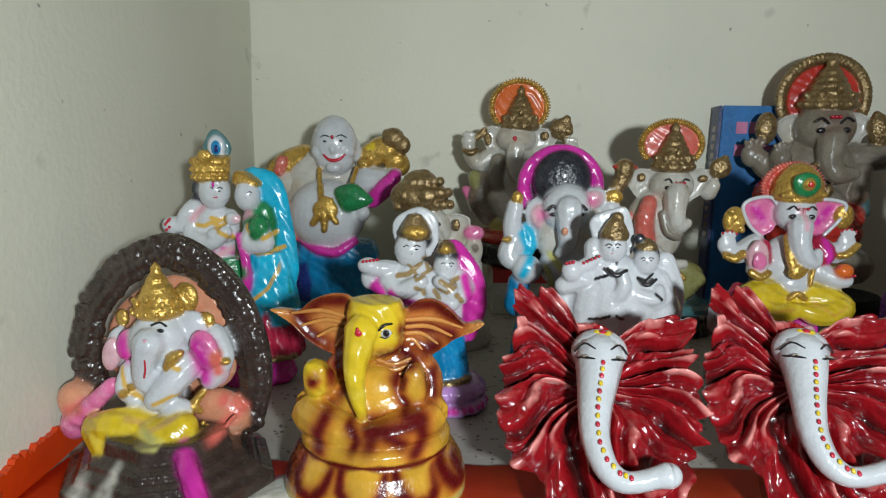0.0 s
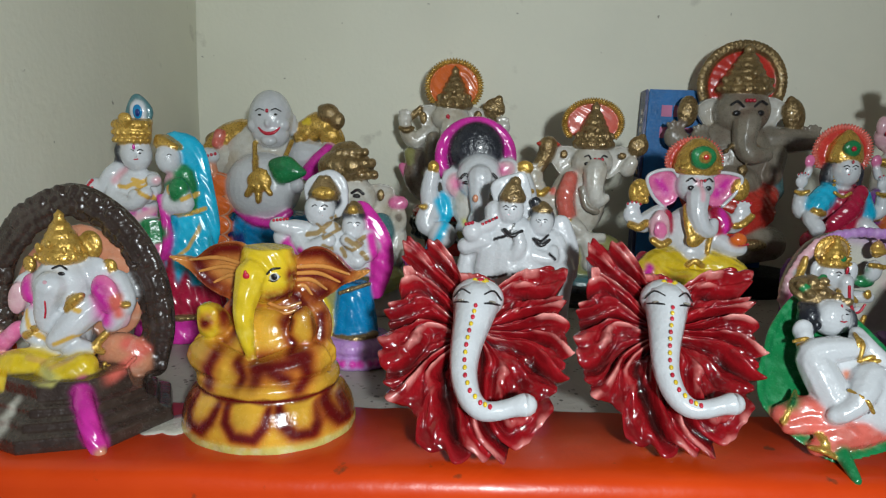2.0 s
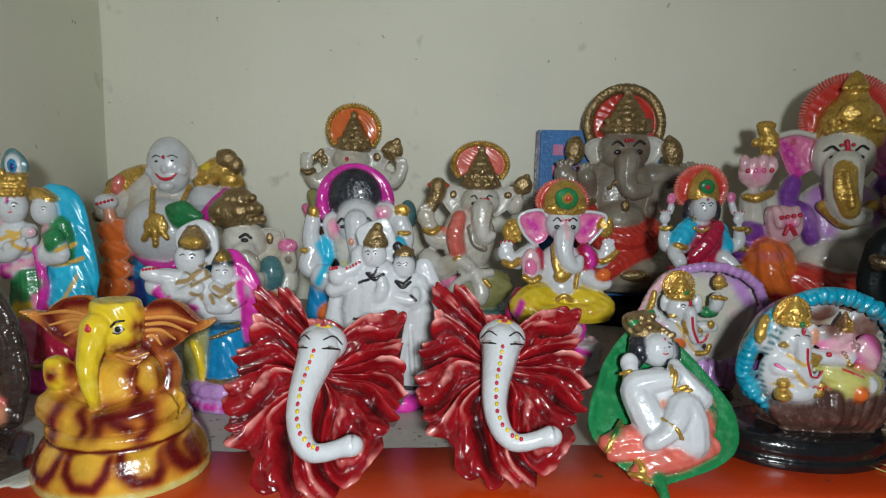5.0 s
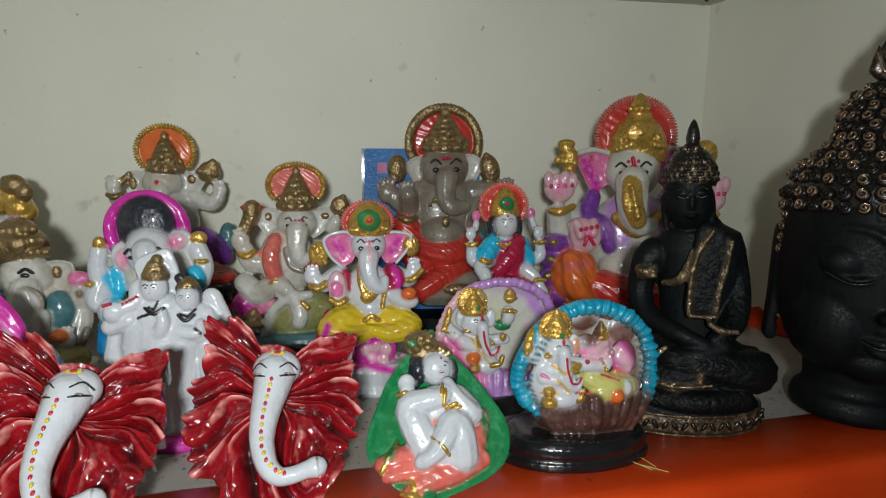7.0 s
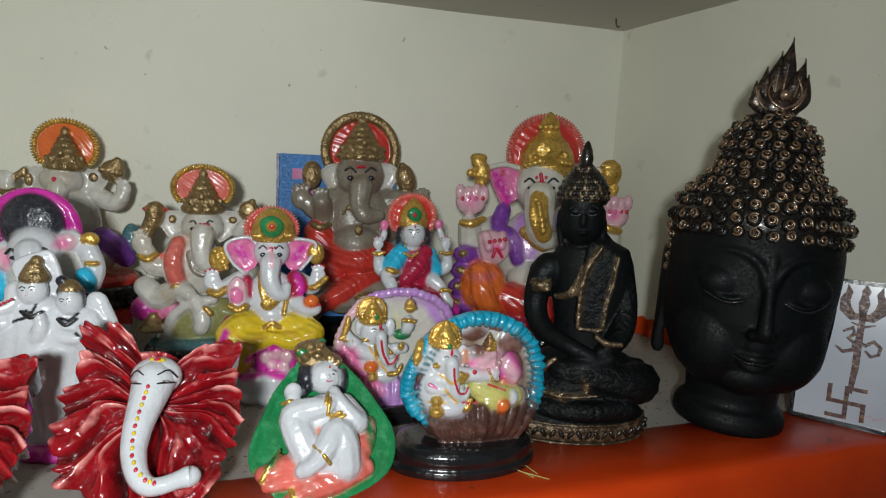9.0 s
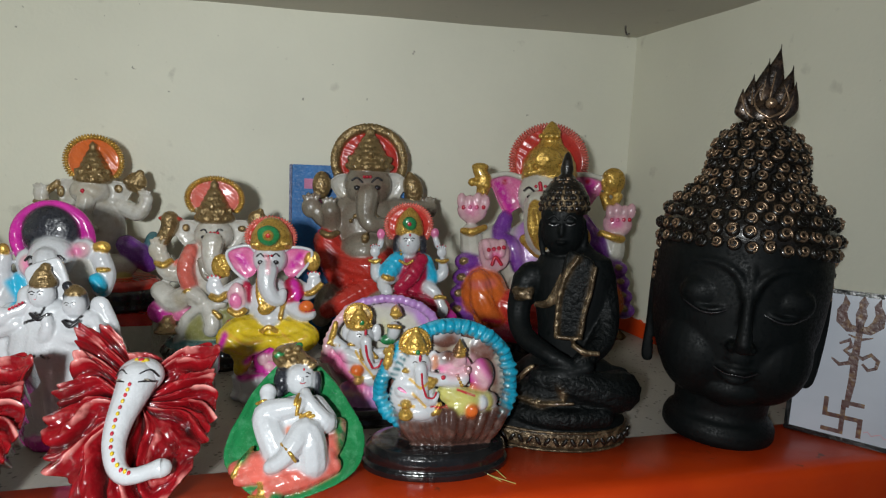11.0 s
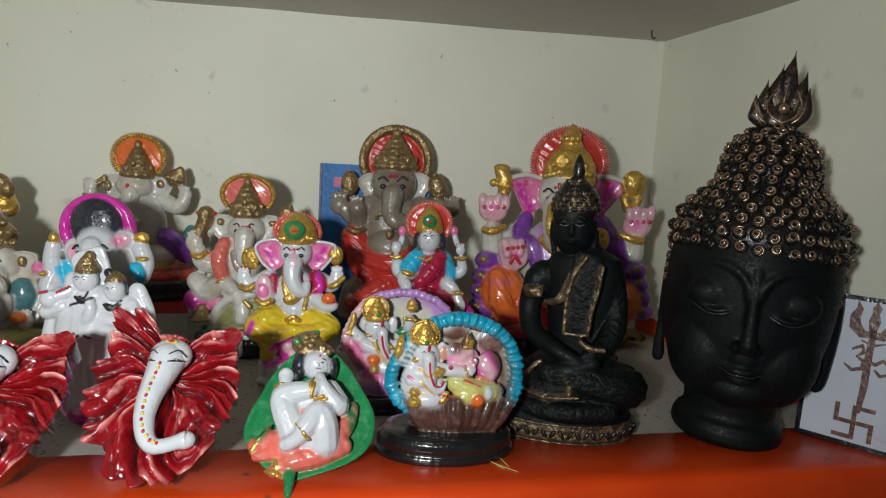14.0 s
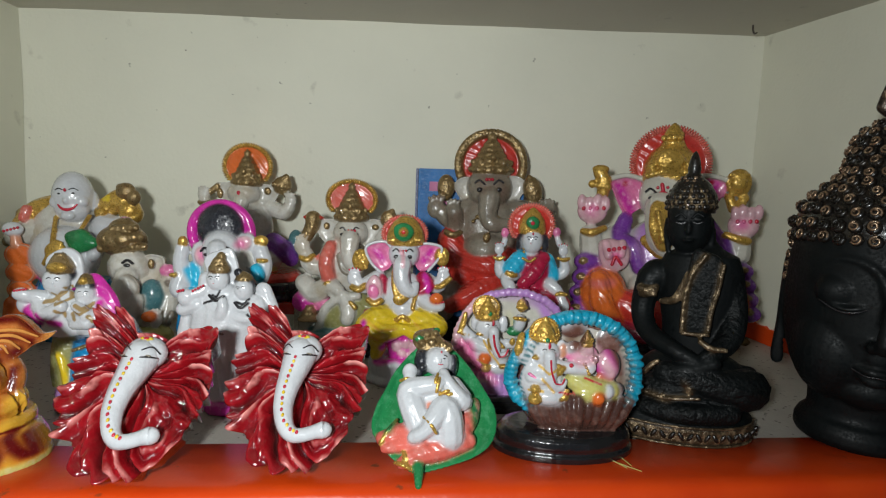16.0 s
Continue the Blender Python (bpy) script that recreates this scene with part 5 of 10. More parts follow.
s = Figure()
s.turned("black", (1, 0, 0), [(58, 0), (60, 2), (60, 7), (57, 9), (57, 11), (58, 13), (57, 18), (53, 22), (46, 23.5), (3, 24)], 0.62, seg=48)
s.plate("umber", [(-40.8, 45.5), (-46.6, 58.9), (-45.9, 72.1), (-40, 85.3), (-32, 98.5), (-17.5, 109.6), (1.5, 116.4), (21, 115.5), (38.8, 108), (52.8, 94.8), (59.4, 76.9), (60.5, 58.8), (55.7, 45.1), (40.5, 36), (16.3, 31.6), (-10.1, 32.9), (-27.6, 37.5)], -4.6, 9.1, dome=6.8, cup=True, lean=0.12)
s.ball("rib", (10.3, 0, 33.6), (43.3, 25.1, 17.1))
s.tube("rib", [(-31.8, -11.4, 47.7, 5.5), (-23.6, -14.8, 33.1, 5), (-13.4, -15.9, 22, 3.2)])
s.tube("rib", [(-23.6, -13.4, 48.5, 5.5), (-17.1, -16.6, 33.8, 5), (-8.8, -15.9, 22, 3.2)])
s.tube("rib", [(-15.5, -15.5, 49.3, 5.5), (-10.7, -18.4, 34.5, 5), (-4.1, -15.9, 21.9, 3.2)])
s.tube("rib", [(-7.4, -17.5, 50, 5.5), (-4.2, -20.3, 35.3, 5), (0.5, -15.9, 21.9, 3.2)])
s.tube("rib", [(0.6, -19.6, 50.8, 5.5), (2.1, -22.1, 36, 5), (5.1, -15.9, 21.8, 3.2)])
s.tube("rib", [(8.6, -21.6, 51.6, 5.5), (8.5, -23.9, 36.7, 5), (9.8, -15.9, 21.7, 3.2)])
s.tube("rib", [(17.3, -19.6, 50.7, 5.5), (15.5, -22.1, 35.9, 5), (14.5, -15.9, 21.7, 3.2)])
s.tube("rib", [(26.1, -17.5, 49.9, 5.5), (22.5, -20.3, 35, 5), (19.1, -15.9, 21.6, 3.2)])
s.tube("rib", [(35, -15.5, 49, 5.5), (29.7, -18.4, 34.2, 5), (23.8, -15.9, 21.6, 3.2)])
s.tube("rib", [(44, -13.4, 48.2, 5.5), (36.9, -16.6, 33.4, 5), (28.5, -15.9, 21.5, 3.2)])
s.tube("rib", [(53.1, -11.4, 47.3, 5.5), (44.1, -14.8, 32.5, 5), (33.2, -15.9, 21.5, 3.2)])
rim = [(-42.4, 45.6), (-48.3, 59.3), (-47.6, 73), (-41.5, 86.6), (-33.3, 100.1), (-18.4, 111.5), (1.1, 118.4), (21.1, 117.6), (39.5, 109.9), (53.9, 96.3), (60.7, 77.9), (61.8, 59.2), (56.8, 45.2), (41.2, 35.8), (16.4, 31.3), (-10.8, 32.7), (-28.8, 37.4)]
for k, ((x0, z0), (x1, z1)) in enumerate(zip(rim, rim[1:] + rim[:1])):
    for u in (0.0, 0.33, 0.67):
        x, z = x0 + (x1 - x0) * u, z0 + (z1 - z0) * u
        a, low = math.atan2(z - 74, x - 7), z < 50
        w = random.uniform(4.8, 7.8)
        s.ball("azure", (x - 2.5 * math.cos(a), -7.5 - 4.0 * low + random.uniform(-1, 1), z - 2.5 * math.sin(a)), (w, 4.4, random.uniform(2.4, 4.0)), turn=-math.degrees(a), nod=random.uniform(-12, 12))
        s.brush("teal", [(x - 5 * math.cos(a), -7, z - 5 * math.sin(a), 2.4), (x - 9 * math.cos(a), -7, z - 9 * math.sin(a), 2.0)], 0.9, 12.0)
s.tube("azure", [(x, -4.5, z, 3.4) for x, z in rim + rim[:1]])
s.ball("stone", (10.9, 1.4, 73), (43.3, 1.8, 34.2))
s.ball("umber", (4.6, 0, 107.9), (13.7, 3.2, 10.2))
s.ball("umber", (37, 0, 94.4), (11.4, 3.2, 13.7))
s.ball("purple", (-33.8, -2.3, 58), (5, 4.6, 11.4))
s.ball("stone", (47.4, 0, 71.2), (9.1, 3.2, 20.5))
s.halo("gold", "gold", (-20.7, -11.4, 102.9), 11.8, 12.5, 1.8, 26, 2.7, 1.0, -40, 220)
s.crown("gold", (-20.8, -14.1, 97.7), 10, 21, 4)
s.ball("white", (-19.4, -14.8, 87.2), (11.4, 8.2, 10.9))
s.ball("white", (-21.5, -12.5, 64), (18.2, 10.9, 18.2))
s.ball("white", (-6, -11.4, 89.6), (5, 2.7, 8.7))
s.ball("peach", (-5.2, -13.7, 89.2), (3.2, 1.8, 5.9))
s.ball("white", (-31.2, -11.4, 92.8), (3.2, 2.7, 6.8))
s.tube("white", [(-17.9, -22.3, 87.4, 5.5), (-16.5, -23.9, 74.8, 4.6), (-13.9, -23.9, 63.7, 3.9), (-7.3, -23.2, 61.2, 3), (-4.1, -22.3, 66.4, 2.3)])
s.tube("rouge", [(-17.3, -27.8, 84.8, 0.9), (-16.5, -27.8, 76.1, 0.9), (-13.4, -27.8, 67.3, 0.9)])
s.tube("rouge", [(-13.2, -26.9, 65.9, 0.7), (-7.9, -26.9, 65.2, 0.7), (-5.5, -26.9, 69.7, 0.7)])
s.ball("rouge", (-18.3, -23.2, 95.4), (1.1, 0.9, 2.7))
s.tube("line", [(-23.7, -22.8, 92, 0.3), (-21.9, -22.8, 93, 0.3), (-19.9, -22.8, 91.8, 0.3)])
s.ball("line", (-21.6, -22.8, 90.3), (1, 0.4, 0.5))
s.tube("line", [(-13.8, -22.8, 92.1, 0.3), (-15.8, -22.8, 93.1, 0.3), (-17.7, -22.8, 91.8, 0.3)])
s.ball("line", (-15.8, -22.8, 90.4), (1, 0.4, 0.5))
s.ball("white", (-18.7, -22.9, 88.6), (0.9, 1, 1.7))
s.ball("green", (-20.3, -24.1, 100.4), (1.8, 1.4, 2))
s.tube("white", [(-30.6, -11.4, 77.1, 5.9), (-37.4, -11.4, 83.8, 5), (-40.8, -11.4, 90.5, 3.6)])
s.tube("gold", [(-42, -13.7, 89, 3.6), (-40.2, -13.7, 98.9, 3.2), (-39.2, -13.7, 102.3, 2.3)])
s.dots("gold", (-43, -15, 86.1), (-39.3, -16.4, 100.9), 4, 2, 0)
s.ball("gold", (-28.9, -20, 84.9), (3.2, 2, 2))
s.tube("white", [(-30.8, -18.2, 68.3, 5.5), (-22.5, -22.8, 67.7, 4.6)])
s.tube("pink", [(-33.3, -21.6, 71.7, 1.4), (-24.8, -24.6, 67.9, 1.4), (-18.5, -25.1, 69.7, 1.1)])
s.ball("white", (-15, -18.2, 52.6), (13.7, 9.1, 8.2))
s.turned("gold", (-28.3, -23.9, 47.7), [(3.6, 0), (5.5, 1.8), (5.5, 5.5), (3.2, 7.7), (2.3, 9.1), (4.1, 10.9), (3.6, 13.7), (0.9, 15.5)], 1.0)
s.tube("gold", [(-11.3, -23.9, 52.6, 2), (-4.9, -24.6, 52.8, 2.3), (-1.7, -22.8, 58.8, 2)])
s.ball("gold", (-10, -22.8, 76.6), (3.2, 2.3, 4.6))
s.tube("gold", [(-16.5, -22.8, 77.7, 1.8), (-10.1, -24.6, 72.8, 1.8), (-5.7, -22.3, 77.5, 1.8)])
s.tube("white", [(-9.3, -15.9, 76.5, 5.9), (3.6, -18.2, 76.2, 5), (16.8, -18.2, 75.1, 4.1)])
s.ball("rouge", (0, -23.7, 80.2), (1.8, 1.4, 1.8))
s.dots("gold", (11.7, -21, 80.5), (15.2, -21.9, 73), 4, 1.6, 0)
s.tube("lemon", [(6.9, -13.7, 64.4, 9.1), (22.4, -15.9, 58.4, 10), (36.2, -13.7, 57.5, 8.2)])
s.ball("lemon", (15.5, -18.2, 54.7), (11.4, 8.2, 7.7))
s.ball("white", (40.7, -13.7, 57.5), (6.4, 5.5, 6.4))
s.ball("white", (31.6, -20.5, 57.8), (5.5, 4.6, 6.4))
s.ball("orange", (23.4, -23.9, 53.3), (5.7, 5, 5.7))
s.ball("pink", (10.7, -11.4, 86.3), (13.7, 6.4, 9.1))
s.ball("hot", (33.4, -11.4, 77.3), (10.2, 6.4, 14.1))
s.tube("coral", [(26.5, -14.8, 69.4, 3.2), (35.4, -14.8, 69.4, 3.2)])
s.ball("blush", (13, -15.9, 91.1), (6.8, 4.1, 5.5))
s.crown("gold", (14.2, -13.7, 97.2), 5, 11.4, 3)
s.ball("gold", (13.6, -17.8, 96.1), (5.5, 2.3, 2.3))
s.ball("gold", (20.5, -19.4, 84.4), (2.5, 2, 3.6))
s.ball("white", (3.7, -12.5, 91.1), (6.8, 4.6, 6.8))
s.ball("white", (16.6, -18.2, 77.3), (5.5, 4.1, 5))
s.brush("white", [(-32.6, 0, 91.6, 11.4), (-22.1, 0, 107.6, 11.4), (4.4, 0, 112.4, 11.4), (27.3, 0, 105.9, 11.4)], 0.95, 8.2)
s.brush("umber", [(9, -2.3, 104, 11.4), (4.9, -2.3, 94.8, 11.4)], 0.9, 27.3)
s.brush("umber", [(36.5, -2.3, 95.1, 11.4), (44.2, -2.3, 78.9, 11.4), (47.6, -2.3, 60.3, 11.4)], 0.95, 27.3)
s.brush("blush", [(7.9, -15.9, 83.3, 9.1), (25.4, -15.9, 85.6, 9.1), (35, -15.9, 72.1, 9.1)], 0.95, 20.5)
s.brush("gold", [(-24.9, -20.5, 78, 1.6), (-18.3, -20.5, 73.6, 1.6), (-11.9, -20.5, 76.9, 1.6)], 0.6, 20.5)
s.brush("gold", [(-23.5, -20.5, 69.1, 1.6), (-13.3, -20.5, 58, 1.6)], 0.6, 20.5)
s.brush("gold", [(-32.7, -20.5, 58, 1.6), (-22, -20.5, 58, 1.6)], 0.6, 20.5)
s.brush("rouge", [(-9, -20.5, 57.9, 1.1), (4.2, -20.5, 55.7, 1.1)], 0.6, 20.5)
s.brush("rouge", [(12.3, -20.5, 69.1, 1.1), (25.7, -20.5, 64.6, 1.1)], 0.6, 20.5)
s.stand("shell_figurine", (0.457, 0.393, 0.0), "scalloped blue-edged shell with a gold-crowned white figure, on a black stand", "figurine", voxel=1.05)

s = Figure()
s.turned("matt", (2, 0, 0), [(76, 0), (78, 3), (78, 19), (74, 23), (70, 25), (66, 33), (55, 38), (5, 38)], 0.68, seg=48)
s.turned("trim", (2, 0, 4.5), [(77, 0), (79.4, 1.5), (79.4, 11.5), (77, 13)], 0.68, seg=48)
for k in range(34):
    a = math.pi * (1.0 + k / 33)
    s.ball("locks", (2 + 79.6 * math.cos(a), 79.6 * 0.68 * math.sin(a), 11), (2.0, 1.6, 4.4), turn=(-32 if k % 2 else 32), seg=8, rings=6)
for z, r in ((3.0, 78.4), (19.0, 78.4)):
    s.tube("trim", [(2 + r * math.cos(math.pi * (1 + k / 12)), r * 0.68 * math.sin(math.pi * (1 + k / 12)), z, 1.2) for k in range(13)], sub=2)
s.tube("robe", [(-40, -24, 30, 9), (-10, -42, 29, 9), (25, -47, 30, 9), (58, -32, 31, 10)])
s.tube("robe", [(39.1, 11.6, 44.7, 23.2), (70.9, -2.9, 46.8, 20.9), (61.8, -23.2, 50.9, 17.4), (28.2, -34.8, 58.1, 13.9), (4.2, -34.8, 60.2, 11.6)])
s.tube("robe", [(10.6, 11.6, 46.6, 23.2), (-18.9, -2.9, 40.9, 20.3), (-21.6, -20.3, 40.3, 15.9), (7.7, -34.8, 46.7, 13.3), (34, -31.9, 46.9, 11.6)])
s.ball("matt", (25.3, 2.9, 51.4), (49.3, 29, 26.1))
s.tube("matt", [(1.3, -34.8, 62.6, 7.5), (20.2, -39.1, 66.6, 7), (42.6, -34.8, 73.9, 6.4)])
s.turned("matt", (25.7, 5.8, 62.3), [(30.4, -5.8), (28.4, 11.6), (30.4, 37.7), (36.2, 69.5), (37.1, 86.9), (31.9, 101.4), (17.4, 108.7), (11, 115.9), (10.4, 127.5)], 0.62)
s.ball("matt", (-11.9, 4.3, 143), (14.5, 13.3, 14.5))
s.ball("matt", (45.6, 4.3, 148.3), (13.9, 13.3, 15.9))
s.tube("matt", [(-17.2, 2.9, 139.8, 12.7), (-22.4, 1.4, 110.4, 11), (-14.8, -11.6, 91, 9.9), (7.7, -31.9, 82.1, 8.1), (27.1, -36.2, 74.9, 6.4)])
s.tube("robe", [(49.8, 5.8, 145.6, 13.3), (56.4, 2.9, 113.1, 12.2), (53.2, -11.6, 90.8, 11), (37, -31.9, 77.7, 8.1)])
s.plate("robe", [(18.7, 169.7), (30.2, 170.6), (43.6, 161.2), (38.3, 128.7), (36.6, 98.7), (13.1, 96.4), (13.4, 131.5)], -29, 7, dome=2.3)
s.tube("trim", [(43.7, -30.1, 160, 2), (41.4, -30.1, 139.9, 2), (37.1, -30.1, 118, 2), (35.4, -30.1, 98.3, 2)])
s.tube("trim", [(29.2, -31.3, 168.2, 2), (20.7, -31.3, 154.2, 2), (14.9, -31.3, 132.1, 2), (14.1, -31.3, 97.9, 2)])
s.tube("trim", [(14.4, -34.2, 98.1, 2), (25.4, -34.2, 98.1, 2), (35.7, -34.2, 98.8, 2)])
s.tube("trim", [(-4.6, -19.1, 122.2, 2.9), (6.6, -24.3, 125.8, 4.1), (12.6, -26.1, 139.1, 3.5), (15.7, -25.5, 150.1, 2.6)])
s.tube("trim", [(-25.6, -8.7, 130.9, 3.5), (-18.8, -10.4, 129, 4.1), (-11.6, -8.7, 130.8, 3.5)])
s.dots("trim", (-24.3, -9.9, 125.5), (-11.6, -10.4, 126), 6, 2.6, 0)
s.tube("trim", [(29.9, -37.7, 93.3, 2.6), (39.3, -39.1, 88.2, 2.9), (50.7, -37.7, 87.9, 2.3)])
s.tube("trim", [(-17.2, -43.5, 57.1, 2.3), (-8.5, -43.5, 68.1, 2.6), (-3.1, -42.3, 72.6, 2)])
s.tube("trim", [(14.2, -43.5, 64.4, 2.3), (21.7, -46.4, 55.5, 2.6), (24.6, -45.2, 48.7, 2.3)])
s.tube("trim", [(-18.3, -40.6, 43.4, 1.7), (7.2, -49.3, 42, 2), (32.9, -49.3, 45.9, 1.7)])
s.ball("matt", (13.5, -2.9, 191.1), (19.1, 18, 26.7))
s.ball("matt", (11.6, -5.2, 202.1), (18, 16.8, 17.4))
s.ball("matt", (13.1, -20.3, 189.7), (2.6, 3.5, 7))
s.ball("matt", (5.9, -19.7, 196.7), (4.9, 2.3, 2))
s.tube("line", [(2.3, -21.4, 194.4, 0.7), (6.6, -21.4, 193.4, 0.7), (10.2, -21.4, 194.7, 0.7)])
s.tube("matt", [(1.4, -20.9, 199.2, 1.2), (6, -20.9, 202.2, 1.2), (10.4, -20.9, 198.7, 1.2)])
s.tube("matt", [(-5.7, 0, 195.1, 2.6), (-5.9, 0, 181.1, 2.6), (-3.4, 0, 167.2, 2.6)])
s.ball("matt", (20.1, -19.7, 197.7), (4.9, 2.3, 2))
s.tube("line", [(24.2, -21.4, 195.9, 0.7), (20.2, -21.4, 194.3, 0.7), (16.5, -21.4, 195.1, 0.7)])
s.tube("matt", [(24.4, -20.9, 200.7, 1.2), (19.5, -20.9, 203, 1.2), (15.6, -20.9, 199, 1.2)])
s.tube("matt", [(31, 0, 197.5, 2.6), (33.1, 0, 183.9, 2.6), (32.5, 0, 170.1, 2.6)])
s.ball("matt", (13.8, -20.3, 179), (4.6, 2.3, 1.7))
s.turned("locks", (13.8, 0, 206.1), [(20.3, -2.9), (22, 4.3), (20.9, 13), (15.1, 23.2), (8.7, 28.4), (5.2, 32.5), (5.8, 36.2), (4.6, 43.5), (2.3, 49.8), (0.3, 52.2)], 0.95)
s.ball("trim", (-7.1, 3.9, 206), (2.5, 2.3, 2.5))
s.ball("locks", (-7.1, 1.3, 206.1), (2.5, 2.3, 2.5))
s.ball("trim", (-6.8, -1.3, 206.3), (2.5, 2.3, 2.5))
s.ball("locks", (-6.2, -3.9, 206.4), (2.5, 2.3, 2.5))
s.ball("locks", (-5.2, -6.5, 206.6), (2.5, 2.3, 2.5))
s.ball("trim", (-4, -8.9, 206.8), (2.5, 2.3, 2.5))
s.ball("locks", (-2.5, -11.2, 207), (2.5, 2.3, 2.5))
s.ball("trim", (-0.7, -13.3, 207.2), (2.5, 2.3, 2.5))
s.ball("locks", (1.3, -15.3, 207.5), (2.5, 2.3, 2.5))
s.ball("locks", (3.4, -16.9, 207.7), (2.5, 2.3, 2.5))
s.ball("trim", (5.7, -18.3, 207.9), (2.5, 2.3, 2.5))
s.ball("locks", (8.1, -19.5, 208.1), (2.5, 2.3, 2.5))
s.ball("trim", (10.5, -20.3, 208.3), (2.5, 2.3, 2.5))
s.ball("locks", (13, -20.8, 208.5), (2.5, 2.3, 2.5))
s.ball("locks", (15.5, -20.9, 208.6), (2.5, 2.3, 2.5))
s.ball("trim", (18, -20.8, 208.8), (2.5, 2.3, 2.5))
s.ball("locks", (20.4, -20.3, 208.9), (2.5, 2.3, 2.5))
s.ball("trim", (22.6, -19.5, 209), (2.5, 2.3, 2.5))
s.ball("locks", (24.8, -18.3, 209), (2.5, 2.3, 2.5))
s.ball("locks", (26.8, -16.9, 209.1), (2.5, 2.3, 2.5))
s.ball("trim", (28.6, -15.3, 209.1), (2.5, 2.3, 2.5))
s.ball("locks", (30.1, -13.3, 209.1), (2.5, 2.3, 2.5))
s.ball("trim", (31.5, -11.2, 209.1), (2.5, 2.3, 2.5))
s.ball("locks", (32.5, -8.9, 209), (2.5, 2.3, 2.5))
s.ball("locks", (33.3, -6.5, 209), (2.5, 2.3, 2.5))
s.ball("trim", (33.8, -3.9, 208.9), (2.5, 2.3, 2.5))
s.ball("locks", (34, -1.3, 208.7), (2.5, 2.3, 2.5))
s.ball("trim", (33.9, 1.3, 208.6), (2.5, 2.3, 2.5))
s.ball("locks", (-7.5, 2.6, 210.8), (2.5, 2.3, 2.5))
s.ball("trim", (-7.3, 0, 210.9), (2.5, 2.3, 2.5))
s.ball("locks", (-6.8, -2.6, 211), (2.5, 2.3, 2.5))
s.ball("trim", (-6, -5.2, 211.2), (2.5, 2.3, 2.5))
s.ball("locks", (-4.9, -7.7, 211.4), (2.5, 2.3, 2.5))
s.ball("locks", (-3.5, -10.1, 211.5), (2.5, 2.3, 2.5))
s.ball("trim", (-1.9, -12.3, 211.7), (2.5, 2.3, 2.5))
s.ball("locks", (0, -14.3, 211.9), (2.5, 2.3, 2.5))
s.ball("trim", (2, -16.1, 212.1), (2.5, 2.3, 2.5))
s.ball("locks", (4.2, -17.7, 212.3), (2.5, 2.3, 2.5))
s.ball("locks", (6.6, -18.9, 212.5), (2.5, 2.3, 2.5))
s.ball("trim", (9, -19.9, 212.7), (2.5, 2.3, 2.5))
s.ball("locks", (11.5, -20.6, 212.9), (2.5, 2.3, 2.5))
s.ball("trim", (14, -20.9, 213), (2.5, 2.3, 2.5))
s.ball("locks", (16.4, -20.9, 213.2), (2.5, 2.3, 2.5))
s.ball("locks", (18.9, -20.6, 213.3), (2.5, 2.3, 2.5))
s.ball("trim", (21.2, -19.9, 213.4), (2.5, 2.3, 2.5))
s.ball("locks", (23.4, -18.9, 213.5), (2.5, 2.3, 2.5))
s.ball("trim", (25.5, -17.7, 213.6), (2.5, 2.3, 2.5))
s.ball("locks", (27.4, -16.1, 213.6), (2.5, 2.3, 2.5))
s.ball("locks", (29.1, -14.3, 213.6), (2.5, 2.3, 2.5))
s.ball("trim", (30.5, -12.3, 213.6), (2.5, 2.3, 2.5))
s.ball("locks", (31.7, -10.1, 213.6), (2.5, 2.3, 2.5))
s.ball("trim", (32.6, -7.7, 213.5), (2.5, 2.3, 2.5))
s.ball("locks", (33.3, -5.2, 213.5), (2.5, 2.3, 2.5))
s.ball("locks", (33.6, -2.6, 213.4), (2.5, 2.3, 2.5))
s.ball("trim", (33.6, 0, 213.3), (2.5, 2.3, 2.5))
s.ball("locks", (33.3, 2.6, 213.1), (2.5, 2.3, 2.5))
s.ball("locks", (-6.6, 3.7, 215.8), (2.5, 2.3, 2.5))
s.ball("locks", (-6.6, 1.1, 215.9), (2.5, 2.3, 2.5))
s.ball("trim", (-6.3, -1.6, 216), (2.5, 2.3, 2.5))
s.ball("locks", (-5.6, -4.3, 216.1), (2.5, 2.3, 2.5))
s.ball("trim", (-4.5, -6.8, 216.3), (2.5, 2.3, 2.5))
s.ball("locks", (-3.1, -9.3, 216.4), (2.5, 2.3, 2.5))
s.ball("locks", (-1.5, -11.6, 216.6), (2.5, 2.3, 2.5))
s.ball("trim", (0.4, -13.6, 216.8), (2.5, 2.3, 2.5))
s.ball("locks", (2.5, -15.5, 217), (2.5, 2.3, 2.5))
s.ball("trim", (4.8, -17, 217.2), (2.5, 2.3, 2.5))
s.ball("locks", (7.2, -18.2, 217.3), (2.5, 2.3, 2.5))
s.ball("locks", (9.7, -19.1, 217.5), (2.5, 2.3, 2.5))
s.ball("trim", (12.2, -19.6, 217.7), (2.5, 2.3, 2.5))
s.ball("locks", (14.8, -19.8, 217.8), (2.5, 2.3, 2.5))
s.ball("trim", (17.3, -19.6, 217.9), (2.5, 2.3, 2.5))
s.ball("locks", (19.7, -19.1, 218.1), (2.5, 2.3, 2.5))
s.ball("locks", (22, -18.2, 218.2), (2.5, 2.3, 2.5))
s.ball("trim", (24.2, -17, 218.2), (2.5, 2.3, 2.5))
s.ball("locks", (26.1, -15.5, 218.3), (2.5, 2.3, 2.5))
s.ball("trim", (27.9, -13.6, 218.3), (2.5, 2.3, 2.5))
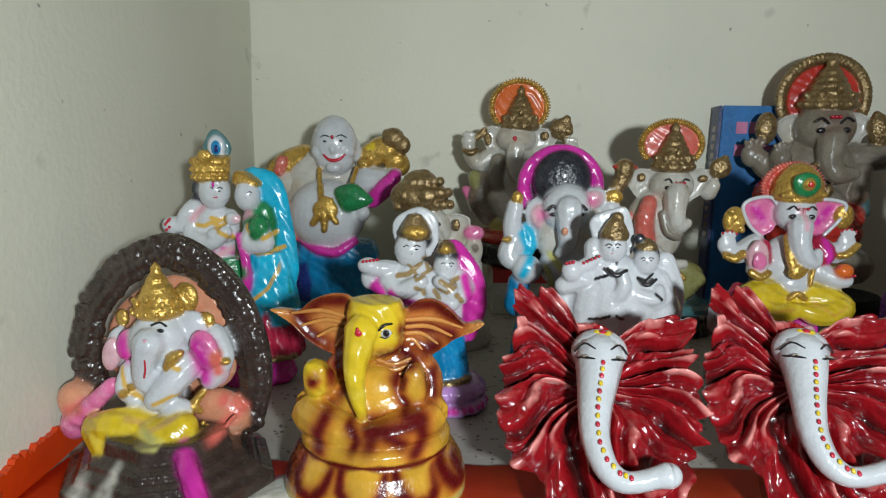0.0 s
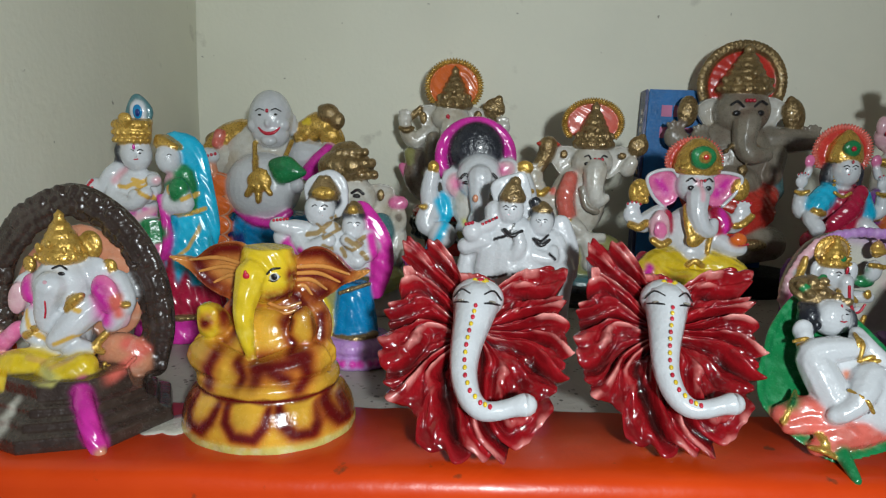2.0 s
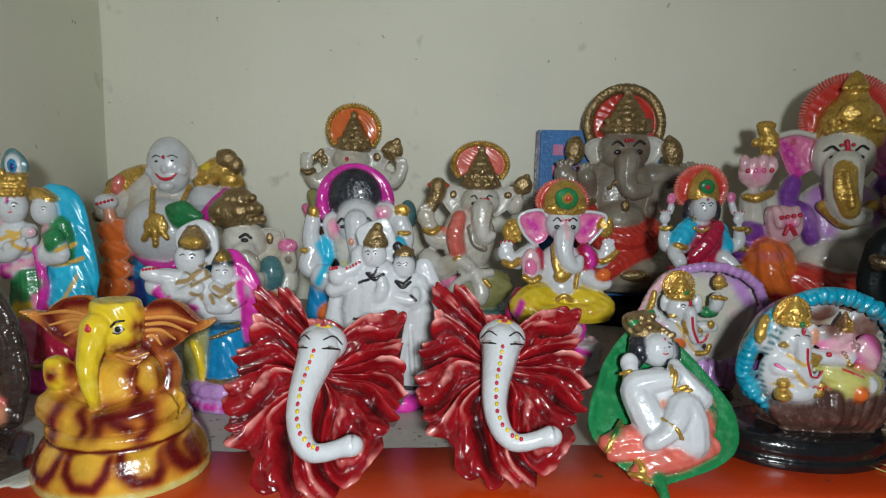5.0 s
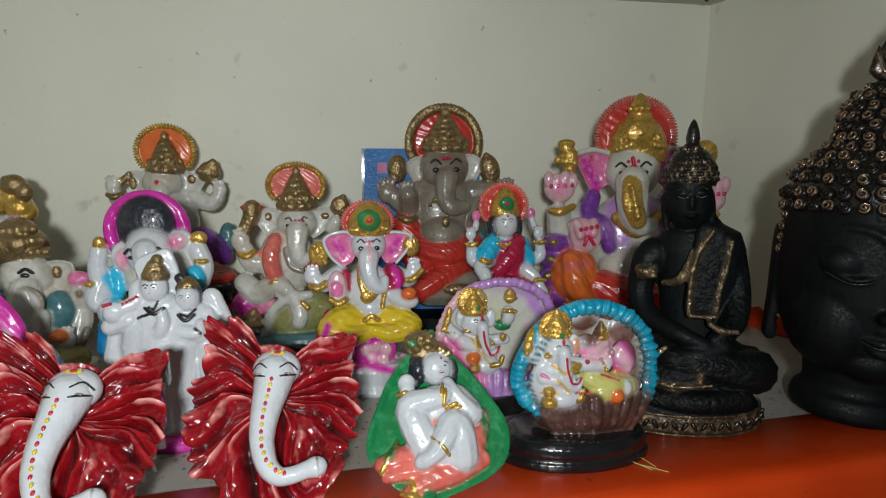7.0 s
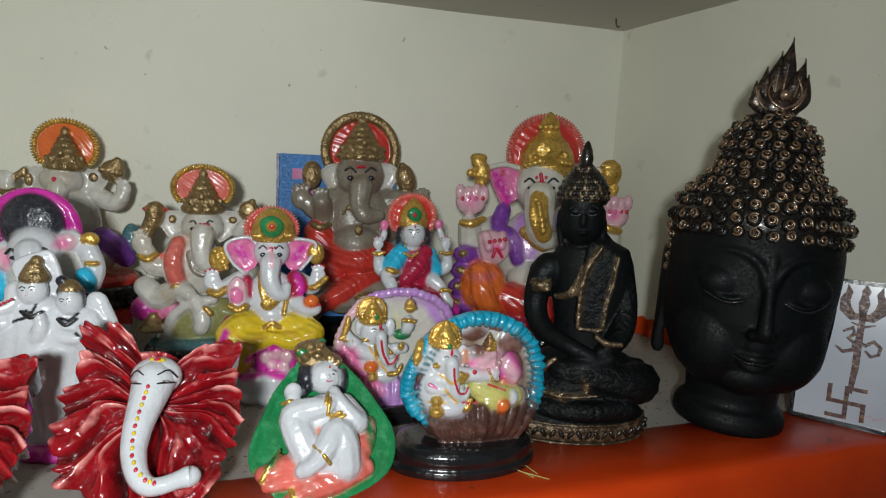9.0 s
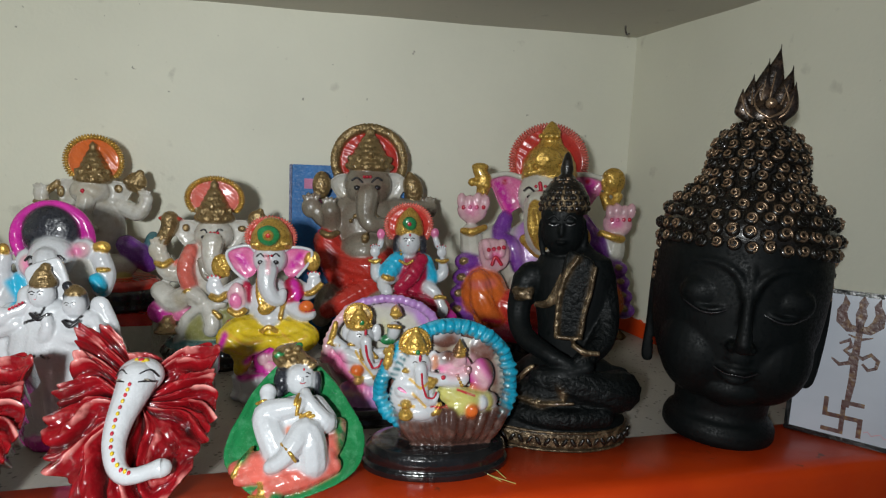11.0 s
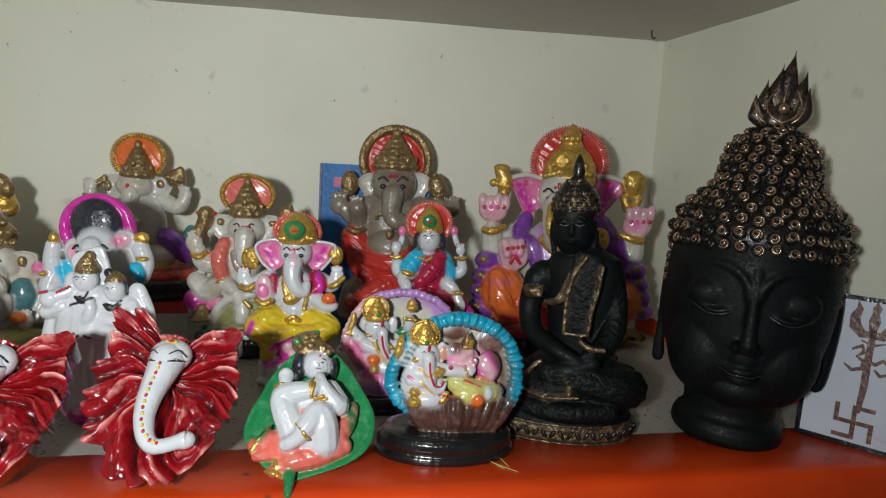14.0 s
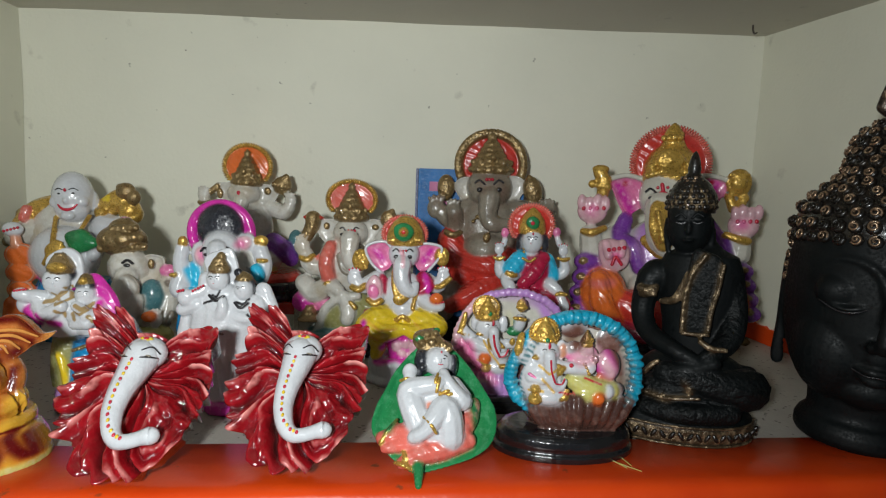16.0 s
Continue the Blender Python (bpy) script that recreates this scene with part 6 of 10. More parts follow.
s.ball("locks", (29.3, -11.6, 218.3), (2.5, 2.3, 2.5))
s.ball("locks", (30.5, -9.3, 218.3), (2.5, 2.3, 2.5))
s.ball("trim", (31.4, -6.8, 218.3), (2.5, 2.3, 2.5))
s.ball("locks", (32, -4.3, 218.2), (2.5, 2.3, 2.5))
s.ball("trim", (32.2, -1.6, 218.1), (2.5, 2.3, 2.5))
s.ball("locks", (32.1, 1.1, 218), (2.5, 2.3, 2.5))
s.ball("trim", (-4.2, 1.8, 221), (2.5, 2.3, 2.5))
s.ball("locks", (-4, -0.9, 221.1), (2.5, 2.3, 2.5))
s.ball("locks", (-3.3, -3.6, 221.2), (2.5, 2.3, 2.5))
s.ball("trim", (-2.3, -6.2, 221.3), (2.5, 2.3, 2.5))
s.ball("locks", (-0.8, -8.6, 221.4), (2.5, 2.3, 2.5))
s.ball("trim", (1, -10.9, 221.6), (2.5, 2.3, 2.5))
s.ball("locks", (3, -12.8, 221.8), (2.5, 2.3, 2.5))
s.ball("locks", (5.3, -14.5, 221.9), (2.5, 2.3, 2.5))
s.ball("trim", (7.7, -15.7, 222.1), (2.5, 2.3, 2.5))
s.ball("locks", (10.3, -16.6, 222.2), (2.5, 2.3, 2.5))
s.ball("trim", (12.9, -17, 222.4), (2.5, 2.3, 2.5))
s.ball("locks", (15.5, -17, 222.5), (2.5, 2.3, 2.5))
s.ball("locks", (18, -16.6, 222.7), (2.5, 2.3, 2.5))
s.ball("trim", (20.4, -15.7, 222.8), (2.5, 2.3, 2.5))
s.ball("locks", (22.6, -14.5, 222.8), (2.5, 2.3, 2.5))
s.ball("trim", (24.5, -12.8, 222.9), (2.5, 2.3, 2.5))
s.ball("locks", (26.2, -10.9, 222.9), (2.5, 2.3, 2.5))
s.ball("locks", (27.5, -8.6, 222.9), (2.5, 2.3, 2.5))
s.ball("trim", (28.5, -6.2, 222.9), (2.5, 2.3, 2.5))
s.ball("locks", (29.1, -3.6, 222.9), (2.5, 2.3, 2.5))
s.ball("trim", (29.3, -0.9, 222.8), (2.5, 2.3, 2.5))
s.ball("locks", (29, 1.8, 222.7), (2.5, 2.3, 2.5))
s.ball("locks", (-1.2, 2.6, 225.6), (2.5, 2.3, 2.5))
s.ball("trim", (-1.1, -0.1, 225.6), (2.5, 2.3, 2.5))
s.ball("locks", (-0.6, -2.8, 225.7), (2.5, 2.3, 2.5))
s.ball("locks", (0.5, -5.3, 225.8), (2.5, 2.3, 2.5))
s.ball("trim", (2, -7.7, 225.9), (2.5, 2.3, 2.5))
s.ball("locks", (3.9, -9.8, 226.1), (2.5, 2.3, 2.5))
s.ball("trim", (6.1, -11.5, 226.2), (2.5, 2.3, 2.5))
s.ball("locks", (8.5, -12.7, 226.3), (2.5, 2.3, 2.5))
s.ball("locks", (11, -13.5, 226.5), (2.5, 2.3, 2.5))
s.ball("trim", (13.6, -13.8, 226.6), (2.5, 2.3, 2.5))
s.ball("locks", (16.1, -13.5, 226.7), (2.5, 2.3, 2.5))
s.ball("trim", (18.5, -12.7, 226.8), (2.5, 2.3, 2.5))
s.ball("locks", (20.7, -11.5, 226.9), (2.5, 2.3, 2.5))
s.ball("locks", (22.5, -9.8, 227), (2.5, 2.3, 2.5))
s.ball("trim", (24, -7.7, 227), (2.5, 2.3, 2.5))
s.ball("locks", (25.1, -5.3, 227), (2.5, 2.3, 2.5))
s.ball("curltip", (25.7, -2.8, 227), (2.5, 2.3, 2.5))
s.ball("locks", (25.7, -0.1, 227), (2.5, 2.3, 2.5))
s.ball("curltip", (1.8, 0.7, 229.6), (2.5, 2.3, 2.5))
s.ball("locks", (2.3, -2, 229.6), (2.5, 2.3, 2.5))
s.ball("curltip", (3.3, -4.5, 229.7), (2.5, 2.3, 2.5))
s.ball("locks", (4.9, -6.7, 229.8), (2.5, 2.3, 2.5))
s.ball("locks", (7, -8.5, 230), (2.5, 2.3, 2.5))
s.ball("curltip", (9.3, -9.7, 230.1), (2.5, 2.3, 2.5))
s.ball("locks", (11.8, -10.4, 230.2), (2.5, 2.3, 2.5))
s.ball("curltip", (14.3, -10.4, 230.3), (2.5, 2.3, 2.5))
s.ball("locks", (16.7, -9.7, 230.4), (2.5, 2.3, 2.5))
s.ball("locks", (18.8, -8.5, 230.5), (2.5, 2.3, 2.5))
s.ball("curltip", (20.5, -6.7, 230.6), (2.5, 2.3, 2.5))
s.ball("locks", (21.7, -4.5, 230.6), (2.5, 2.3, 2.5))
s.ball("curltip", (22.2, -2, 230.6), (2.5, 2.3, 2.5))
s.ball("locks", (22.2, 0.7, 230.6), (2.5, 2.3, 2.5))
s.ball("locks", (4.3, 1.4, 233), (2.5, 2.3, 2.5))
s.ball("curltip", (4.6, -1.3, 233), (2.5, 2.3, 2.5))
s.ball("locks", (5.7, -3.8, 233.1), (2.5, 2.3, 2.5))
s.ball("curltip", (7.6, -5.9, 233.2), (2.5, 2.3, 2.5))
s.ball("locks", (10, -7.2, 233.3), (2.5, 2.3, 2.5))
s.ball("locks", (12.6, -7.7, 233.5), (2.5, 2.3, 2.5))
s.ball("curltip", (15.1, -7.2, 233.6), (2.5, 2.3, 2.5))
s.ball("locks", (17.2, -5.9, 233.7), (2.5, 2.3, 2.5))
s.ball("curltip", (18.7, -3.8, 233.7), (2.5, 2.3, 2.5))
s.ball("locks", (19.4, -1.3, 233.7), (2.5, 2.3, 2.5))
s.stand("seated_monk_statue", (0.565, 0.452, 0.0), "matt black seated meditating statue with rubbed bronze trims", "statue", turn=-24, voxel=1.4)

s = Figure()
s.turned("hot", (0, 0, 0), [(34, 0), (36, 4), (33, 14), (35, 20), (31, 25), (3, 25)], 0.7, flutes=9, bite=0.08)
s.turned("crimson", (12, 2, 22), [(30, 0), (31, 4), (27, 26), (22, 48), (17, 60)], 0.75, flutes=12, bite=0.09)
s.turned("pink", (-15, 2, 22), [(24, 0), (25, 4), (22, 26), (18, 48), (15, 60)], 0.75, flutes=9, bite=0.09)
s.tube("bronze", [(-14, -20, 24, 2), (0, -24, 24, 2.4), (22, -23, 24, 2.4), (40, -10, 24, 2)])
s.turned("green", (-18.5, 0, 73.5), [(16.7, -13.4), (15.6, 4.5), (13.4, 20.1), (12.3, 29)], 0.7, flutes=7, bite=0.1)
s.turned("yellow", (-17.4, 0, 62.4), [(18.7, -4.5), (17.8, 6.7), (16.1, 13.4)], 0.7)
s.turned("sky", (16.2, 0, 64), [(25.6, -13.4), (24.5, 2.2), (20.1, 24.5), (13.8, 44.6)], 0.65, flutes=9, bite=0.08)
s.brush("gold", [(8.8, -15.6, 71.5, 2.2), (20, -15.6, 80.6, 2.2), (27.1, -15.6, 93.7, 2.2), (30.9, -15.6, 106.5, 2.2)], 0.6, 10)
s.brush("green", [(36.6, -14.7, 76.9, 2), (35.2, -14.7, 93.9, 2), (34.2, -14.7, 110.7, 2)], 0.6, 10)
s.turned("white", (-27.5, 0, 95.1), [(13.8, 0), (16.5, 13.4), (18.7, 31.2), (16.9, 42.4), (6.7, 50.2)], 0.6)
s.turned("green", (10.4, 0, 103.3), [(11.6, 0), (13.4, 15.6), (14.3, 29), (11.1, 40.1), (5.4, 44.6)], 0.6)
s.tube("sky", [(3.9, 6.7, 164.1, 11.1), (17.7, 6.7, 158.3, 11.6), (26.5, 5.6, 126.9, 9.8), (31.2, 4.5, 96.9, 9.4), (31, 3.3, 81.7, 7.1)], flat=0.6)
s.tube("hot", [(-2.6, -8.9, 121, 3.6), (3.2, -13.8, 102.9, 4), (3.6, -14.7, 84, 4), (-0.9, -13.4, 72.7, 3.1)])
s.tube("hot", [(-28.1, -8.9, 109.4, 4.9), (-31, -8.9, 98.6, 3.6)])
s.ball("white", (-23.5, -4.5, 156.3), (12.5, 11.1, 14.7))
s.tube("line", [(-24.3, -14.7, 158.9, 0.4), (-21.9, -14.7, 160, 0.4), (-19.6, -14.7, 158.8, 0.4)])
s.ball("line", (-21.9, -14.7, 157), (1.2, 0.5, 0.6))
s.tube("line", [(-12.2, -14.7, 159.3, 0.4), (-14.5, -14.7, 160.3, 0.4), (-16.9, -14.7, 158.9, 0.4)])
s.ball("line", (-14.8, -14.7, 157.2), (1.2, 0.5, 0.6))
s.ball("white", (-18.4, -14.9, 155.1), (1.1, 1.2, 2.1))
s.tube("rouge", [(-20.7, -14.3, 152.4, 0.5), (-18.9, -14.3, 152.1, 0.5), (-17.1, -14.3, 152.5, 0.5)])
s.ball("hot", (-19.2, -15.6, 162), (1.1, 1.1, 2.2))
s.ball("hair", (-38.6, 0, 156.6), (4.9, 6.7, 8.9))
s.ball("hair", (-41.2, 0, 150.2), (3.6, 3.6, 3.6))
s.turned("gold", (-25.4, -3.3, 163.4), [(12.3, 0), (13.8, 4.5), (14.7, 15.6), (15.6, 19), (12.3, 20.1), (2.2, 20.1)], 0.85)
for row, z in enumerate((167, 173, 179)):
    for k in range(8):
        a = math.pi * (1.08 + 0.84 * (k + 0.5 * (row % 2)) / 7.5)
        s.ball("gold", (-25.4 + 15 * math.cos(a), -3.3 + 13 * math.sin(a), z), (2.3, 1.8, 2.6), seg=8, rings=6)
s.ball("gold", (-24, -17, 184), (6, 3, 5))
s.plate("teal", [(-31.3, 182.6), (-33.4, 189.7), (-29.1, 199.9), (-23.5, 204.1), (-16.3, 199.3), (-11.1, 191.4), (-13.1, 183.2), (-22.9, 180.9)], 0, 3.6, dome=1.3)
s.ball("white", (-21.5, -2.2, 189.6), (6.7, 1.8, 9.4))
s.ball("blue", (-20.7, -4, 189.6), (4, 1.3, 5.8))
s.ball("navy", (-20.1, -5.1, 188.8), (2, 0.9, 3.1))
s.ball("white", (3, -4.5, 153.1), (9.8, 9.4, 12.5))
s.tube("line", [(0.8, -12.9, 156.1, 0.3), (2.6, -12.9, 157.1, 0.3), (4.4, -12.9, 156.1, 0.3)])
s.ball("line", (2.6, -12.9, 154.7), (0.9, 0.4, 0.4))
s.tube("line", [(10, -12.9, 156.5, 0.3), (8.3, -12.9, 157.3, 0.3), (6.4, -12.9, 156.2, 0.3)])
s.ball("line", (8, -12.9, 154.9), (0.9, 0.4, 0.4))
s.ball("white", (5.3, -13.1, 153.3), (0.9, 0.9, 1.6))
s.tube("rouge", [(3.6, -12.6, 151.2, 0.4), (4.9, -12.6, 150.9, 0.4), (6.3, -12.6, 151.3, 0.4)])
s.plate("gold", [(-7.7, 162.1), (-6, 171.9), (1.3, 171), (11.6, 164.8), (12.4, 160.8), (2.9, 160.8)], -6.7, 8.9, dome=3.6)
s.tube("white", [(-41.1, 0, 137.6, 8), (-42.7, -6.7, 121.2, 7.6), (-24, -13.4, 116.5, 6.7), (-11.5, -15.6, 125.6, 5.4)])
s.tube("white", [(-14, 0, 134.4, 7.6), (-11.8, -6.7, 122.5, 6.7), (-20.7, -14.7, 123, 5.8)])
s.tube("white", [(-42.9, 0, 141.7, 7.6), (-47.1, -4.5, 137.7, 6.2), (-53.1, -6.7, 127.1, 5.4)])
s.ball("white", (-58.4, -6.7, 128), (8.5, 5.8, 7.6))
s.dots("rouge", (-61.7, -11.6, 129.4), (-58.1, -11.6, 133.7), 4, 1.3, 0)
s.dots("rouge", (-60.7, -12, 125.3), (-58.1, -12.5, 127.5), 2, 1.3, 0)
s.ball("white", (-5.7, -13.4, 135.9), (6.7, 4.5, 5.4))
s.tube("white", [(6.2, -4.5, 125.1, 7.6), (5.7, -8.9, 115, 7.6), (20.7, -13.4, 116.2, 6.2), (19, -11.1, 124.2, 5.4)])
s.brush("gold", [(-36.7, -15.6, 129.7, 2.2), (-30.4, -15.6, 128.9, 2.2), (-23.8, -15.6, 132.3, 2.2)], 0.35, 33.4)
s.brush("gold", [(-14.7, -15.6, 126.5, 2.2), (-9.5, -15.6, 123.6, 2.2), (-6.6, -15.6, 119.5, 2.2)], 0.35, 33.4)
s.brush("gold", [(-24.6, -15.6, 135.4, 2.2), (-18.4, -15.6, 133.5, 2.2), (-10.8, -15.6, 136.9, 2.2)], 0.35, 33.4)
s.brush("gold", [(-22.8, -15.6, 131.3, 2.2), (-16.6, -15.6, 128.5, 2.2), (-11, -15.6, 133.8, 2.2)], 0.35, 33.4)
s.brush("gold", [(11.8, -15.6, 107.8, 2.2), (21.5, -15.6, 109.2, 2.2), (30.1, -15.6, 112.7, 2.2)], 0.35, 33.4)
s.brush("gold", [(3.6, -15.6, 130.3, 2.2), (5.5, -15.6, 127.3, 2.2), (7.1, -15.6, 126.3, 2.2)], 0.35, 33.4)
s.brush("gold", [(18.9, -15.6, 121.6, 2.2), (22.1, -15.6, 122.8, 2.2), (24.8, -15.6, 125, 2.2)], 0.35, 33.4)
s.tube("white", [(-59.5, 0, 126.2, 3.1), (-53.4, 0, 120, 3.6), (-51.8, 0, 111.5, 4)])
s.tube("lilac", [(-56.5, 2.2, 126.1, 3.6), (-54, 2.2, 115.4, 3.1)])
s.ball("green", (14.5, -12.3, 128.3), (8.5, 6.7, 11.1))
s.brush("hot", [(-32.7, -11.1, 103.1, 4), (-27.7, -11.1, 96.9, 4)], 0.8, 33.4)
s.brush("hot", [(-17.1, -11.1, 110.1, 4), (-2.5, -11.1, 102.3, 4), (-1.6, -11.1, 80.9, 4)], 0.8, 33.4)
s.brush("green", [(-24.9, -11.1, 90.6, 8.9), (-12, -11.1, 89, 8.9), (1.3, -11.1, 93.9, 8.9)], 0.9, 33.4)
s.brush("blush", [(-40.4, -8.9, 134.2, 5.4), (-33.3, -8.9, 142.7, 5.4)], 0.95, 33.4)
s.brush("blush", [(-25.3, -8.9, 103.1, 5.4), (-11.8, -8.9, 110.1, 5.4)], 0.95, 33.4)
s.brush("blush", [(-1.7, -8.9, 135.7, 5.4), (5, -8.9, 140.1, 5.4)], 0.95, 33.4)
s.stand("standing_couple_figurine", (-0.137, 0.492, 0.0), "white and sky-blue standing couple figurine with gold crowns and pink skirts", "figurine", voxel=1.1)

s = Figure()
s.turned("lilac", (4, 0, 0), [(30, 0), (33, 3), (32, 8), (29, 11), (32, 15), (31, 19), (27, 23), (3, 23)], 0.8, flutes=14, bite=0.05)
for k in range(16):
    a = math.pi * (1 + k / 15)
    s.ball("hot", (4 + 31 * math.cos(a), 25 * math.sin(a), 6), (3.2, 2.4, 3.2), seg=8, rings=6)
s.turned("blue", (4, -2.4, 16.7), [(18.2, 0), (19.5, 4.9), (17.5, 21.9), (14.1, 41.4), (12.7, 48.7)], 0.75, flutes=10, bite=0.07)
s.tube("bronze", [(-12, -9.7, 24.6, 2.4), (7, -17.5, 23.5, 2.9), (22.8, -9.7, 26.5, 2.4)])
s.dots("bronze", (-4.1, -15.1, 59.6), (17.6, -13.6, 67.4), 9, 1.9, 0)
s.turned("olive", (-18.2, -1.2, 23.9), [(12.2, -2.4), (13.6, 9.7), (12.7, 31.6), (9.7, 48.7)], 0.75, flutes=6, bite=0.12)
s.tube("yellow", [(-19.5, -9.7, 53.7, 3.4), (-14.2, -12.2, 40.1, 3.4), (-13.4, -10.7, 24.9, 2.9)])
s.tube("hot", [(8.4, 2.4, 119.2, 9.7), (20.5, 1.2, 101.1, 10.7), (24.5, 0, 80, 10.2), (21.4, -1.2, 58.3, 6.3)], flat=0.6)
s.turned("white", (-19.5, 0, 70.6), [(19.5, 0), (21.4, 17), (19.5, 31.6), (8.3, 41.4)], 0.6)
s.turned("white", (3.2, 0, 71.7), [(13.4, 0), (15.6, 14.6), (13.6, 29.2), (6.3, 36.5)], 0.6)
s.plate("white", [(-36, 129.1), (-35.8, 140.7), (-26.9, 148), (-15.2, 151.2), (-4.7, 144.2), (-2.3, 130.4), (-5.8, 116.2), (-27.1, 112.9)], 2.9, 4.4, dome=1.5)
s.ball("white", (-22.2, -4.9, 121.3), (11.7, 10.2, 12.7))
s.tube("line", [(-25.7, -14.1, 125, 0.4), (-23.5, -14.1, 126.2, 0.4), (-21.1, -14.1, 124.9, 0.4)])
s.ball("line", (-23.3, -14.1, 123.1), (1.2, 0.5, 0.6))
s.tube("line", [(-14, -14.1, 125.5, 0.4), (-16.2, -14.1, 126.5, 0.4), (-18.6, -14.1, 125.1, 0.4)])
s.ball("line", (-16.4, -14.1, 123.4), (1.2, 0.5, 0.6))
s.ball("white", (-19.8, -14.3, 121.2), (1.1, 1.2, 2))
s.tube("rouge", [(-21.7, -13.7, 118.5, 0.5), (-20, -13.7, 118.1, 0.5), (-18.2, -13.7, 118.6, 0.5)])
s.turned("bronze", (-18.8, -3.6, 129.4), [(11.2, 0), (12.2, 4.9), (8.3, 12.2), (5.4, 16.1), (3.9, 17), (4.9, 18)], 0.85)
s.ball("gold", (-17.5, -11.7, 134.9), (9.2, 3.9, 4.4))
s.ball("hair", (-17.6, 2.9, 128.4), (10.7, 8.8, 8.3))
s.ball("white", (3.8, -4.9, 109.6), (9.2, 8.8, 11.2))
s.tube("line", [(0.9, -12.7, 113.2, 0.3), (2.7, -12.7, 114.1, 0.3), (4.5, -12.7, 113.1, 0.3)])
s.ball("line", (2.8, -12.7, 111.7), (0.9, 0.4, 0.4))
s.tube("line", [(10.2, -12.7, 113.6, 0.3), (8.4, -12.7, 114.4, 0.3), (6.6, -12.7, 113.2, 0.3)])
s.ball("line", (8.3, -12.7, 111.9), (0.9, 0.4, 0.4))
s.ball("white", (5.6, -12.8, 110.2), (0.9, 0.9, 1.6))
s.tube("rouge", [(4.2, -12.4, 108, 0.4), (5.5, -12.4, 107.7, 0.4), (6.9, -12.4, 108.1, 0.4)])
s.turned("bronze", (3.7, -3.6, 117.1), [(7.3, 0), (7.8, 3.4), (4.9, 9.2), (1.9, 12.2)], 0.9)
s.ball("hair", (3.7, -3.6, 117.6), (9.2, 7.8, 5.8))
s.ball("gold", (3.7, -9.2, 123), (3.9, 2.4, 3.4))
s.tube("white", [(-33.5, 0, 103.7, 7.8), (-41.5, -4.9, 106.5, 6.8), (-50.2, -7.3, 106.5, 5.4)])
s.ball("white", (-52.1, -8.5, 109), (8.3, 5.4, 6.3))
s.ball("white", (-52.3, -4.9, 98.9), (6.3, 5.4, 8.3))
s.dots("rouge", (-55.1, -13.4, 113.1), (-44.7, -13.4, 114.7), 5, 1.2, 0)
s.tube("white", [(-37, -4.9, 97.3, 8.3), (-28, -12.2, 92, 7.3), (-13.4, -14.6, 100.1, 5.8)])
s.tube("white", [(-7, -2.4, 100.5, 7.3), (-3, -9.7, 88, 7.3), (9.5, -14.6, 91.9, 6.3), (0.3, -14.6, 100.7, 4.9)])
s.tube("white", [(13.9, -1.2, 101.2, 7.3), (17.8, -9.7, 91.3, 6.8), (7.2, -14.6, 87.2, 5.8)])
s.brush("bronze", [(-30.7, -14.6, 102.8, 2.2), (-22.6, -14.6, 104.3, 2.2), (-14.6, -14.6, 111.6, 2.2)], 0.35, 36.5)
s.brush("bronze", [(-15.8, -14.6, 96.6, 2.2), (-12.3, -14.6, 94.4, 2.2), (-11.2, -14.6, 91, 2.2)], 0.35, 36.5)
s.brush("bronze", [(1.4, -14.6, 101.9, 2.2), (7.2, -14.6, 98.3, 2.2), (12.8, -14.6, 102.5, 2.2)], 0.35, 36.5)
s.brush("bronze", [(-3.1, -14.6, 93.7, 2.2), (-0.8, -14.6, 91.4, 2.2), (0.3, -14.6, 89.2, 2.2)], 0.35, 36.5)
s.brush("bronze", [(12.9, -14.6, 92.1, 2.2), (15.2, -14.6, 89.8, 2.2), (16.4, -14.6, 87.6, 2.2)], 0.35, 36.5)
s.tube("hot", [(-47.6, -4.9, 94.4, 5.8), (-38.7, -7.3, 90.6, 6.3), (-35.2, -7.3, 86, 5.8)])
s.plate("white", [(-30.8, 68.2), (-29.5, 85.2), (-7, 88.6), (16.6, 82.6), (19.1, 70.6)], -2.4, 9.7, dome=2.4)
s.tube("white", [(-2.5, -12.2, 83.8, 5.8), (9.5, -14.6, 84.9, 5.8)])
s.brush("hot", [(-34.5, -9.7, 91.2, 4.9), (-26.4, -9.7, 84.5, 4.9), (-17, -9.7, 82.6, 4.9)], 0.8, 36.5)
s.brush("hot", [(17.7, -9.7, 102.9, 4.9), (22.5, -9.7, 89.1, 4.9), (20.3, -9.7, 74.9, 4.9)], 0.8, 36.5)
s.brush("bronze", [(-12.3, -14.6, 116.2, 1.7), (-8.9, -14.6, 107.2, 1.7)], 0.5, 36.5)
s.brush("bronze", [(-22.6, -14.6, 111.2, 1.7), (-15.7, -14.6, 102.3, 1.7), (-6.6, -14.6, 107.3, 1.7)], 0.5, 36.5)
s.brush("bronze", [(0.3, -14.6, 96.1, 1.7), (6, -14.6, 94.1, 1.7), (11.7, -14.6, 97.8, 1.7)], 0.5, 36.5)
s.stand("couple_with_veil_figurine", (0.022, 0.458, 0.0), "white couple figurine with magenta veil and blue skirt", "figurine", voxel=1.0)

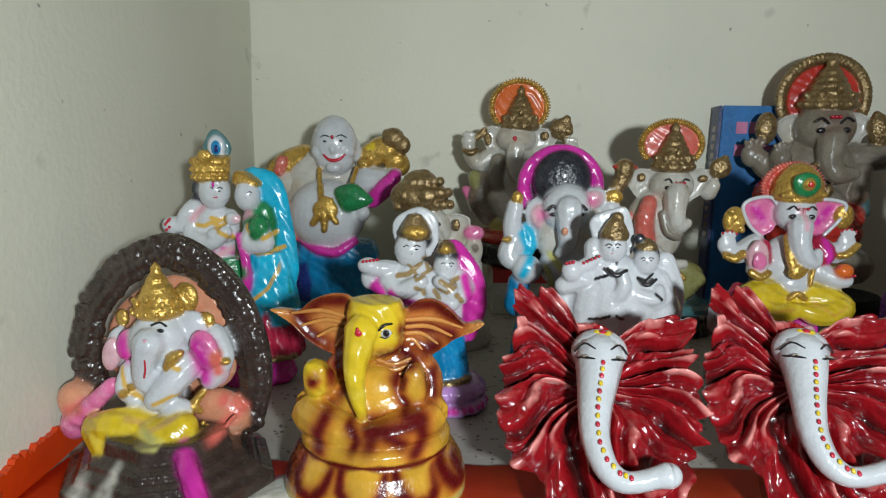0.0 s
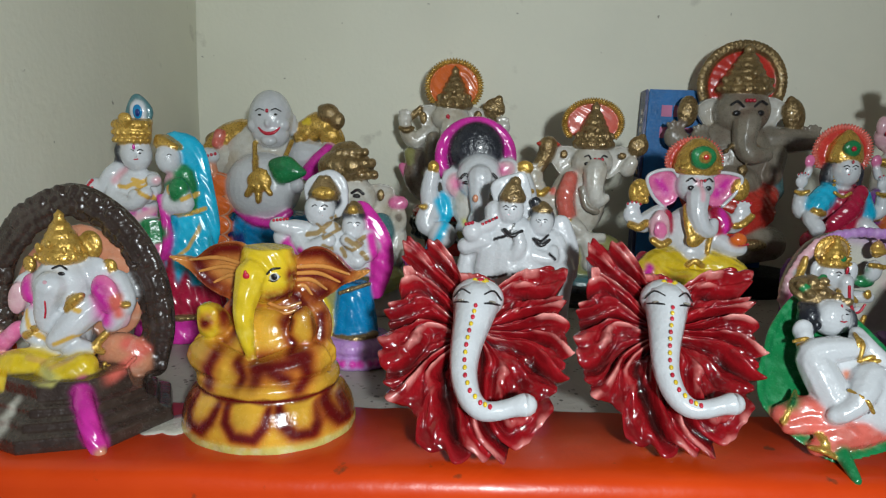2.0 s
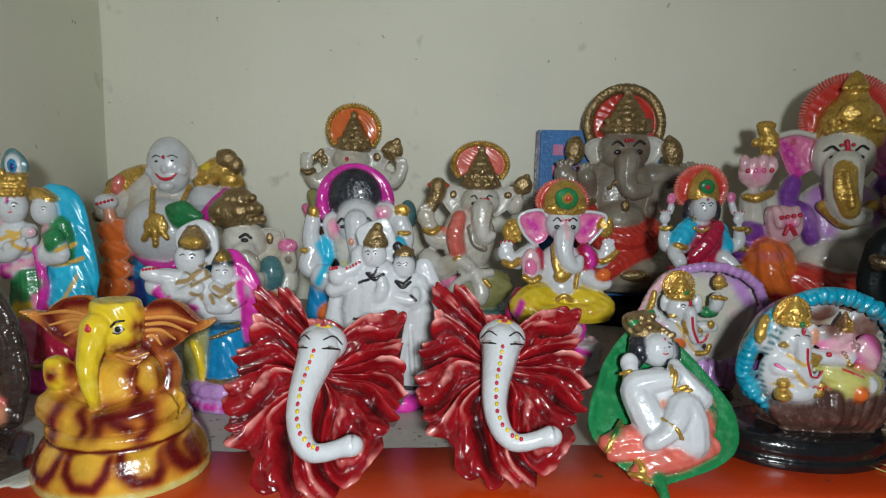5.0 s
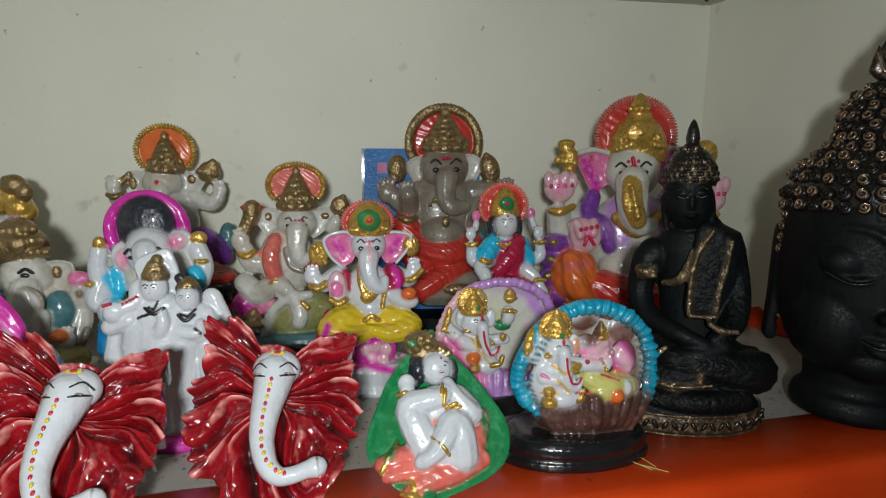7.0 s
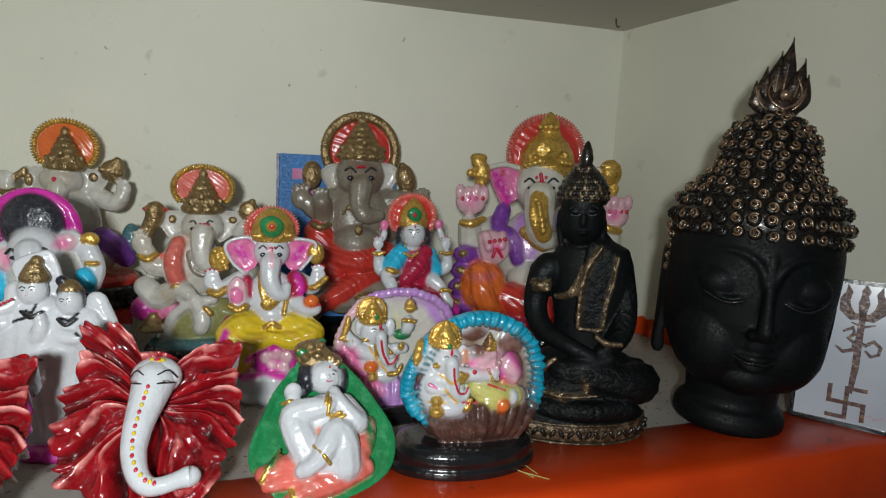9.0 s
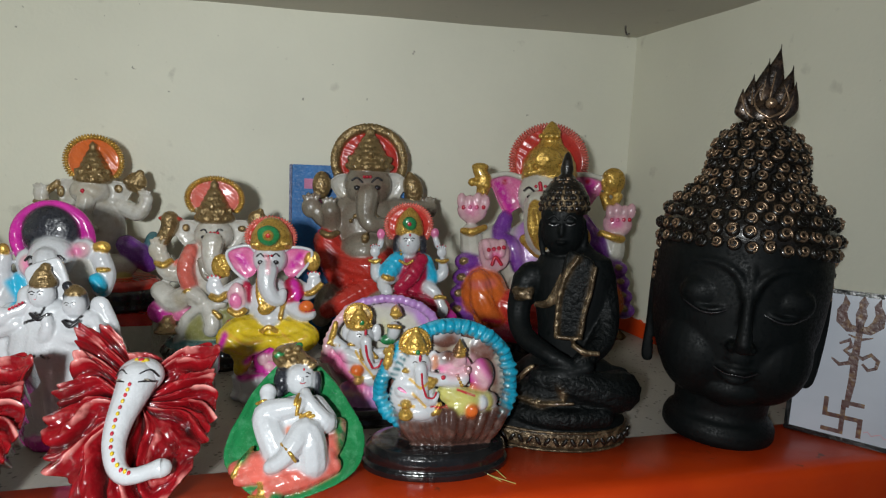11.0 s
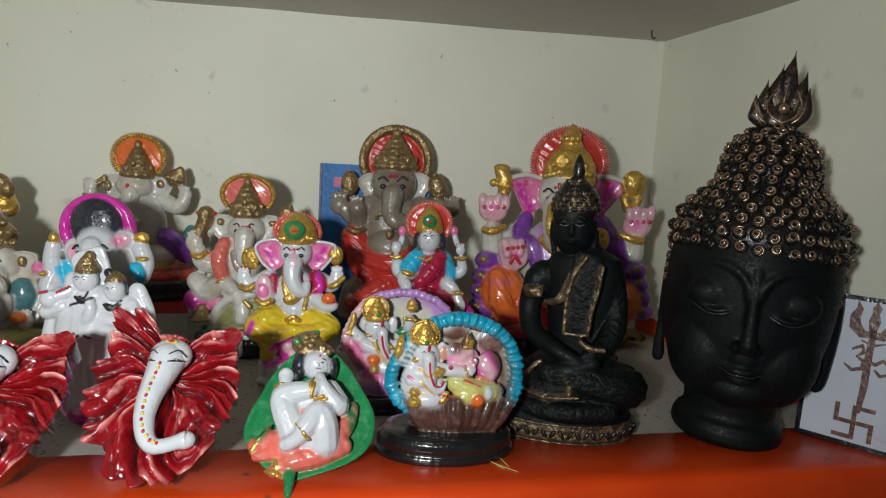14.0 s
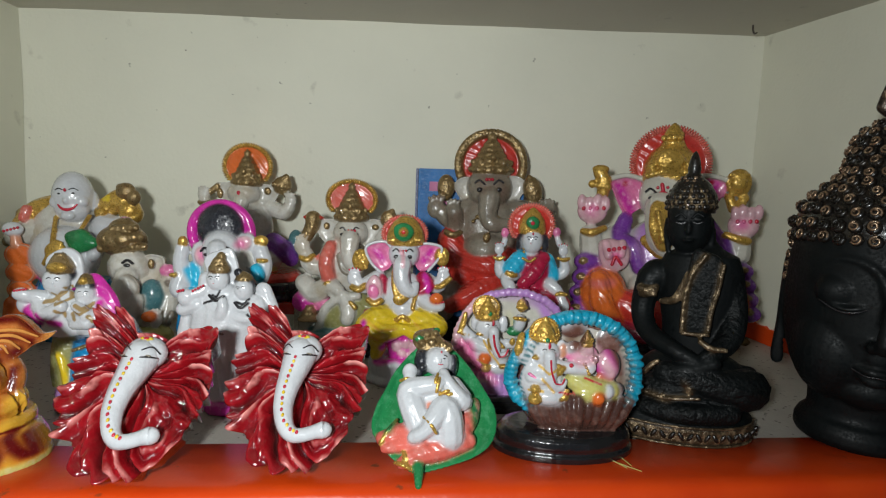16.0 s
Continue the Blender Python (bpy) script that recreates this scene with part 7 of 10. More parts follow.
s = Figure()
s.turned("hot", (8, 0, 0), [(30, 0), (32, 3), (31, 9), (27, 12), (3, 12)], 0.75, flutes=10, bite=0.06)
s.turned("white", (0, 0, 10), [(27, 0), (28, 20), (32, 50), (35, 72), (32, 86), (20, 95)], 0.55, flutes=9, bite=0.08)
s.turned("white", (13, 3, 10), [(25, 0), (27, 30), (31, 70), (30, 90), (18, 100)], 0.5, flutes=11, bite=0.06)
s.turned("white", (27, 2, 12), [(14, 0), (16, 20), (18, 50), (20, 70), (15, 84)], 0.8, flutes=7, bite=0.1)
s.tube("line", [(15, -14, 20, 1.6), (28, -15, 19, 1.8), (40, -9, 20, 1.6)])
s.plate("white", [(-19.1, 132.7), (-21.5, 142.4), (-17, 148.5), (-5.5, 152.8), (4.1, 154.1), (9.7, 141.7), (11.6, 126.1), (6.2, 117.9), (-13.6, 121.1)], 3.1, 4.1, dome=1.2)
s.ball("white", (-5.5, -5.1, 126.5), (10.3, 8.6, 11.1))
s.tube("line", [(-11.5, -13.2, 129.5, 0.4), (-9.7, -13.2, 130.6, 0.4), (-7.7, -13.2, 129.5, 0.4)])
s.ball("line", (-9.4, -13.2, 127.9), (1, 0.4, 0.5))
s.tube("line", [(-1.7, -13.2, 129.9, 0.4), (-3.7, -13.2, 130.8, 0.4), (-5.5, -13.2, 129.6, 0.4)])
s.ball("line", (-3.7, -13.2, 128.2), (1, 0.4, 0.5))
s.ball("white", (-6.4, -13.3, 126.3), (0.9, 1, 1.7))
s.tube("rouge", [(-7.7, -12.8, 124, 0.4), (-6.3, -12.8, 123.7, 0.4), (-4.8, -12.8, 124.2, 0.4)])
s.turned("bronze", (-4.4, -4.1, 133.2), [(9.9, 0), (10.3, 3.3), (7.4, 9), (4.9, 13.2), (1.6, 15.6)], 0.85)
s.ball("hair", (-4.4, -3.1, 134.1), (9.9, 8.2, 4.5))
s.ball("white", (18.2, -5.1, 117.7), (9, 8.2, 10.7))
s.tube("line", [(13.3, -12.7, 120.6, 0.3), (14.8, -12.7, 121.5, 0.3), (16.5, -12.7, 120.6, 0.3)])
s.ball("line", (15.1, -12.7, 119.3), (0.9, 0.3, 0.4))
s.tube("line", [(21.5, -12.7, 121, 0.3), (19.9, -12.7, 121.7, 0.3), (18.3, -12.7, 120.7, 0.3)])
s.ball("line", (19.9, -12.7, 119.5), (0.9, 0.3, 0.4))
s.ball("white", (17.6, -12.9, 118), (0.8, 0.9, 1.3))
s.tube("rouge", [(16.5, -12.5, 116, 0.3), (17.8, -12.5, 115.7, 0.3), (18.9, -12.5, 116.1, 0.3)])
s.turned("bronze", (18.3, -3.1, 125.2), [(7.8, 0), (8.2, 2.9), (4.9, 7), (1.2, 9)], 0.9)
s.ball("hair", (18, -2.5, 124.8), (9.5, 7.8, 5.3))
s.ball("hair", (25.9, -3.1, 119.7), (2.5, 4.1, 7))
s.turned("white", (-3.4, 0, 75.6), [(24.7, 0), (23, 16.5), (21.6, 30.8), (18.5, 39.1), (8.2, 45.2)], 0.5)
s.turned("white", (22.5, 0, 74.8), [(16.5, 0), (16, 16.5), (14.8, 28.8), (6.2, 37)], 0.55)
s.tube("white", [(-17.8, 0, 125.3, 7.4), (-19.4, -4.1, 116, 6.2), (-27, -8.2, 112.4, 4.9)])
s.ball("white", (-33.6, -10.3, 109.5), (7.8, 5.3, 8.2))
s.tube("white", [(-38.1, -4.1, 97.2, 7), (-24.6, -6.2, 102.2, 7.4)])
s.dots("rouge", (-38.6, -15.2, 115.9), (-33.9, -15.6, 117.1), 3, 1.4, 0)
s.dots("rouge", (-26.2, -12.3, 116), (-16.1, -14, 121.5), 5, 1.2, 0)
s.tube("white", [(-12.9, -4.1, 104.4, 7.4), (-3, -12.3, 92.6, 7), (2.1, -15.4, 101.3, 5.3), (0.8, -14.4, 108.8, 4.5)])
s.tube("white", [(8.2, -4.1, 109.3, 6.2), (10.5, -10.3, 94.7, 7), (25.8, -12.3, 91.9, 5.8), (27.6, -10.3, 97.5, 4.5)])
s.tube("white", [(30.3, 0, 103.5, 7), (34.5, -4.1, 92.5, 7), (26.4, -10.3, 87.5, 5.8)])
s.brush("line", [(-17.1, -13.4, 104.3, 1.3), (-13.3, -13.4, 106, 1.3), (-8.6, -13.4, 107.2, 1.3)], 0.35, 30.8)
s.brush("line", [(-8.9, -13.4, 112.1, 1.3), (-5.5, -13.4, 109.9, 1.3), (-2.5, -13.4, 116.2, 1.3)], 0.35, 30.8)
s.brush("line", [(12.4, -13.4, 106.2, 1.3), (18.3, -13.4, 103.9, 1.3), (23.6, -13.4, 108.6, 1.3)], 0.35, 30.8)
s.brush("line", [(24.5, -13.4, 96, 1.3), (27.1, -13.4, 94.2, 1.3), (28.6, -13.4, 92.3, 1.3)], 0.35, 30.8)
s.brush("line", [(-20.5, -13.4, 75.7, 1.3), (-13.7, -13.4, 76.8, 1.3), (-7.1, -13.4, 79.7, 1.3)], 0.35, 30.8)
s.brush("line", [(-2.3, -13.4, 79.9, 1.3), (0.7, -13.4, 78.1, 1.3), (2.6, -13.4, 77.6, 1.3)], 0.35, 30.8)
s.tube("white", [(34, 4.1, 115, 8.2), (41.1, 3.1, 95.4, 8.6), (41.3, 2.1, 77.3, 8.2)], flat=0.6)
s.tube("white", [(-34.5, 2.1, 104.3, 5.3), (-36.6, 1, 84.1, 7.4), (-39.1, 0, 71.8, 7.4)], flat=0.7)
s.ball("bronze", (-3, -3, 147), (4.5, 4, 5))
s.ball("hair", (-13, -5, 126), (2.6, 4, 5.5))
s.ball("hair", (13, -4, 133), (4.2, 3.6, 4.2))
s.tube("line", [(-10, -15.5, 113, 1.3), (-4, -17.5, 109, 1.8), (3, -16, 112.5, 1.3)])
s.tube("line", [(12.5, -14.5, 106.5, 1.1), (18, -16.5, 102.5, 1.5), (24, -14.5, 106.5, 1.1)])
for k, (x, z) in enumerate(((-14, 60), (-3, 52), (9, 60), (24, 56), (32, 44))):
    s.tube("white", [(x, -16 + abs(x) * 0.15, z + 14, 1.6), (x + 1.5, -17.5 + abs(x) * 0.15, z - 8, 2.4), (x + 3, -16 + abs(x) * 0.15, z - 34, 1.8)])
s.stand("white_couple_figurine", (0.15, 0.464, 0.0), "glossy white standing couple figurine with black painted ornaments", "figurine", voxel=1.0)

s = Figure()
s.turned("blue", (-4, 0, 0), [(36, 0), (38, 5), (35, 30), (30, 52), (20, 60)], 0.7, flutes=10, bite=0.06)
s.halo("hot", "hair", (-3.3, 7.4, 160.1), 31.5, 30.5, 10.3, 0, 8.4, 1.0, -60, 240)
s.ball("hair", (-2.8, 2.5, 165), (24.6, 12.3, 25.8))
s.ball("white", (1.2, -7.4, 142.7), (20.2, 14.8, 20.7))
s.ball("stone", (6.2, 2.5, 120.8), (29.5, 17.2, 34.5))
s.tube("white", [(1.6, -19.7, 143.7, 11.8), (1.9, -22.1, 128.1, 9.4), (1.8, -20.9, 114.2, 7.4), (-2.4, -19.7, 107, 5.4)])
s.ball("white", (-19.2, 0, 136.6), (13.8, 4.9, 15.3), -15)
s.ball("blush", (-18.5, -4.4, 134.7), (9.4, 3, 11.3), -15)
s.ball("white", (23.5, 0, 149.9), (12.8, 5.4, 10.3), -30)
s.ball("blush", (23.3, -4.4, 150.2), (8.9, 3, 7.4), -30)
s.tube("line", [(-14.8, -22.1, 143.3, 1.2), (-10.9, -22.1, 146.8, 1.2), (-6.6, -22.1, 141.8, 1.2)])
s.ball("line", (-10.2, -19.7, 139.2), (3.4, 1.5, 1.7))
s.tube("line", [(15.8, -22.1, 144.5, 1.2), (11.6, -22.1, 147.7, 1.2), (7.8, -22.1, 142.3, 1.2)])
s.ball("line", (11.5, -19.7, 140), (3.4, 1.5, 1.7))
s.tube("orange", [(-2.2, -24.1, 139.4, 1.7), (2, -24.1, 136.2, 1.7), (6.4, -24.1, 146.5, 1.7)])
s.ball("peach", (-1.6, -30.8, 127.1), (2.5, 1.5, 3.4))
s.tube("white", [(-39.6, 0, 109.7, 9.8), (-43.5, -2.5, 126.5, 8.4), (-41.6, -2.5, 143, 7.4)])
s.tube("white", [(-41.9, -2.5, 114.7, 8.4), (-46.1, -4.9, 100.5, 9.4), (-38.6, -7.4, 94.1, 7.9)])
s.ball("gold", (-40, -4.9, 150.2), (5.4, 4.4, 6.4))
s.ball("gold", (-48.2, -12.3, 115.7), (4.4, 3, 2.5))
s.tube("sky", [(-30.7, 2.5, 124.1, 5.9), (-27.7, 0, 110.2, 6.4), (-30.8, 0, 98, 4.9)])
s.ball("white", (-29.9, -12.3, 90.5), (12.8, 9.8, 12.8))
s.tube("white", [(39.1, 2.5, 143.3, 8.9), (44.6, 0, 127.4, 8.9), (40.8, 0, 113, 8.4)])
s.ball("gold", (41.2, 0, 152.9), (7.9, 4.9, 6.4))
s.tube("sky", [(38.3, -9.8, 123.6, 6.4), (42.1, -10.8, 116.9, 6.4)])
s.ball("gold", (43.7, -7.4, 132.8), (6.9, 3.4, 2))
s.ball("white", (2.8, -2.5, 92.6), (22.1, 14.8, 19.7))
s.tube("orange", [(-27.7, -9.8, 56.3, 9.8), (-15.5, -14.8, 53.2, 10.3), (-10.7, -12.3, 50.4, 7.4)])
s.tube("blue", [(-35.8, -4.9, 76.8, 9.8), (-37.6, -4.9, 57.2, 10.8)])
s.tube("olive", [(-14.6, -17.2, 94.4, 2.5), (-9.4, -19.7, 80.9, 3), (-13.6, -17.7, 68.4, 2.5)])
s.brush("pink", [(-19, -4.9, 137, 8.4), (-19, -4.9, 137, 8.4)], 0.95, 29.5)
s.brush("pink", [(22.1, -4.9, 150.2, 8.4), (22.1, -4.9, 150.2, 8.4)], 0.95, 29.5)
s.brush("sky", [(-34.7, -7.4, 120.3, 6.4), (-27, -7.4, 101.7, 6.4), (-33.6, -7.4, 87.1, 6.4)], 0.9, 36.9)
s.brush("sky", [(37.5, -7.4, 120.9, 6.4), (42.8, -7.4, 109.4, 6.4)], 0.9, 36.9)
s.brush("lemon", [(-10.4, -14.8, 103.6, 5.4), (-0.7, -14.8, 92.2, 5.4), (17.7, -14.8, 95.4, 5.4)], 0.9, 36.9)
s.stand("magenta_halo_figurine", (0.119, 0.549, 0.0), "white elephant-headed figurine with a magenta halo and blue drape", "figurine", voxel=1.2)

s = Figure()
s.turned("blue", (-2, 0, 0), [(44, 0), (47, 6), (48, 40), (50, 66), (44, 80)], 0.7, flutes=12, bite=0.05)
s.tube("hot", [(-34.1, -21.6, 85, 5), (-12.3, -34.2, 75.7, 5), (8.8, -36, 73.5, 5), (27.2, -28.8, 85.1, 5)])
s.turned("navy", (-11.4, 0, 36.2), [(43.3, -21.6), (45.1, 0), (44, 21.6), (40.4, 36)], 0.7, flutes=8, bite=0.06)
s.ball("stone", (-15.2, 7.2, 131.4), (48.7, 27, 50.5))
s.ball("white", (-5.7, -16.2, 111.3), (42.5, 31, 38.9))
s.ball("white", (1.6, -7.2, 186.9), (24.5, 23.1, 31.7))
s.ball("white", (3, -12.3, 172), (20.9, 17.3, 17.3))
s.tube("line", [(-8.2, -28.6, 195.2, 0.5), (-3.6, -29.6, 197.6, 0.6), (1.6, -30.3, 196.0, 0.5)])
s.tube("line", [(9.5, -30.3, 196.4, 0.5), (14.6, -29.6, 198.2, 0.6), (19.6, -27.6, 195.6, 0.5)])
s.ball("line", (-3.4, -29.6, 191.1), (2.0, 1.2, 1.2))
s.ball("line", (14.2, -29.6, 192.0), (2.0, 1.2, 1.2))
s.ball("white", (-11.9, -18, 179.8), (9.4, 8.7, 8.7))
s.ball("white", (17, -18, 181.5), (9.4, 8.7, 8.7))
s.ball("rouge", (5.4, -31.7, 195.8), (1.8, 1.4, 2.2))
s.tube("rouge", [(-5.0, -29.2, 177.2, 0.9), (0.5, -30.6, 172.6, 1.6), (6.5, -31.2, 171.4, 2.0), (13, -30.2, 173.2, 1.6), (18, -28.4, 178, 0.9)])
s.ball("white", (5.5, -27.5, 164), (9, 6, 6))
s.ball("white", (5, -29.6, 183), (3.2, 3.2, 5))
s.ball("gold", (-29.3, 0, 166.4), (7.2, 5.8, 7.2))
s.ball("gold", (33.6, -3.6, 166.6), (7.9, 6.5, 7.2))
s.ball("white", (-22.6, 0, 179.5), (5, 6.5, 14.4))
s.ball("white", (24.1, 0, 181), (5, 6.5, 13))
s.dots("gold", (-11.4, -23.8, 160.2), (-4.8, -44, 133.7), 9, 3.2, 0)
s.dots("gold", (29, -21.6, 163.2), (27.1, -36, 149), 6, 3.2, 0)
s.dots("gold", (-4.8, -44, 133.7), (7.1, -46.9, 131.1), 4, 3.2, 0)
s.ball("gold", (1.1, -47.6, 121.2), (13.7, 5, 11.5))
s.tube("gold", [(-5.9, -49.7, 116.2, 4), (-12.7, -49, 106.1, 3.2)])
s.tube("gold", [(0.4, -49.7, 116.5, 4), (-0.3, -49, 99.4, 3.2)])
s.tube("gold", [(7.1, -49.7, 116.7, 4), (13.2, -49, 108.1, 3.2)])
s.plate("green", [(9.6, 142.3), (29.6, 148.8), (42.6, 140.3), (50.7, 130.9), (37.4, 122.3), (22.4, 118.4), (14.3, 126.3)], -44, 6.5, dome=5.8)
s.ball("white", (36.2, -28.8, 115.9), (8.7, 7.2, 9.4))
s.tube("white", [(36.9, 0, 147.6, 18), (58.7, -3.6, 148.6, 14.4), (64.4, -5.4, 152.3, 10.8)])
s.tube("hot", [(45.2, -18, 128.7, 8.7), (59.9, -21.6, 142.9, 10.1), (69.2, -18, 154.7, 7.9)])
s.ball("blush", (70, -14.4, 157.9), (7.2, 5.8, 6.5))
s.tube("gold", [(-38.4, 14.4, 165.1, 21.6), (-56.6, 14.4, 157.5, 21.6), (-75.4, 14.4, 139.3, 18)])
s.tube("cream", [(-36.3, 7.2, 144.6, 18), (-56.4, 3.6, 140.6, 18), (-76.6, 0, 133.1, 14.4)])
s.tube("bronze", [(-73, 10.8, 160.5, 9.4), (-52.6, 14.4, 169.8, 8.7), (-32.7, 14.4, 175.7, 7.9)])
s.tube("bronze", [(-79.6, 7.2, 136, 8.7), (-89.3, 3.6, 125.4, 7.9)])
s.dots("bronze", (-76.3, 0, 140), (-41.1, 3.6, 172), 7, 6.5, 0)
s.tube("gold", [(37.7, 10.8, 174.7, 14.4), (55.3, 10.8, 182.1, 15.9), (70.1, 7.2, 165.6, 13)])
s.ball("yellow", (46.7, 3.6, 181.8), (14.4, 7.2, 9.4))
s.ball("bronze", (65, 0, 195.7), (12.3, 9.4, 10.8))
s.ball("bronze", (75.7, -1.8, 187.8), (8.7, 7.9, 10.1))
s.ball("bronze", (58.1, 0, 198.8), (5.8, 5, 6.5))
s.ball("gold", (66.6, 0, 170.7), (12.3, 8.7, 10.8))
s.tube("coral", [(-57.9, -7.2, 168.2, 6.5), (-60.3, -10.8, 158.1, 5.8)])
s.ball("white", (-64.3, -25.2, 144.5), (13, 8.7, 9.4))
s.dots("rouge", (-69.7, -33.9, 142.7), (-52.6, -33.9, 147.6), 5, 1.8, 0)
s.tube("peach", [(-61.8, -25.2, 138.6, 5.8), (-60.6, -25.2, 125.2, 7.2)])
s.ball("orange", (-55.3, -25.2, 111.9), (21.6, 6.5, 15.6))
s.halo("peach", "orange", (-54.1, -28.1, 112.2), 17.3, 13, 2.5, 0, 3.6, 1.0, 0, 360)
s.ball("orange", (-56.2, -25.2, 89.7), (20.2, 6.5, 14.5))
s.halo("peach", "orange", (-55, -28.1, 90.1), 16.1, 12.1, 2.5, 0, 3.6, 1.0, 0, 360)
s.ball("orange", (-57.1, -25.2, 67.2), (18.7, 6.5, 13.5))
s.halo("peach", "orange", (-55.9, -28.1, 67.8), 15, 11.2, 2.5, 0, 3.6, 1.0, 0, 360)
s.ball("orange", (-57.9, -25.2, 46.2), (18, 6.5, 13))
s.halo("peach", "orange", (-56.7, -28.1, 46.8), 14.4, 10.8, 2.5, 0, 3.6, 1.0, 0, 360)
s.tube("orange", [(-70, -27, 0, 11), (-70, -27, 25, 11), (-69, -27, 50, 9)])
s.stand("laughing_monk_figurine", (-0.117, 0.695, 0.0), "bald laughing monk figurine in blue with gold beads", "figurine", voxel=1.4)

s = Figure()
s.turned("stone", (10, 0, 0), [(46, 0), (48, 5), (44, 18), (38, 28)], 0.7)
s.ball("bronze", (-15.7, 0, 143), (27.8, 21.3, 18.6))
s.ball("bronze", (-15.3, 3.9, 155.9), (17, 13.9, 12.4))
s.ball("bronze", (-12.1, 3.9, 163.6), (7.7, 6.2, 5.4))
s.dots("bronze", (-34.1, -11.6, 134.3), (14.6, -13.5, 137.8), 9, 5, 0)
s.dots("bronze", (-28.1, -15.5, 146.1), (12.8, -17, 149.3), 7, 5, 0)
s.dots("bronze", (-20.6, -11.6, 157.1), (5.1, -11.6, 159), 5, 4.6, 0)
s.ball("bronze", (-5.4, -20.9, 146.2), (7.7, 4.6, 7.7))
s.ball("stone", (-7.2, -3.9, 113.3), (23.2, 19.3, 21.3))
s.plate("stone", [(5.1, 121.5), (16.4, 128.7), (32.3, 125.3), (32.8, 114.7), (24.2, 95.4), (10, 95)], -5.8, 6.2, dome=3.9, cup=True)
s.plate("stone", [(-26.8, 112.4), (-29.2, 97), (-23.8, 89.5), (-19.6, 105)], -1.9, 6.2, dome=2.3)
s.ball("bronze", (21, -10.8, 118.2), (3.9, 3.1, 6.2))
s.tube("line", [(-4.6, -24, 120.8, 1.5), (0.9, -24, 123.9, 1.5), (6.2, -24, 120.4, 1.5)])
s.ball("line", (-0.4, -23.2, 117.8), (3.9, 1.9, 2.3))
s.tube("stone", [(-1.9, -19.3, 104.5, 13.1), (-4.1, -27.1, 87.2, 13.1), (-0.2, -28.6, 68.9, 11.6), (8, -27.1, 65.1, 9.3), (12.7, -28.6, 80.5, 7.7)])
s.halo("smoke", "stone", (2.7, -30.9, 93.7), 13.1, 13.9, 3.1, 0, 3.9, 1.0, 0, 360)
s.ball("stone", (2.8, 0, 62.7), (34.8, 23.2, 42.5))
s.ball("teal", (21.6, -11.6, 81.1), (13.1, 11.6, 20.1))
s.tube("stone", [(28.4, 3.9, 97.7, 9.3), (35.2, 0, 75.3, 11.6), (32.4, -7.7, 53.6, 10.8)])
s.ball("pink", (37.5, -3.9, 110), (10, 7, 7.7))
s.ball("stone", (37.2, -3.9, 93.5), (9.3, 7.7, 15.5))
s.ball("smoke", (39, -10.8, 96.7), (3.1, 2.3, 3.9))
s.tube("smoke", [(28.2, -15.5, 55.3, 3.1), (39.9, -17, 50.3, 3.5), (44.5, -13.9, 63.1, 3.1)])
s.ball("stone", (31.5, -27.1, 58.2), (8.5, 5.1, 9.4))
s.tube("stone", [(28.8, -27.9, 62.4, 2), (26.6, -29.2, 68.1, 1.7)])
s.tube("stone", [(30.9, -27.9, 63.2, 2), (30.6, -29.2, 70, 1.7)])
s.tube("stone", [(33.1, -27.9, 63.3, 2), (34.8, -29.2, 70.1, 1.7)])
s.tube("stone", [(35.1, -27.9, 62.6, 2), (38.7, -29.2, 68.4, 1.7)])
s.ball("orange", (26.7, -32.5, 62.3), (8.5, 6.2, 6.2))
s.tube("lemon", [(-7.6, -19.3, 32.4, 13.1), (21.8, -27.1, 35.2, 13.9), (36.9, -19.3, 37.4, 11.6)])
s.ball("stone", (0.4, -23.2, 56.4), (13.9, 11.6, 15.5))
s.stand("grey_elephant_figurine", (0.004, 0.6, 0.0), "grey marbled elephant-headed figurine with a bronze crown", "figurine", voxel=1.3)

s = Figure()
s.turned("black", (14, -10, 52), [(58, 0), (62, 4), (60, 10), (64, 16), (63, 24), (56, 28)], 0.75, flutes=20, bite=0.05)
s.turned("red", (14, -10, 80), [(61, 0), (62, 4), (56, 10), (4, 11)], 0.75)
s.halo("gold", "orange", (-2.5, 6.5, 232.5), 31.7, 29.1, 4.5, 44, 5.2, 1.0, -40, 220)
s.crown("bronze", (-1.2, 0, 206.3), 20.1, 50.2, 5)
s.ball("stone", (-5, -3.2, 195.6), (22.7, 18.1, 16.8))
s.plate("stone", [(-23.3, 208.5), (-38.7, 209.5), (-48.4, 203.2), (-44.5, 194.3), (-34.7, 176.5), (-23.9, 176.8), (-18.2, 192.2)], -1.6, 5.2, dome=2.6, cup=True)
s.plate("stone", [(8.9, 206.5), (28.7, 208.7), (42.8, 201.7), (35.9, 184.9), (22.3, 181.5), (11.1, 190.1)], -1.6, 5.2, dome=2.6, cup=True)
s.ball("bronze", (-37.5, -4.5, 194.5), (4.5, 2.6, 7.8))
s.ball("bronze", (27.6, -4.5, 199.6), (5.2, 2.6, 5.8))
s.dots("rouge", (-7.2, -21.4, 196.8), (-4.8, -21.4, 189), 3, 2.6, 0)
s.tube("stone", [(-5, -16.2, 186.6, 11), (-7.2, -19.4, 168.7, 9.1), (-3.7, -19.4, 153.9, 7.1), (4, -19.4, 151.2, 5.2)])
s.ball("stone", (-3, 6.5, 146.5), (35.6, 22.7, 48.6))
s.tube("stone", [(-32.3, 6.5, 176.4, 10.4), (-47.4, 3.2, 166.7, 10.4), (-56.7, 0, 175.7, 9.1), (-59.9, -1.6, 187.7, 7.8)])
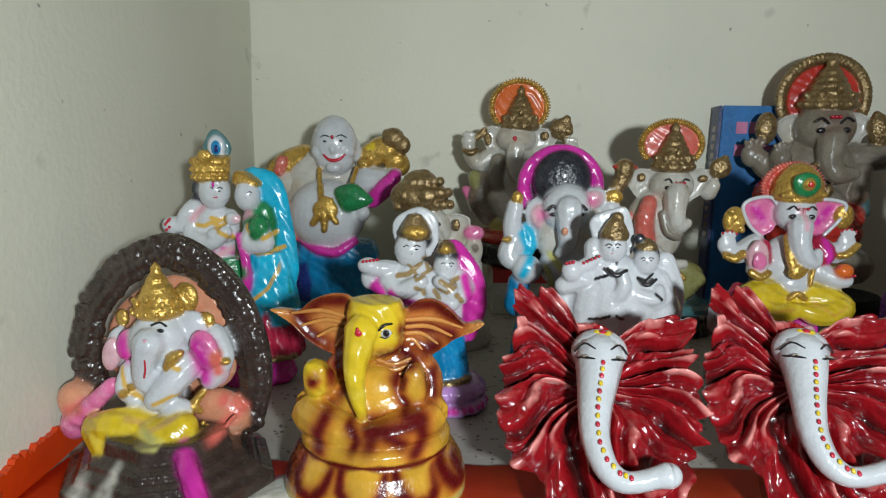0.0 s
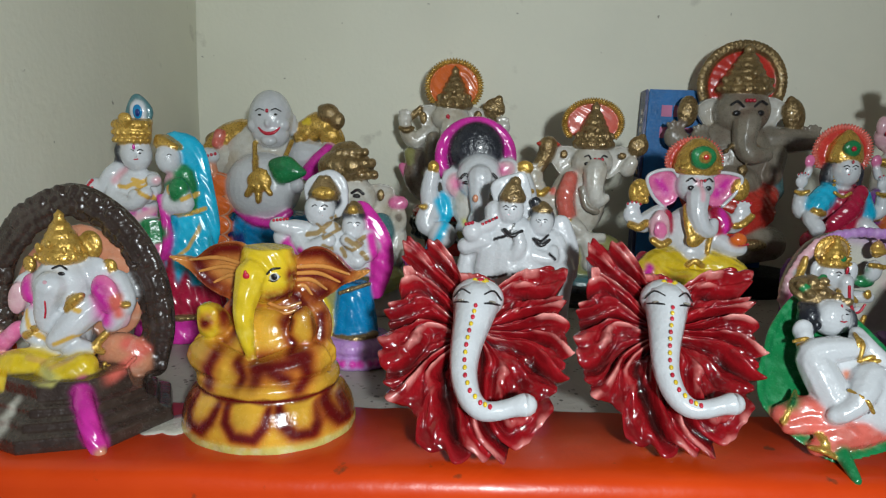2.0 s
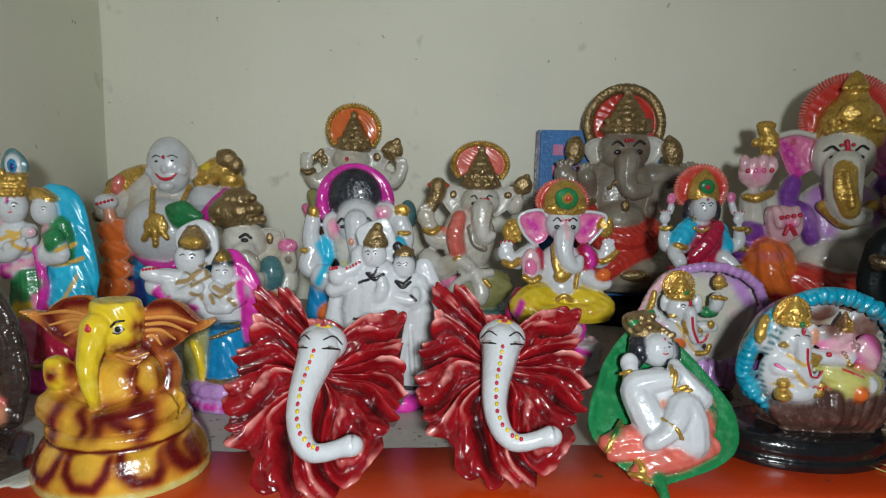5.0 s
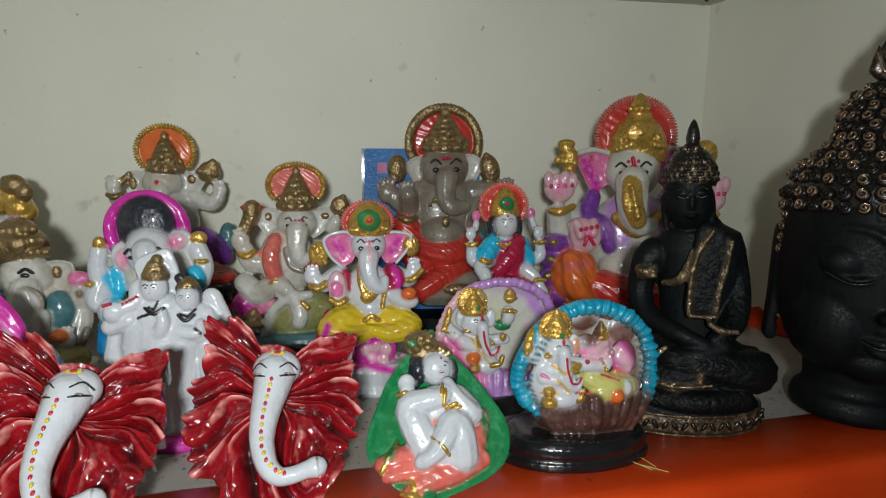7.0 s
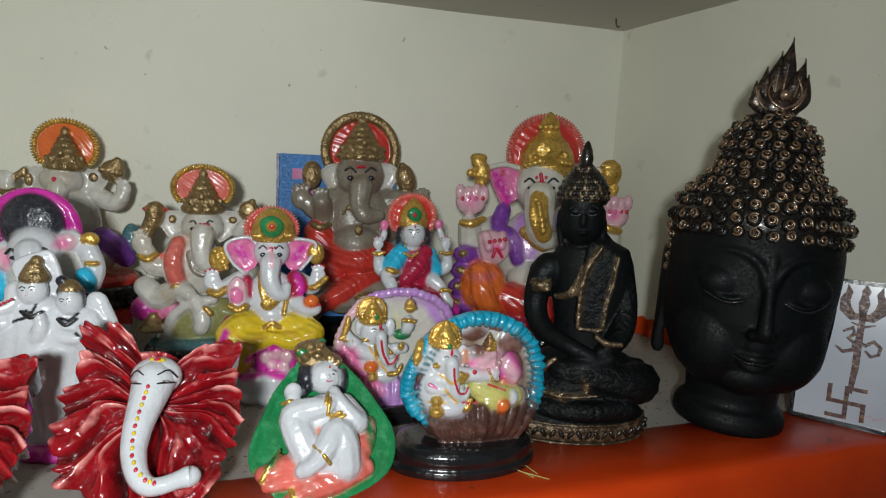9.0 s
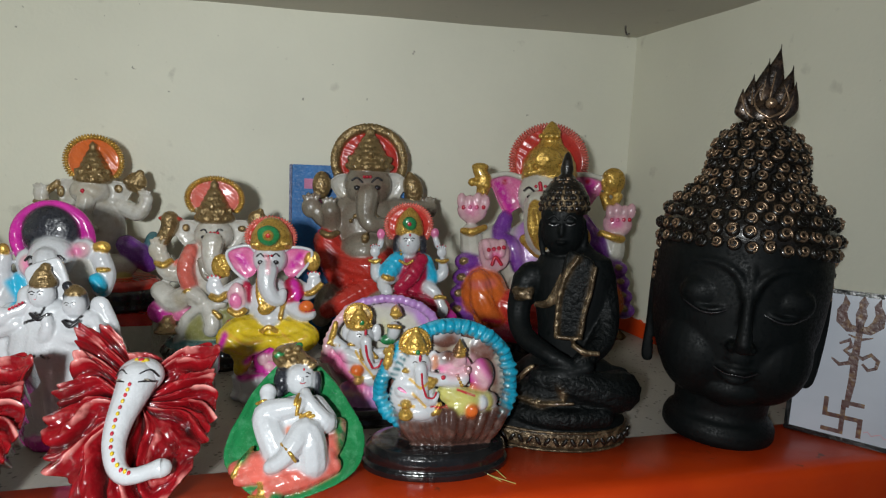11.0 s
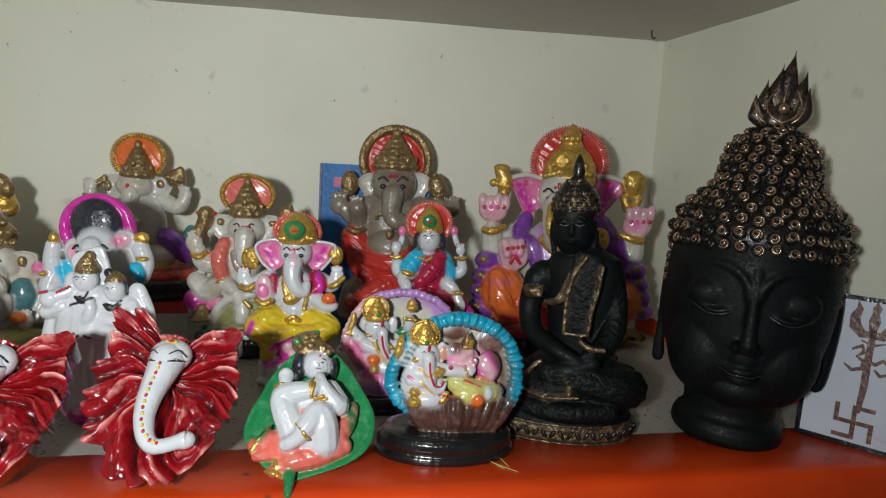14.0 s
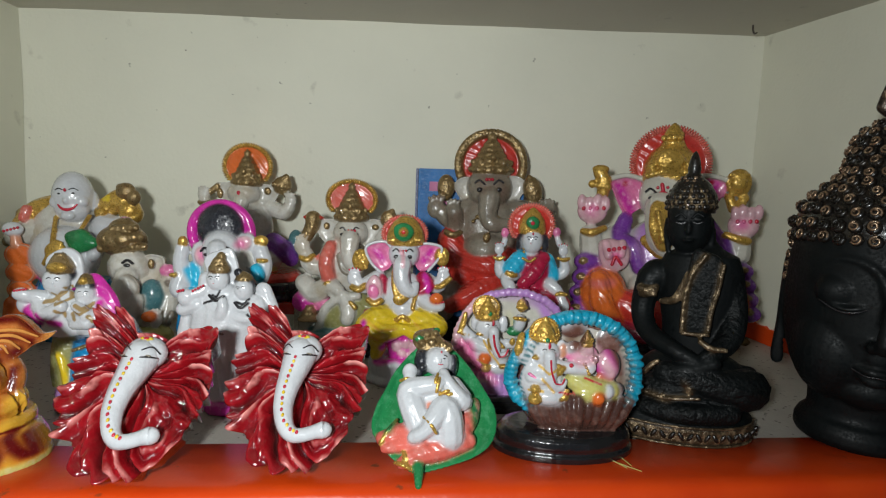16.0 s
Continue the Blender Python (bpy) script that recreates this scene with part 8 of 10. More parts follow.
s.ball("stone", (-60.4, -3.2, 192.2), (8.4, 5.1, 9.3))
s.tube("stone", [(-63.5, -4.1, 196, 2), (-66.4, -5.3, 201, 1.7)])
s.tube("stone", [(-61.5, -4.1, 196.8, 2), (-62.5, -5.3, 202.9, 1.7)])
s.tube("stone", [(-59.3, -4.1, 196.9, 2), (-58.2, -5.3, 203, 1.7)])
s.tube("stone", [(-57.2, -4.1, 196.2, 2), (-54.2, -5.3, 201.4, 1.7)])
s.tube("bronze", [(-65.3, -6.5, 181.5, 2.9), (-57.1, -10.4, 178.8, 3.2), (-49.9, -6.5, 182, 2.9)])
s.tube("bronze", [(-58.6, 0, 190.8, 4.5), (-44.9, 0, 201.8, 4.5), (-41.9, 0, 206.4, 3.2)])
s.tube("stone", [(27, 6.5, 178.5, 11), (46, 3.2, 170, 11), (54.8, 0, 176.5, 9.1), (57.5, 0, 182.7, 7.8)])
s.ball("stone", (58.7, -2.6, 187.2), (8.4, 5.1, 9.3))
s.tube("stone", [(55.4, -3.4, 191, 2), (52.2, -4.7, 196, 1.7)])
s.tube("stone", [(57.4, -3.4, 191.8, 2), (56, -4.7, 197.8, 1.7)])
s.tube("stone", [(59.6, -3.4, 191.8, 2), (60.2, -4.7, 197.9, 1.7)])
s.tube("stone", [(61.6, -3.4, 191.2, 2), (64.2, -4.7, 196.4, 1.7)])
s.ball("bronze", (47.1, 0, 207.8), (13, 5.8, 13))
s.ball("bronze", (52, 0, 218.4), (5.2, 3.9, 5.8))
s.dots("bronze", (36.3, -3.2, 208.9), (56.2, -3.2, 205.1), 5, 4.2, 0)
s.tube("bronze", [(50.7, 0, 197.5, 4.5), (55.6, 0, 190.1, 3.9)])
s.tube("smoke", [(-39.7, -6.5, 145.9, 13), (-45, -9.7, 124.3, 14.9), (-32.1, -9.7, 109.3, 16.2)])
s.tube("olive", [(-51.9, -9.7, 151.7, 7.8), (-45.1, -11.7, 136.8, 9.7), (-35.5, -11.7, 124.8, 8.4)])
s.tube("purple", [(38.4, -13, 130.8, 13), (51.2, -13, 119.1, 14.3), (61.2, -9.7, 106.8, 11)])
s.ball("teal", (66.5, -3.2, 128.1), (11, 9.7, 19.4))
s.tube("stone", [(-23, -13, 125.4, 14.3), (2.7, -19.4, 105.5, 16.2), (36.5, -13, 106.1, 14.3)])
s.tube("lemon", [(-21.9, -16.2, 97.9, 11.7), (9.4, -19.4, 90.3, 13), (33.8, -16.2, 97.1, 11)])
s.tube("pink", [(-61.3, -6.5, 135.8, 5.2), (-54.6, -7.8, 123.8, 5.8), (-48, -7.8, 108.4, 5.2)])
s.tube("smoke", [(-24.7, -9.7, 170.9, 8.4), (-26.8, -13, 146.7, 8.4), (-19.8, -14.3, 125.6, 7.1)])
s.stand("tall_elephant_figurine", (0.088, 0.752, 0.0), "tall grey elephant-headed figurine with orange halo on ornate black base", "figurine", voxel=1.4)

s = Figure()
s.turned("black", (2, 0, 0), [(56, 0), (58, 4), (56, 10), (60, 16), (58, 22), (52, 26), (3, 26)], 0.7, flutes=22, bite=0.05)
s.turned("teal", (2, 0, 25), [(55, 0), (54, 4), (48, 8), (3, 9)], 0.7)
s.halo("gold", "coral", (2, 9.2, 194.5), 30, 23.3, 4.3, 52, 4.9, 1.0, -40, 220)
s.crown("bronze", (2.8, 0, 168.3), 20.2, 49, 5)
s.ball("stone", (2.5, -3.1, 153.1), (22, 17.7, 18.4))
s.plate("stone", [(-15.7, 167.2), (-30.6, 169.8), (-42.8, 162.1), (-38.9, 149), (-25.5, 134.4), (-14.5, 137.6), (-10.3, 152.5)], 0, 4.9, dome=2.8, cup=True)
s.plate("stone", [(17.6, 165.1), (30.3, 171.4), (44.6, 167.3), (46.1, 156.7), (33.3, 144.3), (19, 135), (14.8, 150)], 0, 4.9, dome=2.8, cup=True)
s.ball("bronze", (-28, -3.7, 160.8), (4.3, 2.4, 4.9))
s.ball("bronze", (33.4, -3.7, 161), (4.9, 2.4, 4.3))
s.tube("line", [(-8.5, -20.2, 159.9, 0.9), (-4.7, -20.2, 161.1, 0.9), (-1.5, -20.2, 156.2, 0.9)])
s.ball("line", (-5.9, -20.2, 152.4), (2.8, 1.5, 2.1))
s.tube("line", [(14.2, -20.2, 160.4, 0.9), (10.4, -20.2, 161.4, 0.9), (7.1, -20.2, 156.4, 0.9)])
s.ball("line", (11.5, -20.2, 152.7), (2.8, 1.5, 2.1))
s.dots("rouge", (2, -20.8, 157.3), (9.6, -20.8, 157.4), 3, 1.8, 0)
s.dots("rouge", (-1, -23.9, 140.7), (9.3, -23.9, 141.5), 4, 1.8, 0)
s.ball("rouge", (4.8, -22, 149.3), (1.8, 1.2, 4.9))
s.tube("stone", [(3.9, -18.4, 146, 12.9), (3, -23.3, 129, 10.4), (7.1, -23.9, 114.5, 8), (15.2, -23.3, 117.4, 5.5)])
s.ball("stone", (-9.4, 3.1, 110), (30.6, 21.4, 39.8))
s.tube("stone", [(-31.6, 3.1, 110, 14.1), (-47.4, 0, 110.4, 12.2), (-55, -1.5, 125.4, 9.8)])
s.ball("stone", (-58.6, -3.1, 134.4), (10.4, 6.2, 11.4))
s.tube("stone", [(-61.9, -4.1, 139.4, 2.5), (-64.8, -5.7, 146, 2.1)])
s.tube("stone", [(-59.6, -4.1, 140.3, 2.5), (-60.4, -5.7, 148.2, 2.1)])
s.tube("stone", [(-57.1, -4.1, 140.4, 2.5), (-55.6, -5.7, 148.3, 2.1)])
s.tube("stone", [(-54.8, -4.1, 139.5, 2.5), (-51.2, -5.7, 146.3, 2.1)])
s.tube("gold", [(-59.1, -9.2, 120.6, 3.1), (-50.4, -13.5, 118.4, 3.4), (-43.1, -9.2, 123.7, 3.1)])
s.tube("bronze", [(-53.7, 0, 145.8, 8), (-46.9, 0, 160.6, 9.2), (-45.4, 0, 169.4, 10.4)])
s.ball("red", (-45.3, -0.6, 171.2), (13.5, 6.7, 3.1))
s.tube("coral", [(-21.2, -12.2, 136.1, 8), (-25.9, -18.4, 116.4, 9.8), (-22, -18.4, 95.9, 9.2)])
s.tube("coral", [(-36.1, -3.1, 119.9, 5.5), (-38.9, -3.1, 110.9, 5.5)])
s.tube("stone", [(41.7, 3.1, 147.2, 9.2), (44.7, 0, 153.7, 7.3)])
s.ball("bronze", (50.4, 0, 172), (11, 6.1, 11))
s.ball("bronze", (53.8, 0, 181.2), (4.3, 3.7, 4.3))
s.tube("stone", [(-55.3, -3.1, 87.1, 12.2), (-41, -9.2, 76.3, 13.5), (-20.7, -18.4, 87, 11.6), (-9.2, -24.5, 82.2, 8.6)])
s.ball("stone", (-15.8, -25.7, 84), (7.3, 4.4, 8.1))
s.tube("stone", [(-18.3, -26.4, 80.7, 1.8), (-20.5, -27.5, 76.3, 1.5)])
s.tube("stone", [(-16.6, -26.4, 80.1, 1.8), (-17.3, -27.5, 74.8, 1.5)])
s.tube("stone", [(-14.8, -26.4, 80, 1.8), (-13.9, -27.5, 74.7, 1.5)])
s.tube("stone", [(-13.2, -26.4, 80.7, 1.8), (-10.7, -27.5, 76.2, 1.5)])
s.tube("gold", [(-28, -23.9, 88.2, 2.8), (-22.3, -26.3, 91.5, 3.1), (-15.9, -24.5, 92.6, 2.8)])
s.ball("hot", (-56.4, -6.1, 63.9), (14.1, 10.4, 14.1))
s.ball("pink", (-31.6, -9.2, 64.2), (11, 9.2, 12.2))
s.turned("bronze", (-46.3, -15.3, 42), [(15.3, 0), (15.3, 2.4), (10.4, 5.5), (9.2, 10.4), (5.5, 13.5), (3.7, 18.4)], 1.0)
s.ball("olive", (2.8, -9.2, 51.4), (39.8, 21.4, 24.5), -20)
s.tube("stone", [(-34.7, -18.4, 33.5, 5.5), (-25.7, -23.3, 58.5, 5.5), (-6.4, -26.3, 73.7, 5.5), (15.3, -24.5, 76, 4.9)])
s.tube("stone", [(-1.1, -24.5, 73.2, 9.2), (4.9, -30.6, 56.7, 9.2), (3.6, -31.8, 48.2, 8.6)])
s.tube("gold", [(7.9, -34.3, 69.4, 2.8), (13.4, -34.9, 63.6, 3.1)])
s.tube("olive", [(14.3, -12.2, 64.2, 13.5), (31.5, -15.3, 58.5, 11), (37, -12.2, 57.6, 6.1)])
s.tube("smoke", [(-9.3, -21.4, 125.8, 3.7), (-3.7, -24.5, 108.7, 4), (7.2, -25.7, 103, 3.7)])
s.stand("reclining_elephant_figurine", (0.238, 0.672, 0.0), "grey elephant-headed figurine with coral halo on a black oval base", "figurine", voxel=1.4)

s = Figure()
s.turned("matt", (0, 0, 0), [(78, 0), (80, 6), (76, 18), (70, 26), (3, 26)], 0.6)
s.halo("bronze", "red", (-12.7, 13.9, 245.7), 45.3, 43.9, 8.3, 44, 8.3, 1.2, -40, 220)
s.crown("bronze", (-13.6, 0, 233.5), 28.6, 57.8, 5)
s.ball("smoke", (-15.5, -4.6, 214.4), (31.4, 26.8, 28.6))
s.plate("stone", [(-40.2, 226.9), (-55.9, 226.4), (-64.5, 215), (-54.9, 197.4), (-41.2, 191.1), (-32.8, 207)], 0, 8.3, dome=4.6, cup=True)
s.plate("stone", [(9.1, 228.4), (24.7, 231.2), (36.5, 220.4), (28.4, 200), (15.3, 190.6), (5.5, 208.2)], 0, 8.3, dome=4.6, cup=True)
s.tube("line", [(-37.3, -30.5, 220.7, 1.4), (-31.4, -30.5, 224.3, 1.4), (-24.3, -30.5, 218.9, 1.4)])
s.ball("line", (-30.9, -30.5, 211.4), (4.2, 2.3, 3.2))
s.tube("line", [(0.8, -30.5, 221.9, 1.4), (-5.5, -30.5, 225.1, 1.4), (-12.1, -30.5, 219.3, 1.4)])
s.ball("line", (-4.9, -30.5, 212.2), (4.2, 2.3, 3.2))
s.tube("smoke", [(-17, -25.9, 201.7, 15.7), (-18.9, -32.3, 178.1, 12.5), (-12.3, -37, 165.6, 11.1), (5.6, -32.3, 165.8, 8.3)])
s.dots("rouge", (-22.1, -32.3, 225.5), (-14.3, -32.3, 225.7), 3, 2.3, 0)
s.ball("smoke", (-16.6, 4.6, 153), (48.5, 30.5, 55.4))
s.ball("smoke", (-19.6, -13.9, 127.7), (32.3, 27.7, 27.7))
s.ball("bronze", (-19.6, -38.8, 148.2), (5.5, 3.7, 6.5))
s.dots("bronze", (-38.1, -32.3, 168.8), (1.2, -32.3, 167.8), 9, 3.2, -13.9)
s.tube("smoke", [(-49.5, 4.6, 179.3, 18.5), (-67.5, 0, 170, 15.7), (-81.3, -2.3, 178.7, 12)])
s.ball("smoke", (-88.2, -3.7, 183.1), (12.9, 7.8, 14.2))
s.tube("smoke", [(-93.3, -5, 189.2, 3.1), (-98.2, -6.9, 197.3, 2.6)])
s.tube("smoke", [(-90.2, -5, 190.4, 3.1), (-92.1, -6.9, 200.2, 2.6)])
s.tube("smoke", [(-86.7, -5, 190.5, 3.1), (-85.4, -6.9, 200.4, 2.6)])
s.tube("smoke", [(-83.5, -5, 189.5, 3.1), (-79.2, -6.9, 197.9, 2.6)])
s.ball("bronze", (-75.6, 0, 212.4), (12, 9.2, 18.5))
s.ball("bronze", (-74.7, 0, 224.4), (5.5, 4.6, 6.5))
s.tube("smoke", [(-60.8, -9.2, 161.9, 12.9), (-64, -18.5, 180.2, 12)])
s.ball("smoke", (-65.1, -20.3, 182.5), (11.1, 6.7, 12.2))
s.tube("smoke", [(-69.4, -21.4, 187.6, 2.7), (-73.6, -23.1, 194.5, 2.2)])
s.tube("smoke", [(-66.8, -21.4, 188.7, 2.7), (-68.5, -23.1, 196.9, 2.2)])
s.tube("smoke", [(-63.9, -21.4, 188.8, 2.7), (-62.9, -23.1, 197.1, 2.2)])
s.tube("smoke", [(-61.1, -21.4, 187.9, 2.7), (-57.6, -23.1, 195, 2.2)])
s.tube("bronze", [(-74.3, -23.1, 152.9, 3.7), (-65.5, -27.7, 149.2, 4.2), (-54.4, -23.1, 152.2, 3.7)])
s.tube("smoke", [(23.1, 4.6, 181.5, 17.6), (49.6, 0, 182.6, 14.8), (67.3, -2.3, 183.3, 12)])
s.ball("smoke", (67.8, -3.7, 185.7), (11.1, 6.7, 12.2))
s.tube("smoke", [(63, -4.8, 190.9, 2.7), (58.4, -6.5, 197.9, 2.2)])
s.tube("smoke", [(65.8, -4.8, 192, 2.7), (63.6, -6.5, 200.4, 2.2)])
s.tube("smoke", [(68.8, -4.8, 192.1, 2.7), (69.4, -6.5, 200.6, 2.2)])
s.tube("smoke", [(71.6, -4.8, 191.2, 2.7), (74.8, -6.5, 198.4, 2.2)])
s.ball("bronze", (45.9, 0, 211.8), (12.9, 9.2, 20.3), -15)
s.ball("bronze", (40.6, 0, 228.1), (5.1, 4.6, 6))
s.tube("smoke", [(26.5, -9.2, 164.6, 13.9), (21.7, -18.5, 142.9, 12)])
s.tube("teal", [(-47.2, 0, 170.6, 6.5), (-47.8, -4.6, 143.9, 6.5)])
s.tube("teal", [(22.8, -9.2, 146.5, 13.9), (28.4, -9.2, 124, 13.9)])
s.tube("red", [(-66.7, -9.2, 139.3, 19.4), (-57.1, -13.9, 113.1, 20.3), (-47.6, -18.5, 91.4, 18.5)])
s.tube("red", [(-48.4, -18.5, 114, 18.5), (-13.3, -27.7, 107.3, 21.3), (14, -18.5, 115.8, 18.5)])
s.tube("red", [(14.2, -23.1, 98.5, 15.7), (-30.4, -37, 72.8, 16.6), (-64.8, -37, 54, 12)])
s.tube("smoke", [(-38.1, -27.7, 61.8, 23.1), (-2.6, -27.7, 62.8, 25), (24.8, -23.1, 62.6, 21.3)])
s.tube("smoke", [(-65, -27.7, 70.1, 16.6), (-73, -27.7, 42.8, 13.9)])
s.ball("bronze", (-5.3, -51.8, 65.4), (18.5, 5.5, 6.5))
s.stand("brown_elephant_figurine", (0.437, 0.752, 0.0), "dusty brown elephant-headed figurine with a gold-rimmed red halo", "figurine", voxel=1.5)

s = Figure()
s.turned("white", (0, -4, 0), [(40, 0), (42, 4), (38, 10), (40, 24), (36, 30), (3, 31)], 0.75, flutes=10, bite=0.08)
s.halo("coral", "red", (-3.3, 6.7, 163.6), 23.7, 19.4, 3.2, 36, 3.8, 1.0, -40, 220)
s.turned("gold", (-2, -1.3, 152.7), [(19.9, 0), (21, 5.4), (19.4, 14.8), (14, 24.2), (7, 30.2), (1.1, 31.8)], 0.8)
s.plate("green", [(-14.3, 167.5), (-13.2, 173.7), (-4.8, 177.7), (3.7, 174.9), (7.4, 167.9), (3.8, 160.7), (-3.4, 157.6), (-11.4, 161.2)], -19.9, 3.8, dome=2.7)
s.ball("gold", (-3.5, -23.2, 168), (4.6, 2.2, 4.6))
s.ball("red", (-3.6, -25.3, 168.2), (2.4, 1.3, 2.4))
s.dots("gold", (-19.2, -14, 157.9), (13.9, -14, 159.2), 10, 2.4, 0)
s.ball("white", (-3.2, -4, 142.6), (16.7, 15.1, 16.7))
s.plate("pink", [(-16.9, 147.3), (-24.3, 154.5), (-38.9, 152.2), (-44.9, 145.7), (-38.9, 131.5), (-29, 122.4), (-19.2, 125.1), (-14.8, 135.6)], -1.3, 4.3, dome=2.4, cup=True)
s.plate("pink", [(8.1, 147.6), (18.2, 153.6), (33.7, 151.9), (37.6, 148), (33.9, 137.2), (23.8, 125.1), (13.6, 123.8), (7.8, 134.4)], -1.3, 4.3, dome=2.4, cup=True)
s.tube("white", [(-16.9, -2.2, 148, 1.6), (-24.3, -2.2, 155.1, 1.6), (-38.9, -2.2, 152.8, 1.6), (-45.4, -2.2, 145.8, 1.6), (-38.8, -2.2, 131.1, 1.6), (-29, -2.2, 121.8, 1.6)])
s.tube("white", [(8.1, -2.2, 148.3, 1.6), (18.2, -2.2, 154.2, 1.6), (33.6, -2.2, 152.6, 1.6), (38.1, -2.2, 148.1, 1.6), (33.9, -2.2, 136.8, 1.6), (23.8, -2.2, 124.5, 1.6)])
s.tube("line", [(-14.7, -18.3, 147.1, 0.7), (-11.3, -18.3, 149.7, 0.7), (-7.9, -18.3, 146.6, 0.7)])
s.ball("line", (-11.2, -18.8, 141.1), (2.7, 1.3, 2.2))
s.tube("line", [(6.7, -18.3, 147.3, 0.7), (3.3, -18.3, 149.8, 0.7), (-0.1, -18.3, 146.7, 0.7)])
s.ball("line", (3.4, -18.8, 141.2), (2.7, 1.3, 2.2))
s.dots("rouge", (-6.5, -19.9, 147.4), (-0.6, -19.9, 148), 3, 1.3, 0)
s.ball("rouge", (-3.5, -19.9, 145.4), (1.1, 1.1, 3.2))
s.tube("white", [(-4.3, -17.8, 133, 10.2), (-4.7, -22.6, 119.8, 8.6), (0.8, -24.2, 107.2, 7.3), (8.2, -23.2, 104.3, 5.9), (10.6, -21.5, 111.7, 4.3)])
s.ball("rouge", (-10.4, -16.2, 125), (1.3, 1.6, 4.3))
s.ball("white", (-2.6, 0, 94.1), (24.8, 17.8, 29.6))
s.ball("white", (-2.5, -10.8, 83.3), (16.2, 11.8, 11.8))
s.tube("white", [(-31.5, 0, 113, 10.2), (-46, -2.7, 105.7, 9.2), (-54.3, -4, 108.7, 7)])
s.ball("white", (-56.6, -5.4, 114.1), (8.1, 4.8, 8.9))
s.tube("white", [(-59.4, -6.2, 118.1, 1.9), (-61.9, -7.4, 123.4, 1.6)])
s.ball("rouge", (-61.9, -8.8, 123.9), (1, 0.8, 1.3))
s.tube("white", [(-57.5, -6.2, 118.8, 1.9), (-58.4, -7.4, 125.1, 1.6)])
s.ball("rouge", (-58.3, -8.8, 125.7), (1, 0.8, 1.3))
s.tube("white", [(-55.6, -6.2, 118.8, 1.9), (-54.5, -7.4, 125.1, 1.6)])
s.ball("rouge", (-54.4, -8.8, 125.7), (1, 0.8, 1.3))
s.tube("white", [(-53.7, -6.2, 118.1, 1.9), (-51, -7.4, 123.4, 1.6)])
s.ball("rouge", (-50.7, -8.8, 124), (1, 0.8, 1.3))
s.ball("gold", (-50.6, 0, 133.9), (9.7, 4.8, 12.4))
s.tube("gold", [(-58.6, -10.8, 104.9, 3.2), (-51.2, -13.5, 102.9, 3.5), (-44.3, -10.8, 107.4, 3)])
s.dots("gold", (-54.4, -3.2, 142), (-44.8, -3.2, 126.6), 4, 3.2, 0)
s.tube("white", [(-28.8, -5.4, 98.3, 9.2), (-33.3, -13.5, 94.9, 8.6)])
s.plate("blush", [(-41.5, 98.4), (-42.2, 111.2), (-35.6, 120.1), (-28.4, 116.3), (-25.5, 106), (-27.1, 94.4), (-35.5, 91.9)], -17.2, 4.3, dome=2.7)
s.plate("pink", [(-39.6, 99.5), (-38.9, 108.4), (-33, 109.6), (-28.2, 101.9), (-32.9, 95.6)], -22.1, 1.6, dome=1.1)
s.tube("gold", [(-40.1, -20.5, 93.5, 3), (-32.9, -22.6, 89.8, 3.2), (-25.8, -20.5, 93.3, 3)])
s.tube("white", [(21.5, 0, 112.8, 9.7), (34.4, -2.7, 107.8, 8.6), (39.9, -4, 116.2, 7)])
s.ball("white", (40.5, -5.4, 119.1), (7.5, 4.5, 8.3))
s.tube("white", [(37.5, -6.1, 123, 1.8), (34.7, -7.3, 128.1, 1.5)])
s.ball("rouge", (34.4, -8.5, 128.6), (1, 0.8, 1.2))
s.tube("white", [(39.4, -6.1, 123.7, 1.8), (38.2, -7.3, 129.7, 1.5)])
s.ball("rouge", (38, -8.5, 130.3), (1, 0.8, 1.2))
s.tube("white", [(41.4, -6.1, 123.7, 1.8), (42.1, -7.3, 129.8, 1.5)])
s.ball("rouge", (42.1, -8.5, 130.3), (1, 0.8, 1.2))
s.tube("white", [(43.3, -6.1, 123, 1.8), (45.7, -7.3, 128.1, 1.5)])
s.ball("rouge", (45.8, -8.5, 128.7), (1, 0.8, 1.2))
s.ball("gold", (38.7, 0, 139.8), (8.1, 4.3, 10.8))
s.tube("gold", [(33.9, -10.8, 108.1, 2.7), (39.4, -12.4, 109.7, 3), (48, -9.7, 117.2, 2.7)])
s.tube("gold", [(21.2, -13.5, 96.8, 2.7), (26.2, -16.2, 94.7, 3)])
s.tube("white", [(16.3, -8.1, 95.7, 9.2), (28.8, -16.2, 89.3, 8.1), (36.4, -17.8, 89, 7)])
s.ball("orange", (33.4, -21.5, 97.1), (7.5, 5.9, 6.5))
s.dots("rouge", (33.2, -25.3, 93.5), (40.9, -23.7, 94.1), 4, 1.3, 0)
s.tube("crimson", [(18.6, -5.4, 116.5, 8.1), (23.8, -8.1, 109, 8.1), (16.1, -10.8, 101.6, 6.5)])
s.tube("crimson", [(-26.4, -5.4, 114, 5.9), (-26.2, -8.1, 101.5, 6.5)])
s.tube("gold", [(-12.8, -16.2, 123.7, 3.2), (-11.4, -23.2, 107.1, 3.5), (-3.9, -24.8, 94.5, 3.8), (8.2, -21.5, 109.2, 3.2)])
s.ball("gold", (-6.4, -26.4, 96.2), (7, 3.2, 6.5))
s.dots("gold", (10.9, -17.8, 100.5), (8.5, -20.5, 85.4), 6, 2.4, 0)
s.tube("gold", [(-8.6, -24.8, 73.8, 2.4), (-2.5, -25.8, 77.8, 2.7), (3.7, -24.8, 73.5, 2.4)])
